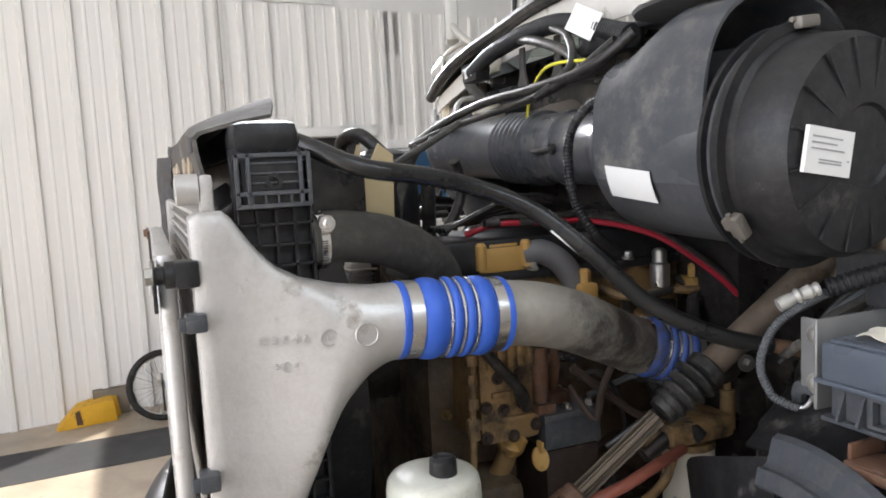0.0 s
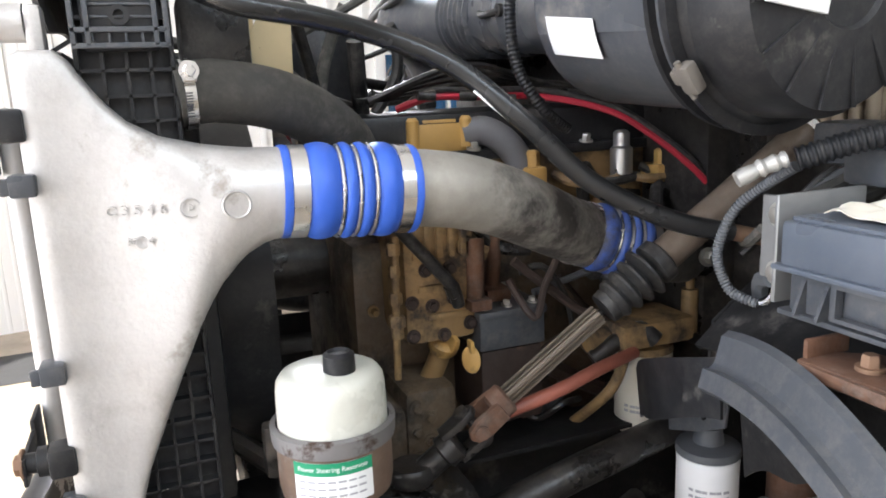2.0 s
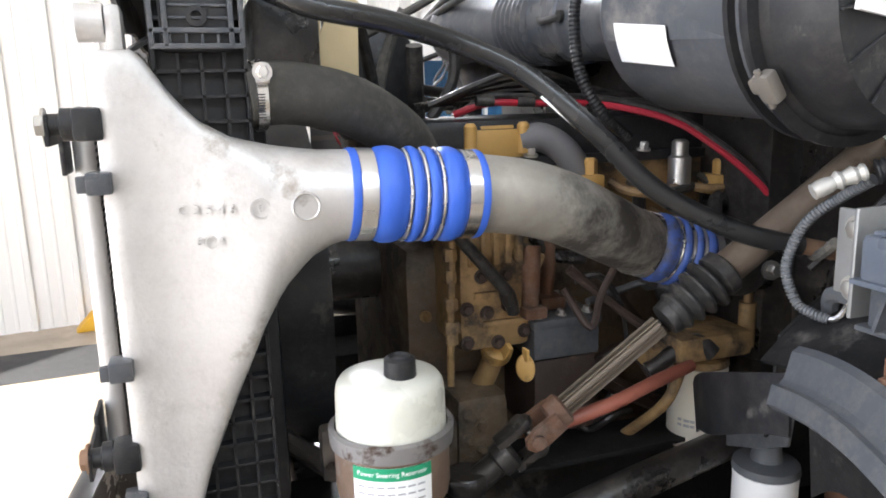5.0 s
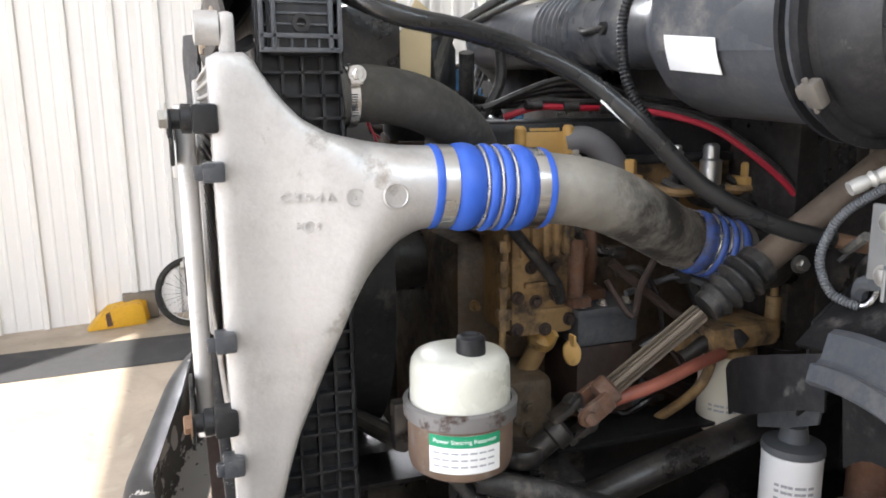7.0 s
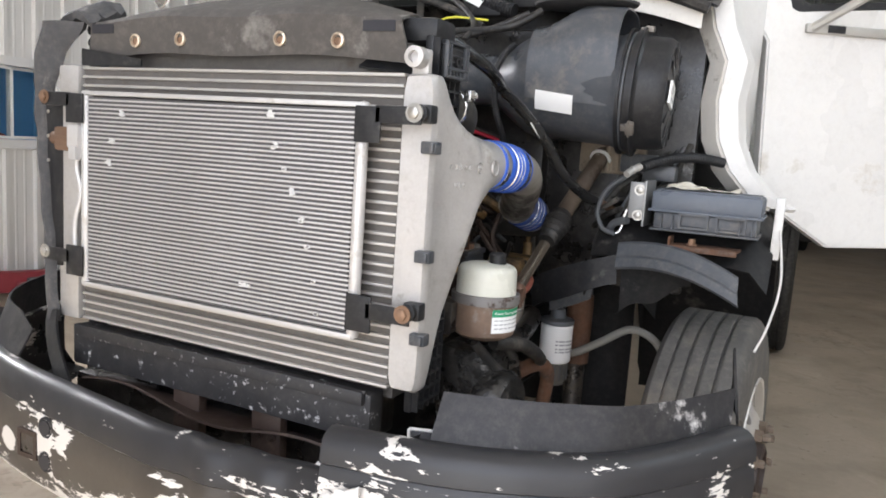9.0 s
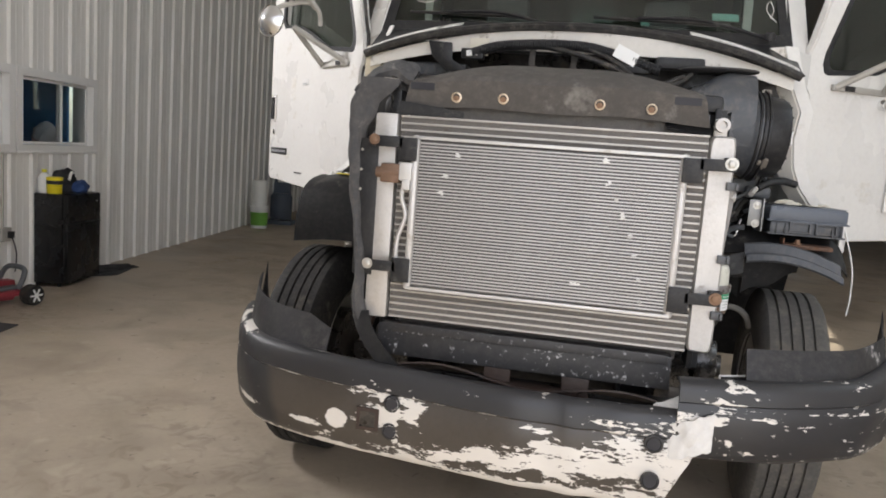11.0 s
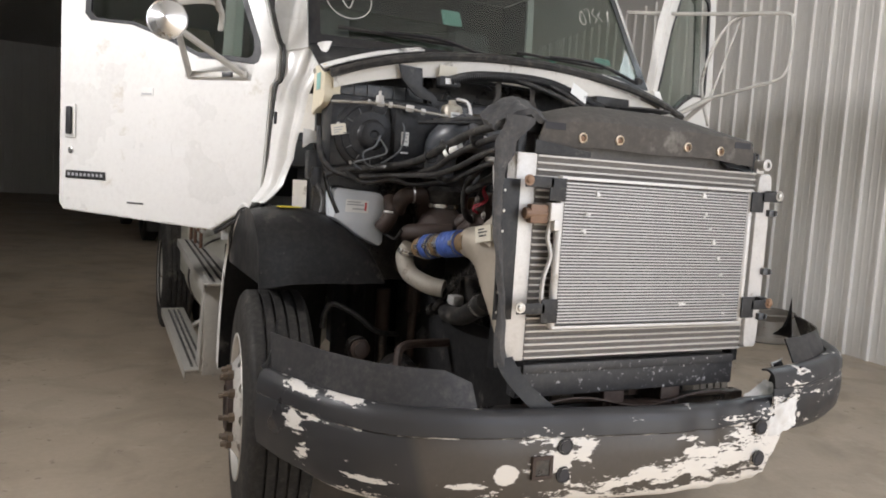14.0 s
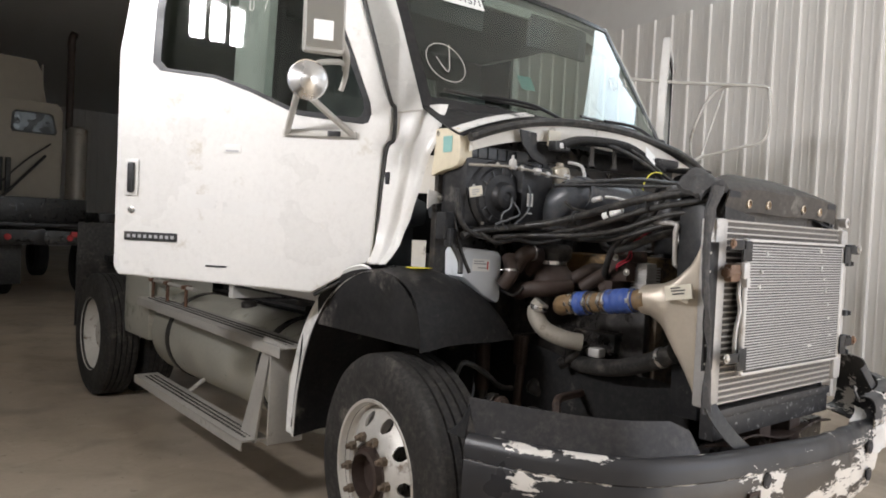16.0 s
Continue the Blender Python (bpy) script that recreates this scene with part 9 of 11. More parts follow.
sheet(bm, lambda u, v: Vector((-0.46 + 0.48 * u, 1.13 - 0.25 * v, 1.70 + 0.145 * math.sin(math.pi * min(1, 0.12 + 0.8 * u)) * math.sqrt(max(0.0, 1 - (v * 0.98) ** 2.4)) + 0.02 * math.sin(u * 12) * (1 - v))), 28, 14, 0.006)
dome = part("dome_cover", bm, material("dusty_brown_cover", (0.17, 0.145, 0.12), 0.75, vary=0.15, scale=5, bump=0.03, dirt=(0.28, 0.24, 0.19), dirt_amount=0.1, dirt_scale=7), truck, "dusty grey-brown moulded cover over the engine")
for pts, r in (([(-0.551, 0.76, 1.767), (-0.278, 0.74, 1.801), (-0.023, 0.74, 1.827), (0.207, 0.745, 1.832), (0.411, 0.755, 1.845), (0.50, 0.80, 1.90)], 0.011),
               ([(-0.614, 0.76, 1.756), (-0.33, 0.74, 1.778), (-0.026, 0.735, 1.796), (0.114, 0.74, 1.805), (0.315, 0.745, 1.825), (0.47, 0.78, 1.89)], 0.009)):
    hose("cover_hose", pts, r, RUBBER, dome)
# harness arching along the cowl
bm = B()
corrugated(bm, [(-0.42, 0.90, 1.955), (-0.30, 0.90, 1.99), (-0.10, 0.895, 2.005), (0.08, 0.895, 2.0), (0.22, 0.89, 1.965), (0.38, 0.88, 1.915)], 0.021, 0.003, 0.010)
harness = part("wiring_harness", bm, BLACK_PLASTIC, truck, "thick black ribbed wiring harness along the cowl")
hose("harness_branch", [(-0.10, 0.89, 1.995), (0.02, 0.87, 1.97), (0.18, 0.85, 1.92), (0.30, 0.83, 1.86)], 0.012, RUBBER, harness)
hose("harness_branch", [(0.08, 0.88, 1.99), (0.18, 0.86, 1.95), (0.28, 0.80, 1.87), (0.30, 0.7, 1.80)], 0.009, RUBBER, harness)
bm = B()
box(bm, (-0.47, 0.885, 1.93), (-0.37, 0.935, 1.975), 0.008)
plug = part("connector", bm, BLACK_PLASTIC, harness)
label_plate(plug, facing((-0.42, 0.884, 1.955), (1, 0, 0.12), (-0.12, 0, 1)), 0.05, 0.024, PAPER, [(-0.018, 0.004, 0.03), (-0.018, -0.005, 0.022)], GREY_INK)
for x in (-0.16, 0.02):
    bm = B()
    prism(bm, [(-0.028, 0), (0.028, 0), (0.012, 0.035), (0.012, 0.10), (-0.012, 0.10), (-0.012, 0.035)], 0.006, Matrix(((1, 0, 0, x), (0, 0, 1, 0.925), (0, 1, 0, 1.885), (0, 0, 0, 1))))
    part("harness_bracket", bm, SHROUD, harness)
bm = B()
box(bm, (-0.05, -0.03, 0), (0.05, 0.03, 0.001), 0, facing((0.235, 0.865, 1.972), (0.9, 0.05, -0.42), (0.35, 0.3, 0.85)))
part("paper_tag", bm, PAPER, harness, "white paper tag")
bm = B()
box(bm, (0.20, 0.87, 1.90), (0.34, 0.95, 1.955), 0.015)
box(bm, (0.36, 0.90, 1.93), (0.56, 0.98, 1.98), 0.015)
part("cowl_module", bm, BLACK_PLASTIC, harness)
# folded black bracket hanging from the cowl
bm = B()
prism(bm, [(-0.635, 2.01), (-0.525, 2.005), (-0.52, 1.93), (-0.47, 1.905), (-0.43, 1.86), (-0.44, 1.80), (-0.465, 1.80), (-0.475, 1.865), (-0.55, 1.885), (-0.615, 1.945)], 0.008, Matrix(((1, 0, 0, 0), (0, 0, 1, 0.955), (0, 1, 0, 0), (0, 0, 0, 1))), 0.002)
part("cowl_bracket", bm, BLACK_PLASTIC, truck, "folded black bracket hanging from the cowl")
bm = B()
box(bm, (-0.445, 0.955, 1.955), (-0.36, 0.965, 2.03), 0.002)
part("cowl_sticker", bm, BEIGE_PAPER, truck)
# cream fairing in the corner with a faded blue sticker
bm = B()
prism(bm, [(1.175, 1.99), (1.03, 1.985), (1.008, 1.965), (1.002, 1.85), (1.015, 1.822), (1.05, 1.81), (1.12, 1.80), (1.20, 1.775), (1.185, 1.86)], 0.075, Matrix(((0, 0, 1, -0.945), (1, 0, 0, 0), (0, 1, 0, 0), (0, 0, 0, 1))), 0.012)
fairing = part("corner_fairing", bm, material("yellowed_cream_plastic", (0.66, 0.59, 0.44), 0.5, vary=0.08, bump=0.01, dirt=(0.4, 0.33, 0.2), dirt_amount=0.08, dirt_scale=8), truck, "yellowed cream plastic fairing with faded sticker")
bm = B()
box(bm, (-0.03, -0.035, 0), (0.03, 0.035, 0.001), 0, facing((-0.9465, 1.085, 1.915), (0, -1, 0), (0, 0, 1)))
part("faded_sticker", bm, TEAL, fairing)
# washer bottle
bm = B()
prism(bm, [(-0.875, 1.455), (-0.855, 1.47), (-0.66, 1.455), (-0.632, 1.43), (-0.636, 1.235), (-0.652, 1.215), (-0.74, 1.255), (-0.82, 1.31), (-0.87, 1.34)], 0.13, Matrix(((1, 0, 0, 0), (0, 0, 1, 1.03), (0, 1, 0, 0), (0, 0, 0, 1))), 0.016)
washer = part("washer_bottle", bm, WASHER, truck, "translucent white washer bottle")
label_plate(washer, facing((-0.765, 1.0288, 1.392), (1, 0, -0.03), (0.03, 0, 1)), 0.105, 0.055, PAPER, [(-0.045, 0.017, 0.06), (-0.045, 0.006, 0.075), (-0.02, -0.012, 0.055)], GREY_INK)
bm = B()
box(bm, (0.035, -0.018, 0.0012), (0.043, 0.018, 0.0022), 0, facing((-0.765, 1.0288, 1.392), (1, 0, -0.03), (0.03, 0, 1)))
part("label_stripe", bm, RED_INK, washer)
bm = B()
lathe(bm, [(0.028, 0), (0.028, 0.02), (0.022, 0.024)], Matrix.Translation((-0.84, 1.09, 1.452)), 18)
part("bottle_cap", bm, BLACK_PLASTIC, washer)
hose("washer_hose", [(-0.63, 1.04, 1.28), (-0.60, 0.98, 1.26), (-0.59, 0.93, 1.30)], 0.008, RUBBER, washer)
# latch and strap hardware beside the bottle
bm = B()
box(bm, (-0.99, 1.03, 1.50), (-0.93, 1.09, 1.62), 0.01)
box(bm, (-0.975, 1.01, 1.47), (-0.935, 1.05, 1.55), 0.008)
part("hood_latch", bm, BLACK_PLASTIC, truck)
for pts, r in (([(-0.93, 1.04, 1.60), (-0.90, 1.02, 1.46), (-0.86, 1.00, 1.36)], 0.009), ([(-0.96, 1.03, 1.50), (-0.93, 0.99, 1.42), (-0.94, 0.97, 1.36)], 0.012), ([(-0.96, 1.0, 1.72), (-0.95, 0.98, 1.60), (-0.90, 0.97, 1.54), (-0.82, 0.96, 1.52)], 0.012)):
    hose("latch_cable", pts, r, RUBBER, truck)
# blue coolant hoses and the yellow elbow
silicone = None
for a, b, nm in (((-0.592, 0.325, 1.305), (-0.600, 0.455, 1.285), 4), ((-0.604, 0.535, 1.272), (-0.606, 0.605, 1.262), 2)):
    bm = B()
    m = toward(a, b)
    L = (Vector(b) - Vector(a)).length
    prof = [(0.042, 0)]
    for k in range(nm):
        c = L * (k + 0.5) / nm
        prof += [(0.044, c - L * 0.42 / nm), (0.0495, c - L * 0.2 / nm), (0.0495, c + L * 0.2 / nm), (0.044, c + L * 0.42 / nm)]
    lathe(bm, prof + [(0.042, L)], m, 28)
    silicone = part("blue_hose", bm, SHADED_BLUE, truck, "blue silicone charge air hose with steel clamps")
    d = Vector(b) - Vector(a)
    for s in (0.08, 0.93):
        clamp(silicone, Vector(a).lerp(Vector(b), s), d, 0.0465, 0.014)
bm = B()
tube(bm, [(-0.585, 0.28, 1.312), (-0.60, 0.46, 1.284), (-0.606, 0.62, 1.26), (-0.60, 0.68, 1.25), (-0.55, 0.73, 1.235)], 0.041, 20)
pipe = part("charge_elbow", bm, material("dirty_ochre_paint", (0.17, 0.105, 0.045), 0.55, vary=0.25, bump=0.03, dirt=(0.10, 0.075, 0.05), dirt_amount=0.3, dirt_scale=12), truck, "yellow painted charge air elbow")
for y, z in ((0.47, 1.283), (0.515, 1.276), (0.635, 1.257)):
    clamp(pipe, (-0.602, y, z), (0, 1, -0.13), 0.042, 0.013)
# bare exhaust pipe
bm = B()
tube(bm, [(-0.595, 0.81, 1.245), (-0.61, 0.83, 1.195), (-0.60, 0.78, 1.13), (-0.55, 0.70, 1.095), (-0.50, 0.655, 1.085)], 0.037, 20)
exh = part("coolant_pipe", bm, material("chalky_grey_pipe", (0.29, 0.265, 0.225), 0.6, metal=0.2, vary=0.15, scale=5, bump=0.03, dirt=(0.18, 0.15, 0.12), dirt_amount=0.1, dirt_scale=7), truck, "bare grey bent metal pipe")
clamp(exh, (-0.603, 0.822, 1.222), (-0.1, 0.2, -1), 0.038, 0.022)
# turbocharger and manifold
bm = B()
m = toward((-0.40, 0.92, 1.30), (-0.40, 0.92, 1.6))
lathe(bm, [(0.03, -0.02), (0.10, -0.01), (0.115, 0.03), (0.095, 0.07), (0.07, 0.085), (0.06, 0.10), (0.058, 0.13)], m, 28)
tube(bm, [(-0.40, 0.82, 1.31), (-0.50, 0.86, 1.30), (-0.55, 0.94, 1.29), (-0.52, 1.02, 1.27)], 0.038, 16)
turbo = part("turbocharger", bm, BROWN_METAL, truck, "brown heat-stained turbocharger and manifold")
clamp(turbo, (-0.40, 0.92, 1.415), (0, 0, 1), 0.062, 0.018)
bm = B()
lathe(bm, [(0.062, 0), (0.078, 0.02), (0.082, 0.06), (0.06, 0.08)], toward((-0.40, 0.92, 1.42), (-0.40, 0.92, 1.6)), 28)
part("turbo_inlet", bm, RUBBER, turbo)
bm = B()
tube(bm, [(-0.60, 0.98, 1.38), (-0.585, 0.95, 1.44), (-0.54, 0.93, 1.46), (-0.48, 0.95, 1.44), (-0.46, 1.0, 1.36)], 0.036, 16)
tube(bm, [(-0.66, 1.0, 1.30), (-0.63, 0.97, 1.36), (-0.62, 1.0, 1.44)], 0.034, 14)
part("exhaust_manifold", bm, BROWN_METAL, turbo)
clamp(turbo, (-0.545, 0.931, 1.458), (0.8, -0.15, 0.05), 0.037, 0.008)
clamp(turbo, (-0.628, 0.975, 1.372), (0.15, 0.1, 1), 0.035, 0.008)
bm = B()
lathe(bm, [(0.03, 0), (0.056, 0.004), (0.058, 0.06), (0.052, 0.07)], toward((-0.40, 0.92, 1.345), (-0.40, 0.92, 1.6)), 24)
part("turbo_collar", bm, ENGINE, turbo)
for k, y in enumerate((0.55, 0.66, 0.77)):
    bm = B()
    tube(bm, [(-0.22, y, 1.38), (-0.30, y + 0.01, 1.39), (-0.36, y + 0.05, 1.35), (-0.38, y + 0.10, 1.31)], 0.032, 12)
    box(bm, (-0.25, y - 0.045, 1.34), (-0.235, y + 0.045, 1.42), 0.006)
    part("manifold_runner", bm, BROWN_METAL, turbo)
bm = B()
box(bm, (-0.42, 0.50, 1.36), (-0.27, 0.60, 1.47), 0.012)
box(bm, (-0.40, 0.48, 1.44), (-0.30, 0.62, 1.49), 0.012)
box(bm, (-0.46, 0.54, 1.31), (-0.30, 0.58, 1.36), 0.008)
alt = part("belt_drive_housing", bm, BROWN_METAL, truck, "brown cast accessory housing on the engine")
for y, z in ((0.50, 1.40), (0.56, 1.46), (0.60, 1.38)):
    bm = B()
    bolt(bm, (-0.42, y, z), (-1, 0, 0), 0.010)
    part("housing_bolt", bm, BOLT, alt)
bm = B()
box(bm, (-0.35, 0.45, 1.31), (-0.27, 0.51, 1.44), 0.01)
alternator = part("alternator", bm, ALUMINIUM, alt, "finned aluminium alternator")
for k in range(9):
    bm = B()
    box(bm, (-0.36, 0.44, 1.32 + 0.012 * k), (-0.26, 0.52, 1.326 + 0.012 * k), 0.001)
    part("alternator_fin", bm, ALUMINIUM, alternator)
# dark side of the engine below
bm = B()
box(bm, (-0.30, 0.48, 0.78), (-0.245, 1.12, 1.28), 0.02)
box(bm, (-0.34, 0.60, 0.90), (-0.26, 0.85, 1.12), 0.03)
part("side_cover", bm, GRIME, engine)
for k in range(10):
    bm = B()
    bolt(bm, (-0.30, 0.52 + 0.06 * k, 1.25 if k % 2 else 0.82), (-1, 0, 0), 0.010)
    part("side_cover_bolt", bm, GRIME, engine)
bm = B()
lathe(bm, [(0.05, 0), (0.055, 0.01), (0.055, 0.17), (0.04, 0.19), (0, 0.19)], toward((-0.33, 0.95, 0.94), (-0.42, 0.97, 0.80)), 24)
part("oil_filter", bm, GRIME, engine)
# lower radiator hose, steering linkage and rusty brackets
lr = hose("lower_hose", [(-0.57, 0.16, 1.12), (-0.555, 0.28, 1.065), (-0.51, 0.48, 1.005), (-0.46, 0.70, 0.985), (-0.36, 0.80, 1.0)], 0.036, RUBBER, truck, "dusty black lower radiator hose", 14)
clamp(lr, (-0.562, 0.215, 1.095), (0.1, 1, -0.4), 0.038, 0.014)
bm = B()
tube(bm, [(-0.44, 0.68, 0.855), (-0.55, 0.65, 0.862), (-0.64, 0.63, 0.866), (-0.685, 0.615, 0.858), (-0.705, 0.60, 0.83), (-0.735, 0.55, 0.70)], 0.018, 8)
part("rusty_bracket", bm, BROWN_METAL, truck, "rusty bent steel bracket")
bm = B()
rod(bm, (-0.47, 1.05, 0.70), (-0.46, 1.03, 1.06), 0.022)
box(bm, (-0.50, 1.02, 0.92), (-0.43, 1.06, 1.06), 0.006)
part("rusty_strut", bm, BROWN_METAL, truck)
bm = B()
lathe(bm, [(0.075, 0), (0.085, 0.02), (0.085, 0.14), (0.06, 0.17), (0, 0.17)], toward((-0.62, 0.84, 0.70), (-0.66, 0.62, 0.70)), 28)
part("brake_chamber", bm, GRIME, truck)
bm = B()
sheet(bm, lambda u, v: Vector((-0.445 - 0.01 * math.sin(u * 5), 0.16 + 1.16 * u, 0.56 + (0.40 + 0.07 * u + 0.012 * math.sin(u * 11)) * v)), 20, 6, 0.006)
part("inner_splash", bm, LINER, truck, "black inner splash sheet along the frame")
bm = B()
rod(bm, (-0.475, 0.60, 1.125), (-0.50, 0.73, 0.99), 0.017)
rod(bm, (-0.50, 0.73, 0.99), (-0.505, 0.76, 0.975), 0.026)
part("drop_link", bm, GRIME, truck)
bm = B()
box(bm, (-0.50, 0.56, 1.03), (-0.45, 0.62, 1.07), 0.01)
part("link_end", bm, ALUMINIUM, truck)
bm = B()
rod(bm, (-0.55, 1.21, 0.52), (-0.55, 1.21, 0.90), 0.028, seg=20)
shock = part("shock_absorber", bm, GRIME, truck, "rust-eaten shock absorber")
bm = B()
rod(bm, (-0.55, 1.21, 0.78), (-0.55, 1.21, 1.0), 0.034, seg=22)
part("dust_tube", bm, BROWN_METAL, shock)
bm = B()
lathe(bm, [(0.02, 0), (0.040, 0.004), (0.043, 0.02), (0.03, 0.026), (0.03, 0.036), (0.012, 0.04)], toward((-0.78, 0.86, 0.80), (-0.79, 0.5, 0.82)), 24)
king = part("brake_spring", bm, BROWN_METAL, truck, "rusty round brake spring end")
for k in range(4):
    bm = B()
    lathe(bm, [(0.044 + 0.005 * math.cos(a), 0.012 * k - 0.05 + 0.006 * math.sin(a)) for a in [q * math.pi / 4 for q in range(9)]], toward((-0.78, 0.86, 0.80), (-0.79, 0.5, 0.82)), 24, closed=False)
    part("spring_coil", bm, GRIME, king)
hose("brake_hose", [(-0.90, 1.02, 0.86), (-0.89, 1.01, 0.935), (-0.855, 1.0, 0.967), (-0.76, 0.98, 0.92), (-0.67, 0.965, 0.85), (-0.56, 1.0, 0.825)], 0.012, RUBBER, truck, "dusty brake hose loop")
# black hose bundle sweeping from the heater to the radiator
bundle = hose("heater_hose", [(-0.54, 0.09, 1.735), (-0.59, 0.30, 1.70), (-0.60, 0.50, 1.655), (-0.62, 0.72, 1.60), (-0.70, 0.92, 1.565), (-0.86, 0.97, 1.545), (-0.93, 0.98, 1.52)], 0.016, RUBBER, truck, "black heater hose tied with looms", 12)
for pts, r in (([(-0.53, 0.08, 1.70), (-0.57, 0.28, 1.665), (-0.60, 0.45, 1.615), (-0.58, 0.65, 1.57), (-0.60, 0.88, 1.545)], 0.0122),
               ([(-0.50, 0.10, 1.66), (-0.55, 0.25, 1.635), (-0.59, 0.42, 1.575), (-0.60, 0.62, 1.545), (-0.66, 0.86, 1.535), (-0.80, 0.92, 1.52)], 0.0108),
               ([(-0.47, 0.12, 1.62), (-0.52, 0.26, 1.60), (-0.56, 0.40, 1.555), (-0.54, 0.58, 1.53), (-0.48, 0.82, 1.54)], 0.0115),
               ([(-0.38, 0.20, 1.60), (-0.46, 0.32, 1.56), (-0.50, 0.46, 1.50), (-0.44, 0.60, 1.50), (-0.36, 0.70, 1.56)], 0.0158),
               ([(-0.54, 0.30, 1.70), (-0.57, 0.42, 1.68), (-0.58, 0.55, 1.65), (-0.52, 0.72, 1.66), (-0.45, 0.86, 1.72)], 0.0072),
               ([(-0.44, 0.40, 1.64), (-0.50, 0.50, 1.52), (-0.46, 0.58, 1.40), (-0.38, 0.62, 1.36)], 0.0144),
               ([(-0.36, 0.42, 1.60), (-0.40, 0.52, 1.54), (-0.39, 0.60, 1.45), (-0.32, 0.62, 1.40)], 0.0130),
               ([(-0.86, 0.97, 1.55), (-0.78, 0.93, 1.50), (-0.66, 0.92, 1.515), (-0.56, 0.90, 1.50), (-0.44, 0.86, 1.52)], 0.0101)):
    hose("loom", pts, r, RUBBER, bundle)
bm = B()
lathe(bm, [(0.010, 0), (0.0165, 0.004), (0.0165, 0.085), (0.010, 0.09)], toward((-0.60, 0.50, 1.625), (-0.575, 0.40, 1.665)), 16)
sleeve = part("white_sleeve", bm, PAPER, bundle, "white printed sleeve on a hose")
bm = B()
box(bm, (0.0160, -0.004, 0.02), (0.0172, 0.004, 0.07), 0, toward((-0.60, 0.50, 1.625), (-0.575, 0.40, 1.665)))
part("print", bm, GREY_INK, sleeve)
bm = B()
lathe(bm, [(0.010, 0), (0.012, 0.01), (0.012, 0.04), (0.008, 0.045)], toward((-0.47, 0.66, 1.70), (-0.46, 0.60, 1.715)), 10)
tube(bm, [(-0.46, 0.60, 1.715), (-0.44, 0.55, 1.71), (-0.41, 0.50, 1.69)], 0.007, 8)
part("pipe_fitting", bm, BRIGHT_ALU, bundle)
for k in range(3):
    bm = B()
    lathe(bm, [(0.029, -0.004), (0.031, 0), (0.029, 0.004)], toward((-0.575 - 0.012 * k, 0.30 + 0.17 * k, 1.675 - 0.028 * k), (-0.59 - 0.012 * k, 0.50 + 0.17 * k, 1.64 - 0.028 * k)), 16)
    part("cable_tie", bm, BLACK_PLASTIC, bundle)
# bent aluminium lines with a teal connector
lines = hose("bent_line", [(-0.53, 0.30, 1.61), (-0.545, 0.20, 1.605), (-0.55, 0.195, 1.57), (-0.535, 0.20, 1.47), (-0.52, 0.195, 1.445), (-0.44, 0.16, 1.42)], 0.0095, ALUMINIUM, truck, "bent aluminium refrigerant lines")
hose("bent_line", [(-0.50, 0.22, 1.57), (-0.51, 0.19, 1.52), (-0.50, 0.17, 1.49), (-0.42, 0.14, 1.47)], 0.008, ALUMINIUM, lines)
bm = B()
lathe(bm, [(0.012, 0), (0.020, 0.005), (0.020, 0.035), (0.014, 0.045)], toward((-0.455, 0.19, 1.50), (-0.445, 0.19, 1.60)), 14)
part("teal_connector", bm, material("teal_plastic", (0.02, 0.20, 0.17), 0.4, vary=0.1, bump=0.0), lines)
for k in range(2):
    hose("red_wire", [(-0.40, 0.40 + 0.02 * k, 1.58), (-0.45, 0.46, 1.52 - 0.015 * k), (-0.42, 0.48 + 0.02 * k, 1.46), (-0.46, 0.52, 1.42 + 0.01 * k), (-0.40, 0.56, 1.40)], 0.0032, RED, truck, seg=6)
# black surge canister
bm = B()
lathe(bm, [(0.0, 0), (0.07, 0.0), (0.085, 0.02), (0.085, 0.20), (0.07, 0.235), (0.03, 0.25), (0.0, 0.25)], Matrix.Translation((-0.10, 0.50, 1.48)), 28, closed=False)
canister = part("canister", bm, BLACK_PLASTIC, truck, "black plastic canister above the engine")
hose("canister_hose", [(-0.10, 0.50, 1.72), (-0.16, 0.46, 1.77), (-0.26, 0.44, 1.74), (-0.30, 0.50, 1.62), (-0.28, 0.60, 1.54)], 0.017, RUBBER, canister)
# paper label on the passenger tank
label_plate(truck, facing((-0.608, 0.125, 1.345), (0.1, -1, -0.28), (0.05, -0.28, 1)), 0.075, 0.042, BEIGE_PAPER, [(-0.03, 0.010, 0.04), (-0.03, 0.0, 0.055), (-0.01, -0.011, 0.03)], GREY_INK)


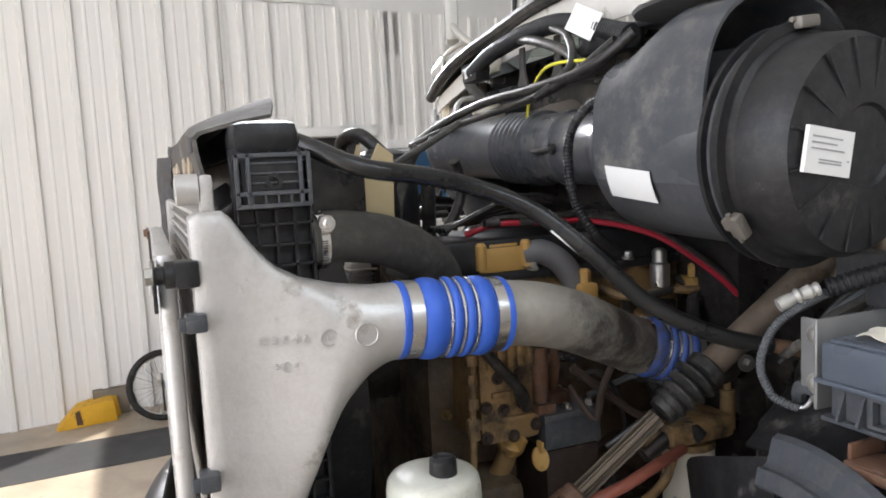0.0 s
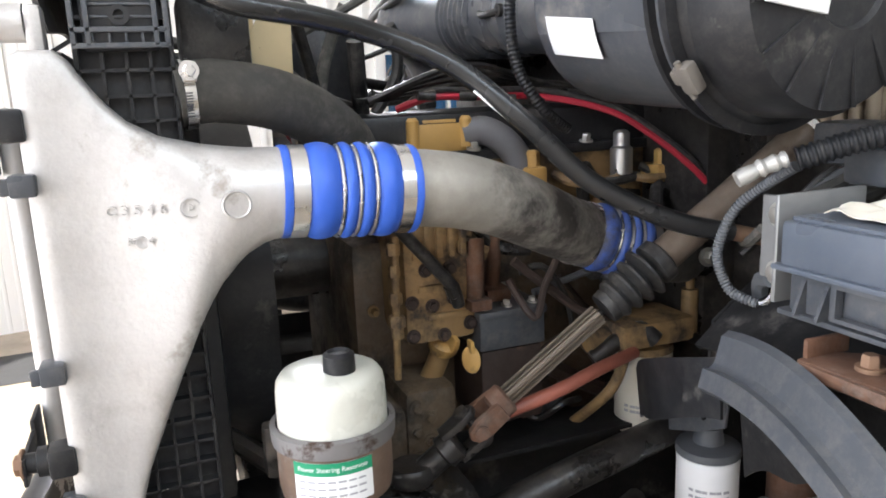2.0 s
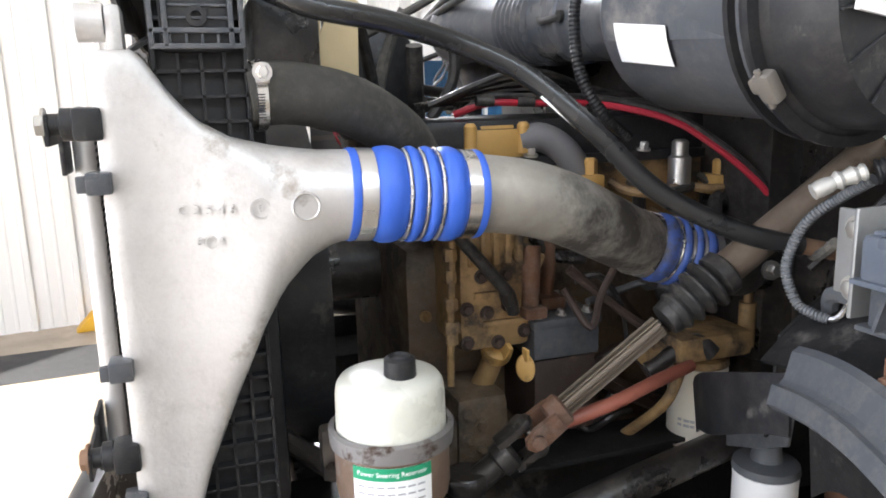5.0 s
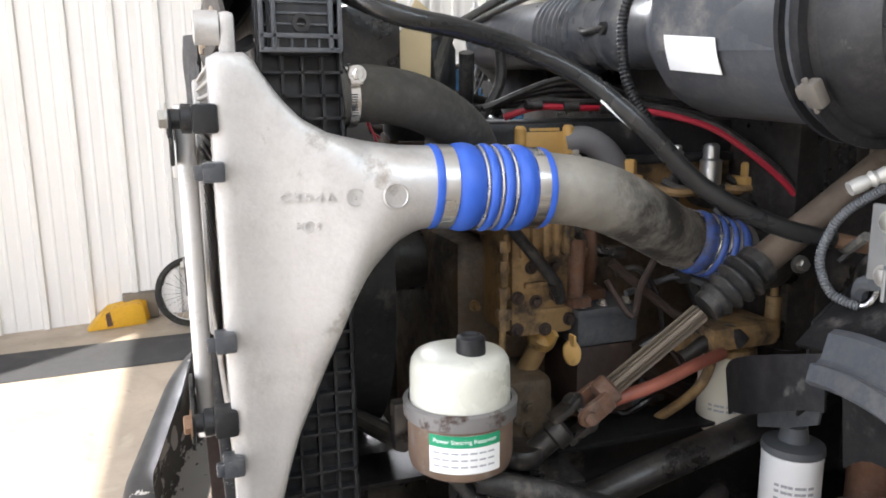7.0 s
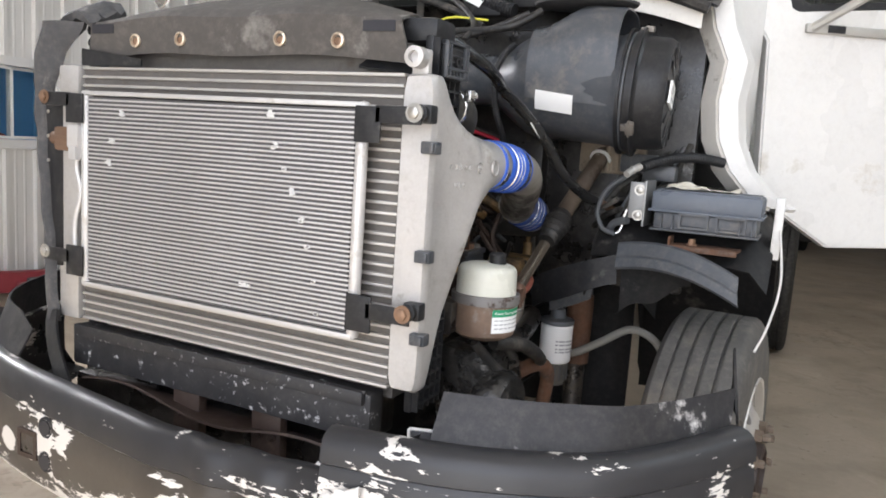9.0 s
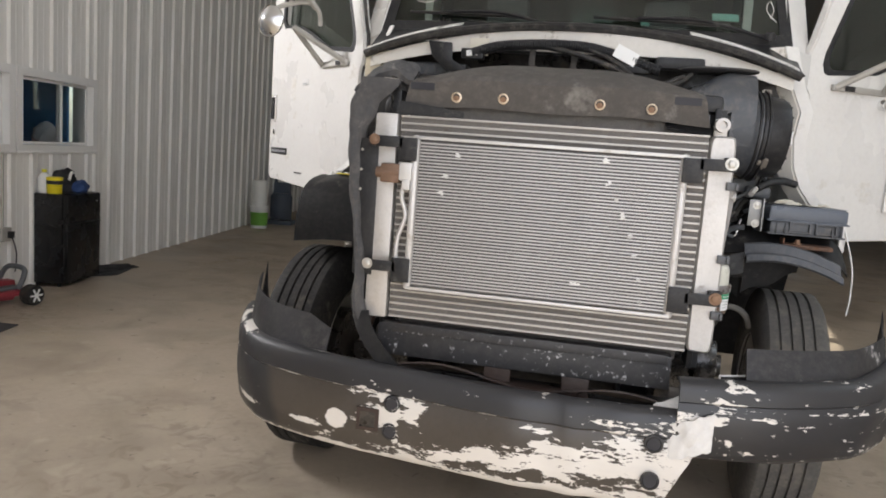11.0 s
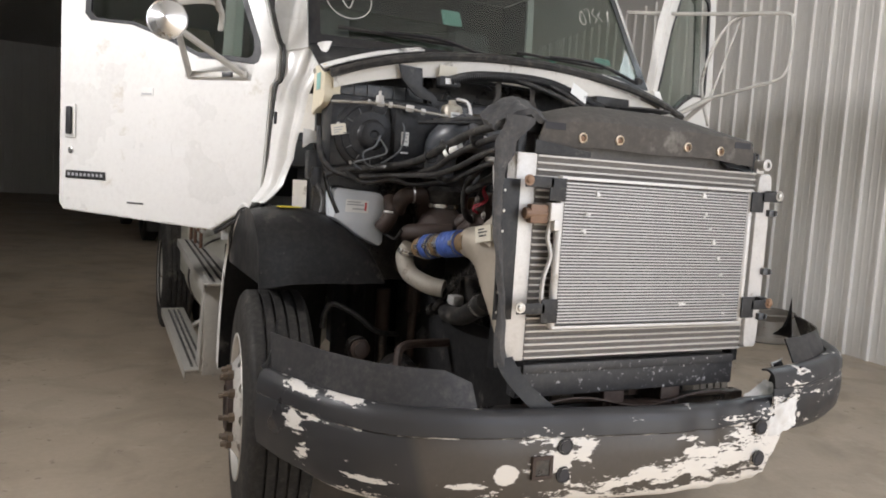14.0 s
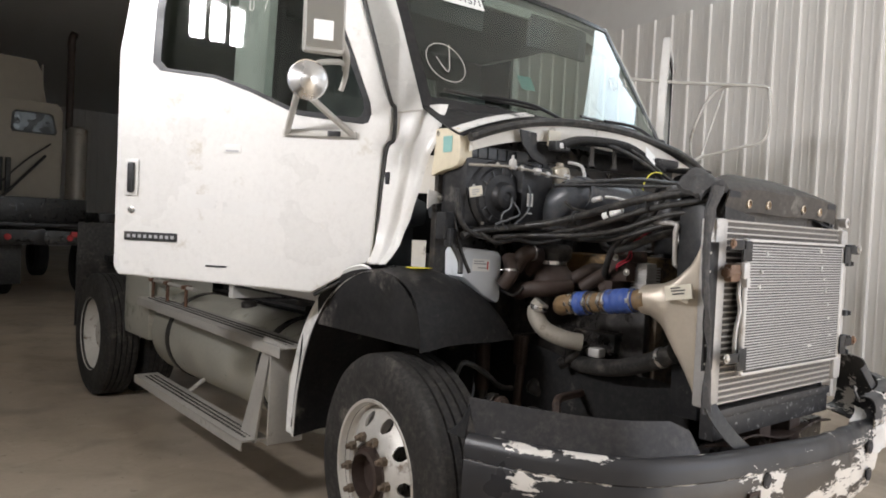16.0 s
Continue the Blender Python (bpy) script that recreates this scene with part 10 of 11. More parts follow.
# ---- things round the truck ----
def spoke_wheel(name, bm_mat, parent, m, R, r, hub_mat, spokes, spoke_mat):
    """A cycle wheel turning about the z axis of m."""
    bm = B()
    ring = [(R - r + r * math.cos(a), r * math.sin(a)) for a in [2 * math.pi * k / 10 for k in range(11)]]
    lathe(bm, ring, m, 40, closed=False)
    tyre = part(name, bm, bm_mat, parent)
    bm = B()
    lathe(bm, [(R - 2.2 * r, -0.010), (R - 1.6 * r, -0.012), (R - 1.6 * r, 0.012), (R - 2.2 * r, 0.010), (R - 2.2 * r, -0.010)], m, 40, closed=False)
    part("rim", bm, spoke_mat, tyre)
    bm = B()
    lathe(bm, [(0.012, -0.035), (0.022, -0.03), (0.014, -0.02), (0.014, 0.02), (0.022, 0.03), (0.012, 0.035)], m, 16)
    for k in range(spokes):
        a = 2 * math.pi * k / spokes
        rod(bm, m @ Vector((0.018 * math.cos(a + 0.5), 0.018 * math.sin(a + 0.5), 0.025 * (-1) ** k)), m @ Vector(((R - 2 * r) * math.cos(a), (R - 2 * r) * math.sin(a), 0)), 0.0016, seg=5)
    part("spokes", bm, hub_mat, tyre)
    return tyre


# blue bicycle leaning on the west wall
bike = thing("bicycle", "small blue child's mountain bike leaning on the wall", "bicycle")
bike.matrix_world = pose(-3.99, -0.03, 0.25, 0, 0, 11) @ Matrix.Rotation(radians(-11), 4, "Y")
mx = Matrix.Rotation(radians(90), 4, "Y")
spoke_wheel("wheel", TYRE, bike, mx, 0.255, 0.024, STEEL, 28, STEEL)
spoke_wheel("wheel", TYRE, bike, Matrix.Translation((0, 0.90, 0)) @ mx, 0.255, 0.024, STEEL, 28, STEEL)
bm = B()
rod(bm, (0, 0.72, 0.30), (0, 0.38, 0.02), 0.022)
tube(bm, [(0, 0.72, 0.33), (0, 0.52, 0.22), (0, 0.25, 0.20)], 0.024)
rod(bm, (0, 0.38, 0.0), (0, 0.26, 0.34), 0.017)
for s in (-1, 1):
    rod(bm, (0.02 * s, 0.38, 0.0), (0.045 * s, 0, 0), 0.010)
    rod(bm, (0.02 * s, 0.27, 0.24), (0.045 * s, 0, 0), 0.010)
rod(bm, (0, 0.715, 0.27), (0, 0.69, 0.38), 0.022)
part("bike_frame", bm, BIKE_BLUE, bike, "blue enamelled frame")
bm = B()
for s in (-1, 1):
    tube(bm, [(0.05 * s, 0.90, 0.0), (0.05 * s, 0.76, 0.24), (0.03 * s, 0.73, 0.27)], 0.013)
rod(bm, (-0.06, 0.735, 0.265), (0.06, 0.735, 0.265), 0.014)
part("fork", bm, STEEL, bike)
bm = B()
tube(bm, [(0, 0.69, 0.38), (0, 0.70, 0.44), (0, 0.74, 0.46)], 0.014)
tube(bm, [(-0.27, 0.66, 0.62), (-0.16, 0.70, 0.60), (-0.05, 0.745, 0.46), (0.05, 0.745, 0.46), (0.16, 0.70, 0.60), (0.27, 0.66, 0.62)], 0.011)
bars_ = part("handlebar", bm, STEEL, bike)
for s in (-1, 1):
    bm = B()
    rod(bm, (0.20 * s, 0.683, 0.611), (0.29 * s, 0.655, 0.622), 0.017)
    part("grip", bm, RUBBER, bars_)
bm = B()
prism(bm, [(-0.05, 0.0), (-0.06, 0.10), (-0.02, 0.22), (0.02, 0.22), (0.06, 0.10), (0.05, 0.0)], 0.035, Matrix.Translation((0, 0.16, 0.38)), 0.012)
rod(bm, (0, 0.255, 0.32), (0, 0.25, 0.39), 0.013)
part("saddle", bm, BLACK_PLASTIC, bike)
bm = B()
lathe(bm, [(0.065, 0.0), (0.07, 0.002), (0.07, 0.004), (0.0, 0.004)], Matrix.Translation((0.03, 0.38, 0)) @ mx, 28)
rod(bm, (0.045, 0.38, 0), (0.05, 0.34, -0.13), 0.009)
rod(bm, (-0.045, 0.38, 0), (-0.05, 0.42, 0.13), 0.009)
part("crank", bm, GRIME, bike)
for s, y, z in ((1, 0.34, -0.13), (-1, 0.42, 0.13)):
    bm = B()
    box(bm, (min(0.05 * s, 0.13 * s), y - 0.035, z - 0.01), (max(0.05 * s, 0.13 * s), y + 0.035, z + 0.01), 0.005)
    part("pedal", bm, BLACK_PLASTIC, bike)

# wheel chocks and a dark block against the wall
for k, (x, y, rz) in enumerate(((-4.12, -0.76, 10), (-4.22, -0.74, 12))):
    ch = thing("wheel_chock", "yellow wheel chock with rusty wear on the floor", "chock", "wheel chocks")
    ch.matrix_world = pose(x, y, 0, 0, 0, rz)
    bm = B()
    prism(bm, [(0, 0), (0.40, 0), (0.38, 0.15), (0.32, 0.16), (0.12, 0.13), (0.03, 0.04)], 0.11, Matrix(((0, 0, 1, -0.05), (1, 0, 0, 0), (0, 1, 0, 0), (0, 0, 0, 1))), 0.008)
    body = part("chock_body", bm, CHOCK, ch)
    bm = B()
    prism(bm, [(0.13, 0.02), (0.17, 0.02), (0.155, 0.125), (0.125, 0.115)], 0.004, Matrix(((0, 0, 1, 0.061), (1, 0, 0, 0), (0, 1, 0, 0), (0, 0, 0, 1))))
    part("rust_band", bm, RUST, body)
block = thing("timber_block", "dark grimy timber block beside the wheel chocks", "block")
block.matrix_world = pose(-4.30, -0.52, 0, 0, 0, 8)
bm = B()
box(bm, (-0.09, 0, 0), (0.05, 0.24, 0.20), 0.01)
part("timber", bm, SHADE_TIMBER_BROWN, block)

# black refrigerator with clutter on top
fridge = thing("refrigerator", "black two-door mini refrigerator standing by the wall", "refrigerator")
fridge.matrix_world = pose(-4.53, 3.56, 0, 0, 0, 9)
bm = B()
box(bm, (-0.345, 0, 0.03), (-0.052, 0.60, 0.865), 0.012)
body = part("cabinet", bm, FRIDGE, fridge)
for z0, z1 in ((0.035, 0.585), (0.597, 0.862)):
    bm = B()
    box(bm, (-0.048, 0.004, z0), (0.0, 0.596, z1), 0.012)
    d = part("door", bm, FRIDGE, fridge)
    bm = B()
    box(bm, (-0.04, 0.0, z1 - 0.006 if z1 < 0.7 else z0), (0.004, 0.60, z1 + 0.004 if z1 < 0.7 else z0 + 0.008), 0.002)
    part("door_edge", bm, BLACK_PLASTIC, d)
bm = B()
box(bm, (0.0, 0.51, 0.775), (0.002, 0.535, 0.80), 0)
part("badge", bm, STEEL, fridge)
for x, y in ((-0.31, 0.05), (-0.31, 0.55), (-0.10, 0.05), (-0.10, 0.55)):
    bm = B()
    rod(bm, (x, y, 0), (x, y, 0.035), 0.018)
    part("foot", bm, BLACK_PLASTIC, fridge)
FT = pose(-4.53, 3.58, 0.866, 0, 0, 9)
tub = thing("plastic_tub", "yellow and white plastic tub with black print", "tub")
tub.matrix_world = FT @ pose(-0.18, 0.07, 0)
bm = B()
lathe(bm, [(0.0, 0), (0.060, 0), (0.064, 0.006), (0.068, 0.13), (0.071, 0.132), (0.071, 0.150), (0.0, 0.152)], None, 28, closed=False)
tb = part("tub_body", bm, material("yellow_tub", (0.80, 0.66, 0.02), 0.4, vary=0.05, bump=0.0), tub)
bm = B()
lathe(bm, [(0.0618, 0.008), (0.0632, 0.03), (0.0618, 0.03)], None, 28, closed=False)
part("white_base", bm, PAPER, tb)
bm = B()
lathe(bm, [(0.0672, 0.085), (0.0698, 0.120), (0.0672, 0.120)], None, 28, closed=False)
part("dark_print", bm, INK, tb)


def bag(name, label, size, at, mat, seed, band=None):
    """A slumped soft bag."""
    ob = thing(name, label, "bag")
    ob.matrix_world = FT @ pose(*at)
    bm = B()
    bmesh.ops.create_icosphere(bm, subdivisions=4, radius=1)
    for v in bm.verts:
        n_ = noise.noise(v.co * 1.7 + Vector((seed, 0, 0))) * 0.28 + noise.noise(v.co * 4 + Vector((0, seed, 0))) * 0.10
        c = v.co * (1 + n_)
        v.co = Vector((c.x * size[0], c.y * size[1], max(0.0, (c.z + 0.55) * size[2])))
    b_ = part("bag_body", bm, mat, ob)
    if band:
        bm = B()
        tube(bm, [(size[0] * 0.9, -size[1] * 0.5, size[2] * 0.9), (size[0] * 0.7, 0.0, size[2] * 1.35), (size[0] * 0.6, size[1] * 0.5, size[2] * 1.1)], 0.014, 8)
        part("bag_stripe", bm, band, b_)
    return ob


CLOTH_BLACK = material("black_nylon", (0.012, 0.012, 0.014), 0.7, vary=0.3, bump=0.05)
bag("sports_bag", "slumped black nylon bag with white trim", (0.10, 0.15, 0.14), (-0.20, 0.27, 0), CLOTH_BLACK, 3.0, PAPER)
bag("soft_pouch", "dark blue soft pouch on the refrigerator", (0.07, 0.12, 0.075), (-0.10, 0.36, 0), material("navy_nylon", (0.02, 0.05, 0.16), 0.6, vary=0.2, bump=0.05), 8.0)
jug = thing("white_jug", "white plastic jug with yellow cap", "jug")
jug.matrix_world = FT @ pose(-0.275, 0.065, 0)
bm = B()
lathe(bm, [(0.0, 0), (0.05, 0), (0.055, 0.01), (0.055, 0.13), (0.035, 0.17), (0.018, 0.18), (0.018, 0.20), (0.0, 0.20)], None, 24, closed=False)
part("jug_body", bm, PAPER, jug)
bm = B()
lathe(bm, [(0.022, 0.19), (0.022, 0.215), (0.0, 0.217)], None, 20)
part("jug_cap", bm, YELLOW_WIRE, jug)
outlet = thing("outlet_box", "grey metal outlet box with conduit on the wall", "outlet")
outlet.matrix_world = BUILD @ pose(WEST + 0.03, 3.66, 0.53)
bm = B()
box(bm, (0, -0.06, -0.06), (0.06, 0.06, 0.06), 0.006)
ob_ = part("box", bm, STEP_ALU, outlet)
bm = B()
box(bm, (0.055, 0.005, -0.03), (0.10, 0.045, 0.03), 0.006)
part("plug", bm, BLACK_PLASTIC, ob_)
bm = B()
rod(bm, (0.03, -0.02, 0.06), (0.03, -0.02, 0.70), 0.012)
part("conduit", bm, STEP_ALU, ob_)
bm = B()
tube(bm, [(0.09, 0.02, -0.02), (0.12, 0.03, -0.14), (0.10, 0.06, -0.26), (0.05, 0.12, -0.34)], 0.006, 6)
part("cord", bm, RUBBER, ob_)

# black rag on the floor beside the refrigerator
rag = thing("rag", "crumpled black rag on the floor beside the refrigerator", "rag")
rag.matrix_world = pose(-4.86, 4.62, 0.0, 0, 0, 70)
bm = B()
grid = bmesh.ops.create_grid(bm, x_segments=16, y_segments=12, size=0.5)
for v in bm.verts:
    x, y = v.co.x * 0.56, v.co.y * 0.34 * (1.0 - 0.55 * v.co.x)
    v.co = Vector((x, y, 0.012 + 0.035 * abs(noise.noise(Vector((x * 7, y * 9, 2.0)))) * (1 - abs(v.co.y) * 1.4)))
bmesh.ops.solidify(bm, geom=bm.faces[:], thickness=0.006)
part("cloth", bm, CLOTH_BLACK, rag)

# clutter on the office window ledges
for name, label, at, size, col, seed in (
        ("plastic_bag", "crumpled white plastic bag on the office window ledge", (WEST - 0.24, 4.72, WZ0), (0.11, 0.13, 0.21), (0.62, 0.62, 0.64), 5.0),
        ("cap", "red cloth cap on the office window ledge", (WEST - 0.22, 3.26, WZ0), (0.10, 0.15, 0.07), (0.45, 0.03, 0.04), 9.0)):
    ob = thing(name, label, name.split("_")[-1])
    ob.matrix_world = BUILD @ pose(*at)
    bm = B()
    bmesh.ops.create_icosphere(bm, subdivisions=3, radius=1)
    for v in bm.verts:
        c = v.co * (1 + 0.3 * noise.noise(v.co * 2.1 + Vector((seed, 0, 0))))
        v.co = Vector((c.x * size[0], c.y * size[1], max(0.0, (c.z + 0.6) * size[2] * 0.7)))
    part(name + "_body", bm, material("ledge_" + name, col, 0.6, vary=0.2, bump=0.1), ob)
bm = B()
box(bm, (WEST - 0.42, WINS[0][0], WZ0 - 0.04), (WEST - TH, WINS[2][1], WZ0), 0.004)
part("ledge", bm, OFFICE_SHADE, office)

# low tricycle
trike = thing("tricycle", "red plastic low-rider tricycle with grey seat", "tricycle")
trike.matrix_world = pose(-4.56, 2.58, 0, 0, 0, 82)
bm = B()
for a, b, w in (((-0.34, 0.0, 0.40), (-0.22, 0.0, 0.14), 0.06), ((-0.22, 0.0, 0.14), (0.30, 0.0, 0.11), 0.09)):
    box(bm, (-0.05, -w, 0), (0.05, w, (Vector(b) - Vector(a)).length), 0.03, toward(a, b))
box(bm, (-0.05, -0.15, 0.075), (0.36, 0.15, 0.13), 0.03)
part("trike_body", bm, TRIKE_RED, trike)
bm = B()
tube(bm, [(-0.40, -0.07, 0.18), (-0.36, -0.07, 0.40), (-0.34, 0, 0.46), (-0.36, 0.07, 0.40), (-0.40, 0.07, 0.18)], 0.028, 10)
part("fork", bm, TRIKE_RED, trike)
spoke_wheel("front_wheel", TYRE, trike, Matrix.Translation((-0.40, 0, 0.19)) @ Matrix.Rotation(radians(90), 4, "X"), 0.19, 0.04, PAPER, 10, PAPER)
for s in (-1, 1):
    bm = B()
    m = Matrix.Translation((0.32, 0.20 * s, 0.085)) @ Matrix.Rotation(radians(90), 4, "X")
    lathe(bm, [(0.03, -0.05), (0.078, -0.05), (0.085, -0.035), (0.085, 0.035), (0.078, 0.05), (0.03, 0.05)], m, 28)
    w_ = part("rear_wheel", bm, TYRE, trike)
    bm = B()
    for k in range(6):
        a = 2 * math.pi * k / 6
        rod(bm, m @ Vector((0, 0, 0.052 * -s)), m @ Vector((0.058 * math.cos(a), 0.058 * math.sin(a), 0.053 * -s)), 0.008, seg=6)
    lathe(bm, [(0.020, 0.0), (0.020, 0.004)], m @ Matrix.Translation((0, 0, 0.052 * -s)), 16)
    part("wheel_star", bm, PAPER, w_)
bm = B()
tube(bm, [(0.26, -0.12, 0.13), (0.33, -0.11, 0.27), (0.34, 0, 0.30), (0.33, 0.11, 0.27), (0.26, 0.12, 0.13)], 0.022, 10)
box(bm, (0.04, -0.12, 0.13), (0.28, 0.12, 0.16), 0.02)
part("seat", bm, GREY_HOSE, trike, "grey plastic seat")
bm = B()
tube(bm, [(-0.34, 0.0, 0.44), (-0.31, 0.0, 0.52), (-0.30, 0.06, 0.56), (-0.29, 0.16, 0.58)], 0.013, 8)
tube(bm, [(-0.31, 0.0, 0.52), (-0.30, -0.06, 0.56), (-0.29, -0.16, 0.58)], 0.013, 8)
part("handlebar", bm, BLACK_PLASTIC, trike)


def floor_mat(label, corners, mat=None):
    ob = thing("floor_mat", label, "mat", "floor mats")
    bm = B()
    prism(bm, corners, 0.008, None, 0.003)
    part("mat_sheet", bm, mat or material("worn_mat_rubber", (0.045, 0.045, 0.047), 0.85, vary=0.2, bump=0.1) if "worn_mat_rubber" not in bpy.data.materials else bpy.data.materials["worn_mat_rubber"], ob)
    return ob


floor_mat("dark rubber mat on the concrete floor", [(-3.93, 2.28), (-4.60, 2.22), (-4.52, 1.46), (-3.78, 1.52)])
# no mat here: a dark strip laid down for the shade on the floor
floor_mat("small brown rubber mat on the concrete", [(-3.77, 0.36), (-3.70, -1.40), (-3.12, -1.40), (-3.20, 0.33)], SHADE_TIMBER_BROWN)
floor_mat("crumpled black cloth by the refrigerator", [(-4.93, 4.20), (-4.70, 4.16), (-4.56, 4.35), (-4.66, 4.72), (-4.80, 4.80), (-4.86, 4.5)])

# clutter along the west wall
bucket = thing("bucket", "white bucket with green label and paper roll on top", "bucket")
bucket.matrix_world = pose(-5.33, 9.25, 0)
bm = B()
lathe(bm, [(0, 0), (0.13, 0), (0.15, 0.35), (0.157, 0.36), (0.157, 0.38), (0, 0.381)], None, 28, closed=False)
bk = part("bucket_body", bm, PAPER, bucket)
bm = B()
lathe(bm, [(0.136, 0.05), (0.1485, 0.27), (0.14, 0.27)], None, 28, closed=False)
part("bucket_label", bm, BUCKET_GREEN, bk)
roll = thing("paper_roll", "white paper roll standing on a bucket", "paper roll")
roll.matrix_world = pose(-5.33, 9.25, 0.381)
bm = B()
lathe(bm, [(0.03, 0), (0.12, 0), (0.12, 0.42), (0.03, 0.42), (0.03, 0)], None, 28, closed=False)
part("roll", bm, PAPER, roll)

jack = thing("air_jack", "blue-grey steel jack frame with handle by the wall", "jack")
jack.matrix_world = pose(-5.30, 10.1, 0, 0, 0, 10)
bm = B()
for x in (-0.16, 0.16):
    rod(bm, (x, 0, 0.05), (x * 0.6, 0, 1.15), 0.03)
box(bm, (-0.22, -0.2, 0.0), (0.22, 0.2, 0.07), 0.01)
box(bm, (-0.15, -0.06, 0.55), (0.15, 0.06, 0.75), 0.02)
lathe(bm, [(0.17, 0.1), (0.19, 0.13), (0.19, 0.5), (0.15, 0.56)], Matrix.Translation((0, -0.05, 0)), 24)
rod(bm, (0, 0, 1.1), (0, 0, 1.3), 0.02)
rod(bm, (-0.2, 0, 1.3), (0.2, 0, 1.3), 0.02)
part("jack_frame", bm, material("slate_blue_enamel", (0.06, 0.075, 0.10), 0.5, vary=0.2, bump=0.03), jack)
comp_ = thing("compressor", "dark portable machine with boxes against the wall", "machine")
comp_.matrix_world = pose(-4.75, 10.85, 0, 0, 0, 8)
bm = B()
lathe(bm, [(0.02, 0), (0.22, 0.03), (0.25, 0.1), (0.25, 0.75), (0.22, 0.82), (0.02, 0.85)], toward((-0.42, 0, 0.36), (0.5, 0, 0.36)), 28)
cb = part("air_tank", bm, GRIME, comp_)
bm = B()
box(bm, (-0.3, -0.16, 0.60), (0.05, 0.16, 0.92), 0.03)
box(bm, (0.08, -0.12, 0.60), (0.30, 0.12, 0.84), 0.03)
for k in range(7):
    box(bm, (-0.31, -0.17, 0.64 + 0.035 * k), (0.06, 0.17, 0.65 + 0.035 * k), 0.002)
part("pump_head", bm, GRIME, cb)
bm = B()
for x in (-0.36, 0.30):
    lathe(bm, [(0.03, -0.03), (0.11, -0.03), (0.11, 0.03), (0.03, 0.03)], Matrix.Translation((x, -0.22, 0.11)) @ Matrix.Rotation(radians(90), 4, "X"), 20)
part("machine_wheels", bm, TYRE, cb)
for x, y, s, h, mat, lab, cat in ((-4.9, 10.45, 0.30, 0.33, GREY_HOSE, "grey plastic crate on the floor", "crate"), (-4.35, 10.75, 0.34, 0.30, WHEEL, "cream metal drum on the floor", "drum"), (-4.68, 10.95, 0.26, 0.20, CLOTH_BLACK, "black box on the machine", "box")):
    ob = thing(cat if cat != "box" else "storage_box", lab, cat)
    ob.matrix_world = pose(x, y, 0.92 if cat == "box" else 0, 0, 0, 12)
    bm = B()
    if cat == "drum":
        lathe(bm, [(0, 0), (s * 0.5, 0), (s * 0.5, h * 0.3), (s * 0.52, h * 0.33), (s * 0.5, h * 0.36), (s * 0.5, h), (s * 0.46, h), (s * 0.46, h - 0.02), (0, h - 0.02)], None, 28, closed=False)
    else:
        box(bm, (-s / 2, -s / 2, 0), (s / 2, s / 2, h), 0.015)
        box(bm, (-s / 2 - 0.01, -s / 2 - 0.01, h - 0.05), (s / 2 + 0.01, s / 2 + 0.01, h - 0.02), 0.008)
    part("shell", bm, mat, ob)
chair = thing("shop_stool", "dark stool with low back far down the workshop", "stool")
chair.matrix_world = pose(-5.6, 19.0, 0, 0, 0, 30)
bm = B()
lathe(bm, [(0.0, 0.62), (0.24, 0.62), (0.26, 0.66), (0.24, 0.72), (0, 0.72)], None, 24, closed=False)
part("stool_seat", bm, CLOTH_BLACK, chair)
bm = B()
for k in range(5):
    a = 2 * math.pi * k / 5
    rod(bm, (0, 0, 0.14), (0.30 * math.cos(a), 0.30 * math.sin(a), 0.05), 0.02)
    lathe(bm, [(0.03, -0.02), (0.03, 0.02)], Matrix.Translation((0.30 * math.cos(a), 0.30 * math.sin(a), 0.03)) @ mx, 12)
rod(bm, (0, 0, 0.12), (0, 0, 0.62), 0.03)
part("stool_base", bm, GRIME, chair)
bm = B()
box(bm, (-0.2, 0.18, 0.90), (0.2, 0.24, 1.15), 0.03)
rod(bm, (0, 0.2, 0.68), (0, 0.22, 0.95), 0.02)
part("stool_back", bm, CLOTH_BLACK, chair)

# bare wheel rim lying on the driver's side
rim = thing("steel_rim", "bare steel wheel rim lying on the floor", "rim")
rim.matrix_world = pose(5.02, 3.85, 0) @ Matrix.Diagonal((1.08, 1.08, 1.4, 1))
bm = B()
lathe(bm, [(0.30, 0.0), (0.315, 0.01), (0.30, 0.03), (0.27, 0.05), (0.26, 0.17), (0.29, 0.20), (0.31, 0.22), (0.30, 0.23), (0.28, 0.21), (0.25, 0.17), (0.25, 0.12), (0.16, 0.10), (0.13, 0.10), (0.13, 0.09), (0.26, 0.09), (0.26, 0.05), (0.30, 0.0)], None, 48, closed=False)
part("rim_shell", bm, RIM_GREY, rim)

# chalk marks on the passenger door glass
TM = Matrix(((0.71, 0, -0.7034, -1.608), (-0.7034, 0, -0.7108, 1.903), (0, 1, 0, 2.508), (0, 0, 0, 1))) @ Matrix.Translation((0, 0, -0.012))
STROKES = {"0": ((-0.5, 0.0), (-0.35, 0.9), (0.3, 0.95), (0.5, 0.3), (0.1, -0.05), (-0.45, 0.1)), "7": ((-0.5, 0.85), (0.5, 0.95), (0.1, 0.4), (-0.1, 0.0)), "5": ((0.5, 0.95), (-0.2, 0.8), (-0.3, 0.5), (0.4, 0.35), (0.2, 0.0), (-0.5, 0.05)), "C": ((0.5, 0.8), (0.0, 0.95), (-0.45, 0.5), (-0.1, 0.05), (0.55, 0.15))}
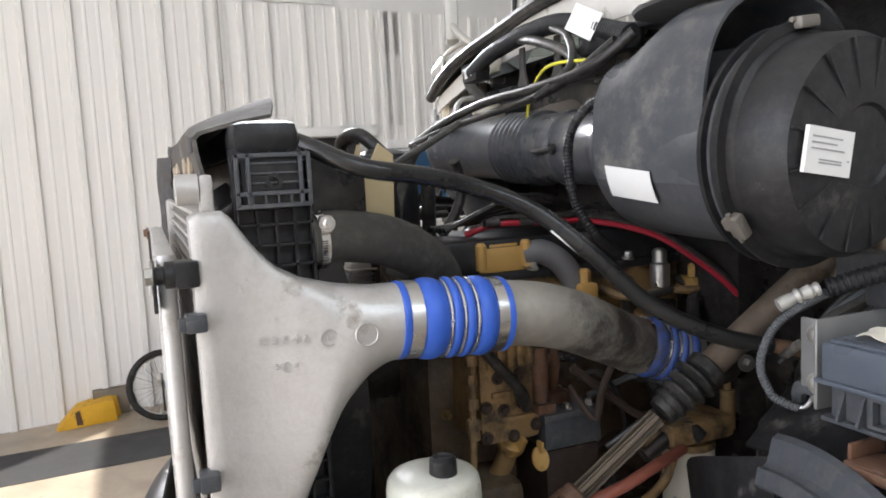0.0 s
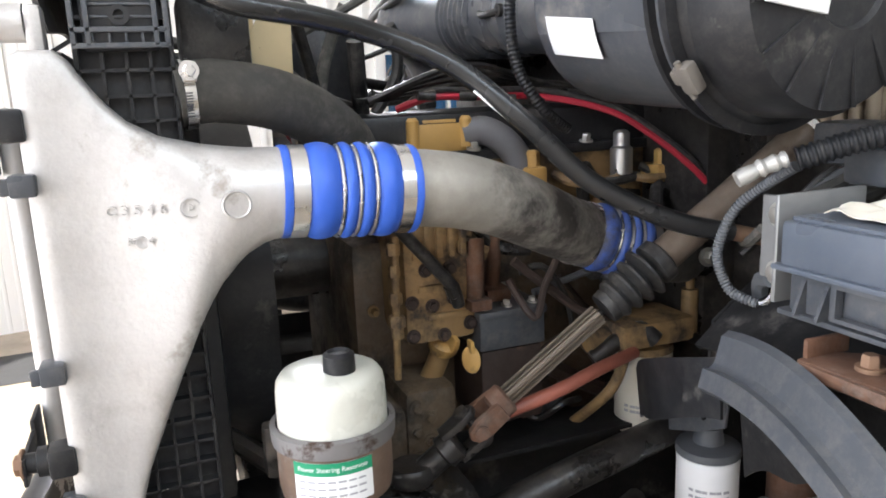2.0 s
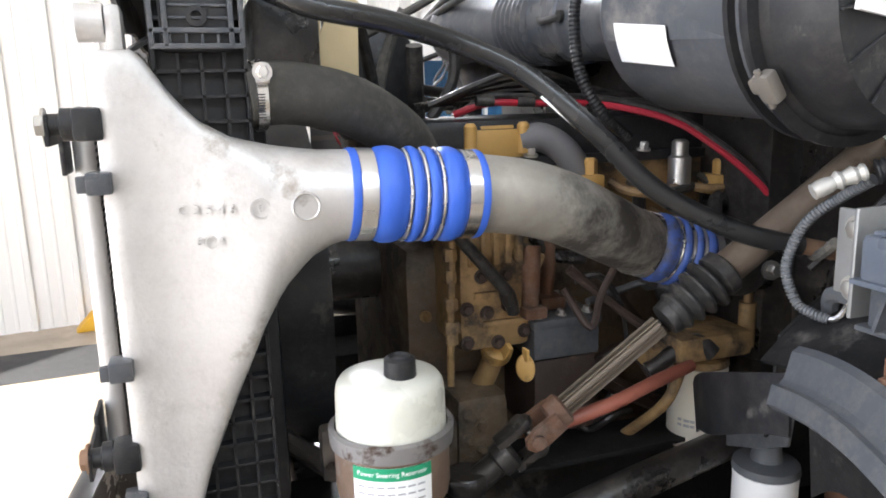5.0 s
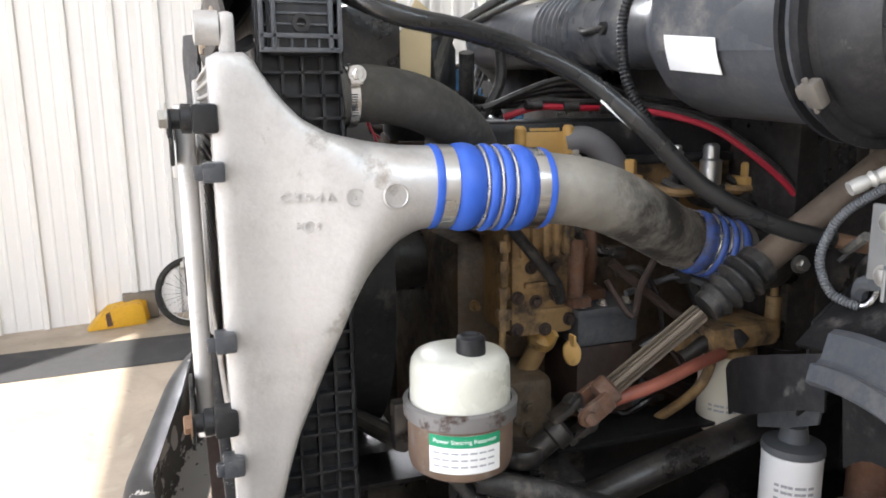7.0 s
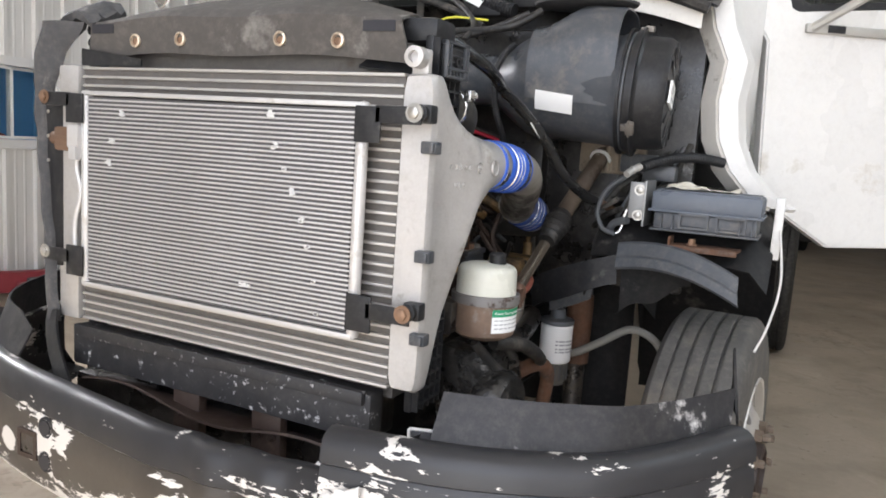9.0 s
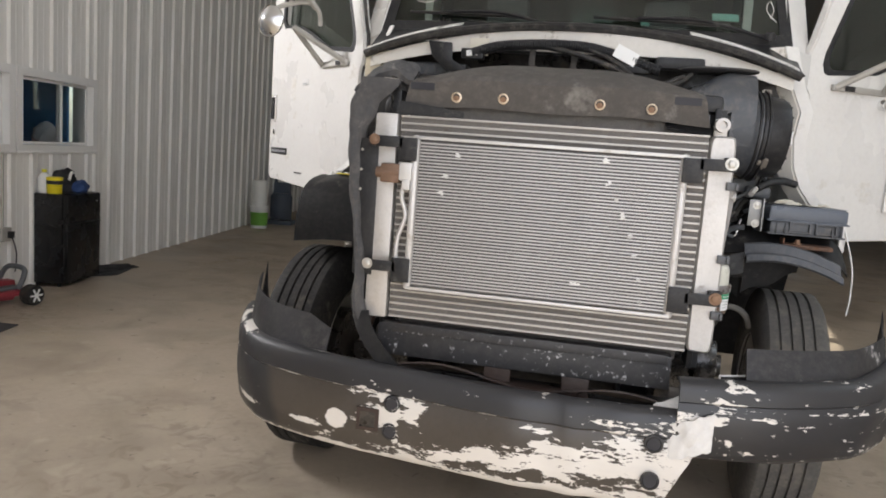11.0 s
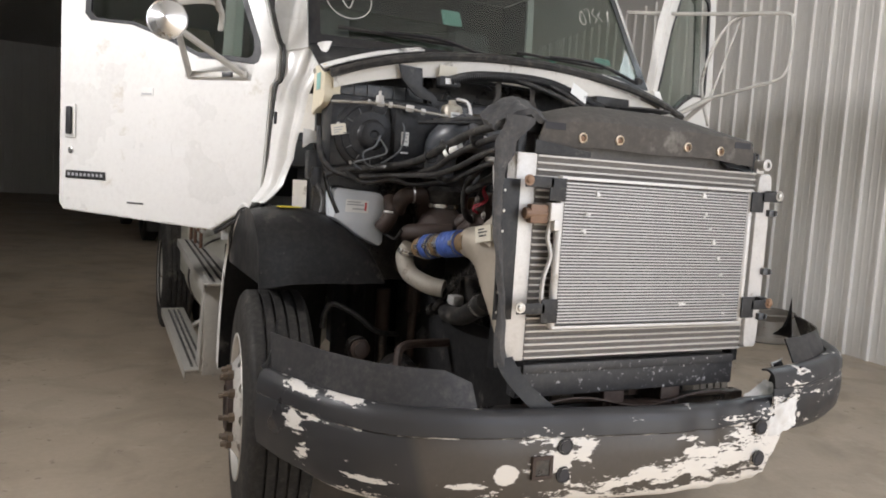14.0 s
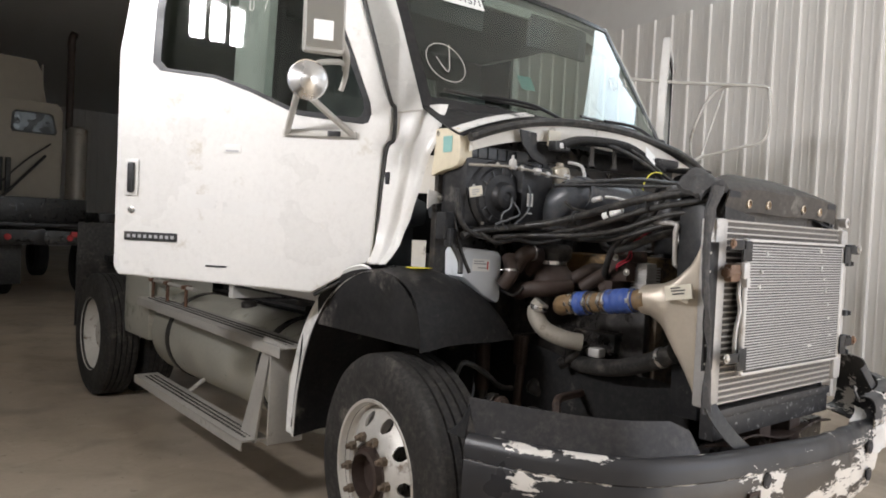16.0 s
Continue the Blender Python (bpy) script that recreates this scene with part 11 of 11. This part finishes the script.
for k, c in ((0, "0"), (1, "7"), (2.1, "5"), (2.9, "C"), (4.6, "0"), (5.7, "7")):
    bm = B()
    tube(bm, [TM @ Vector((-0.165 + 0.058 * k + 0.019 * x, 0.055 * z, 0)) for x, z in STROKES[c]], 0.0017, 4, 4)
    part("chalk_mark", bm, CHALK, door_r)

# another truck parked further back, tail towards us
far = thing("parked_truck", "cream truck cab with exhaust stack parked further back", "truck")
far.matrix_world = pose(0.10, 15.2, 0, 0, 0, 4)
bm = B()
prism(bm, [(-1.46, 1.75), (0.86, 1.75), (0.90, 2.1), (0.90, 3.65), (0.78, 3.83), (-1.34, 3.83), (-1.46, 3.65)], 1.9, Matrix(((1, 0, 0, 0), (0, 0, 1, 0.9), (0, 1, 0, 0), (0, 0, 0, 1))), 0.03)
far_cab = part("cab", bm, FAR_TRUCK, far)
bm = B()
prism(bm, [(-1.4, 3.8), (0.82, 3.8), (0.74, 4.1), (0.66, 4.6), (0.55, 4.82), (-1.1, 4.86), (-1.3, 4.6), (-1.36, 4.1)], 0.06, Matrix(((1, 0, 0, 0), (0, 0, 1, 1.7), (0, 1, 0, 0), (0, 0, 0, 1))), 0.02)
for x in (-1.32, 0.66):
    prism(bm, [(0, 3.8), (1.1, 3.8), (0.6, 4.3), (0.0, 4.75)], 0.04, Matrix(((0, 0, 1, x), (1, 0, 0, 1.72), (0, 1, 0, 0), (0, 0, 0, 1))))
part("roof_fairing", bm, FAR_TRUCK, far_cab)
for c in (-0.75, 0.33):
    bm = B()
    o = [(c - 0.40, 3.15), (c + 0.40, 3.15), (c + 0.44, 3.22), (c + 0.36, 3.56), (c + 0.28, 3.60), (c - 0.36, 3.60), (c - 0.42, 3.54), (c - 0.44, 3.22)]
    i_ = [(c + (x - c) * 0.9, 3.38 + (z - 3.38) * 0.86) for x, z in o]
    mm = Matrix(((1, 0, 0, 0), (0, 0, 1, 0.87), (0, 1, 0, 0), (0, 0, 0, 1)))
    frame_plate(bm, o, i_, 0.04, mm)
    rw = part("rear_window", bm, RUBBER, far_cab)
    bm = B()
    prism(bm, i_, 0.01, mm @ Matrix.Translation((0, 0, 0.015)))
    part("pane", bm, FRIDGE, rw)
bm = B()
rod(bm, (0.95, 0.70, 3.3), (0.95, 0.70, 5.15), 0.075)
tube(bm, [(0.95, 0.70, 5.0), (0.95, 0.70, 5.2), (0.98, 0.62, 5.34)], 0.08, 14)
stack = part("exhaust_pipe", bm, BROWN_METAL, far)
bm = B()
lathe(bm, [(0.09, 0), (0.21, 0.05), (0.21, 1.7), (0.09, 1.76)], Matrix.Translation((1.12, 0.70, 1.62)), 28)
part("muffler", bm, RIM_GREY, stack)
bm = B()
for x in (-0.5, 0.35):
    box(bm, (x, -4.4 + 1.9, 0.95), (x + 0.15, 3.0, 1.22), 0.01)
box(bm, (-1.15, -1.0, 1.22), (1.15, 0.85, 1.30), 0.02)
box(bm, (-1.4, 0.2, 1.30), (1.2, 0.85, 1.80), 0.03)
box(bm, (-1.1, -2.5, 0.95), (1.1, -2.35, 1.2), 0.02)
part("chassis", bm, GRIME, far)
for x in (0.12, 1.08):
    bm = B()
    box(bm, (x - 0.07, -2.56, 1.10), (x + 0.07, -2.51, 1.20), 0.02)
    part("tail_light", bm, RED_INK, far)
bm = B()
tube(bm, [(-0.25, 0.86, 2.1), (0.15, 0.80, 2.55), (0.62, 0.76, 2.95)], 0.02, 6)
part("air_line", bm, RUBBER, far)
bm = B()
tube(bm, [(-0.62, 0.82, 3.2), (-0.66, 0.78, 2.6), (-0.62, 0.80, 2.1)], 0.05, 8)
part("hanging_strap", bm, material("ochre_webbing", (0.42, 0.24, 0.06), 0.8, vary=0.2, bump=0.03), far, "faded orange hanging strap")
for x in (-1.05, -0.72, 0.72, 1.05):
    bm = tyre_mesh(0.52, 0.28)
    bmesh.ops.transform(bm, matrix=Matrix.Translation((x, -1.2, 0.52)), verts=bm.verts)
    part("rear_wheel", bm, TYRE, far)
for x in (-1.05, 1.05):
    bm = tyre_mesh(0.5, 0.28)
    bmesh.ops.transform(bm, matrix=Matrix.Translation((x, 3.0, 0.5)), verts=bm.verts)
    part("front_wheel", bm, TYRE, far)
for x in (-0.92, 0.05, 0.92):
    bm = B()
    lathe(bm, [(0.0, 0.02), (0.05, 0.012), (0.055, 0.0)], toward((x, -2.505, 1.08), (x, -3, 1.08)), 18)
    part("tail_light", bm, RED_INK, far)
for x in (-0.9, 0.9):
    bm = B()
    box(bm, (x - 0.3, -2.1, 0.25), (x + 0.3, -2.08, 0.95), 0.004)
    part("mud_flap", bm, RUBBER, far)
bm = B()
tube(bm, [(0.55, 0.84, 2.7), (0.1, 0.75, 2.2), (-0.3, 0.70, 1.75)], 0.03, 8)
box(bm, (-0.35, 0.78, 1.9), (-0.25, 0.86, 2.6), 0.02)
box(bm, (-0.20, 0.78, 1.9), (-0.10, 0.86, 2.6), 0.02)
part("air_line", bm, RUBBER, far)
bm = B()
box(bm, (1.18, -0.6, 1.3), (1.55, 0.6, 1.55), 0.03)
part("side_tank", bm, GRIME, far)
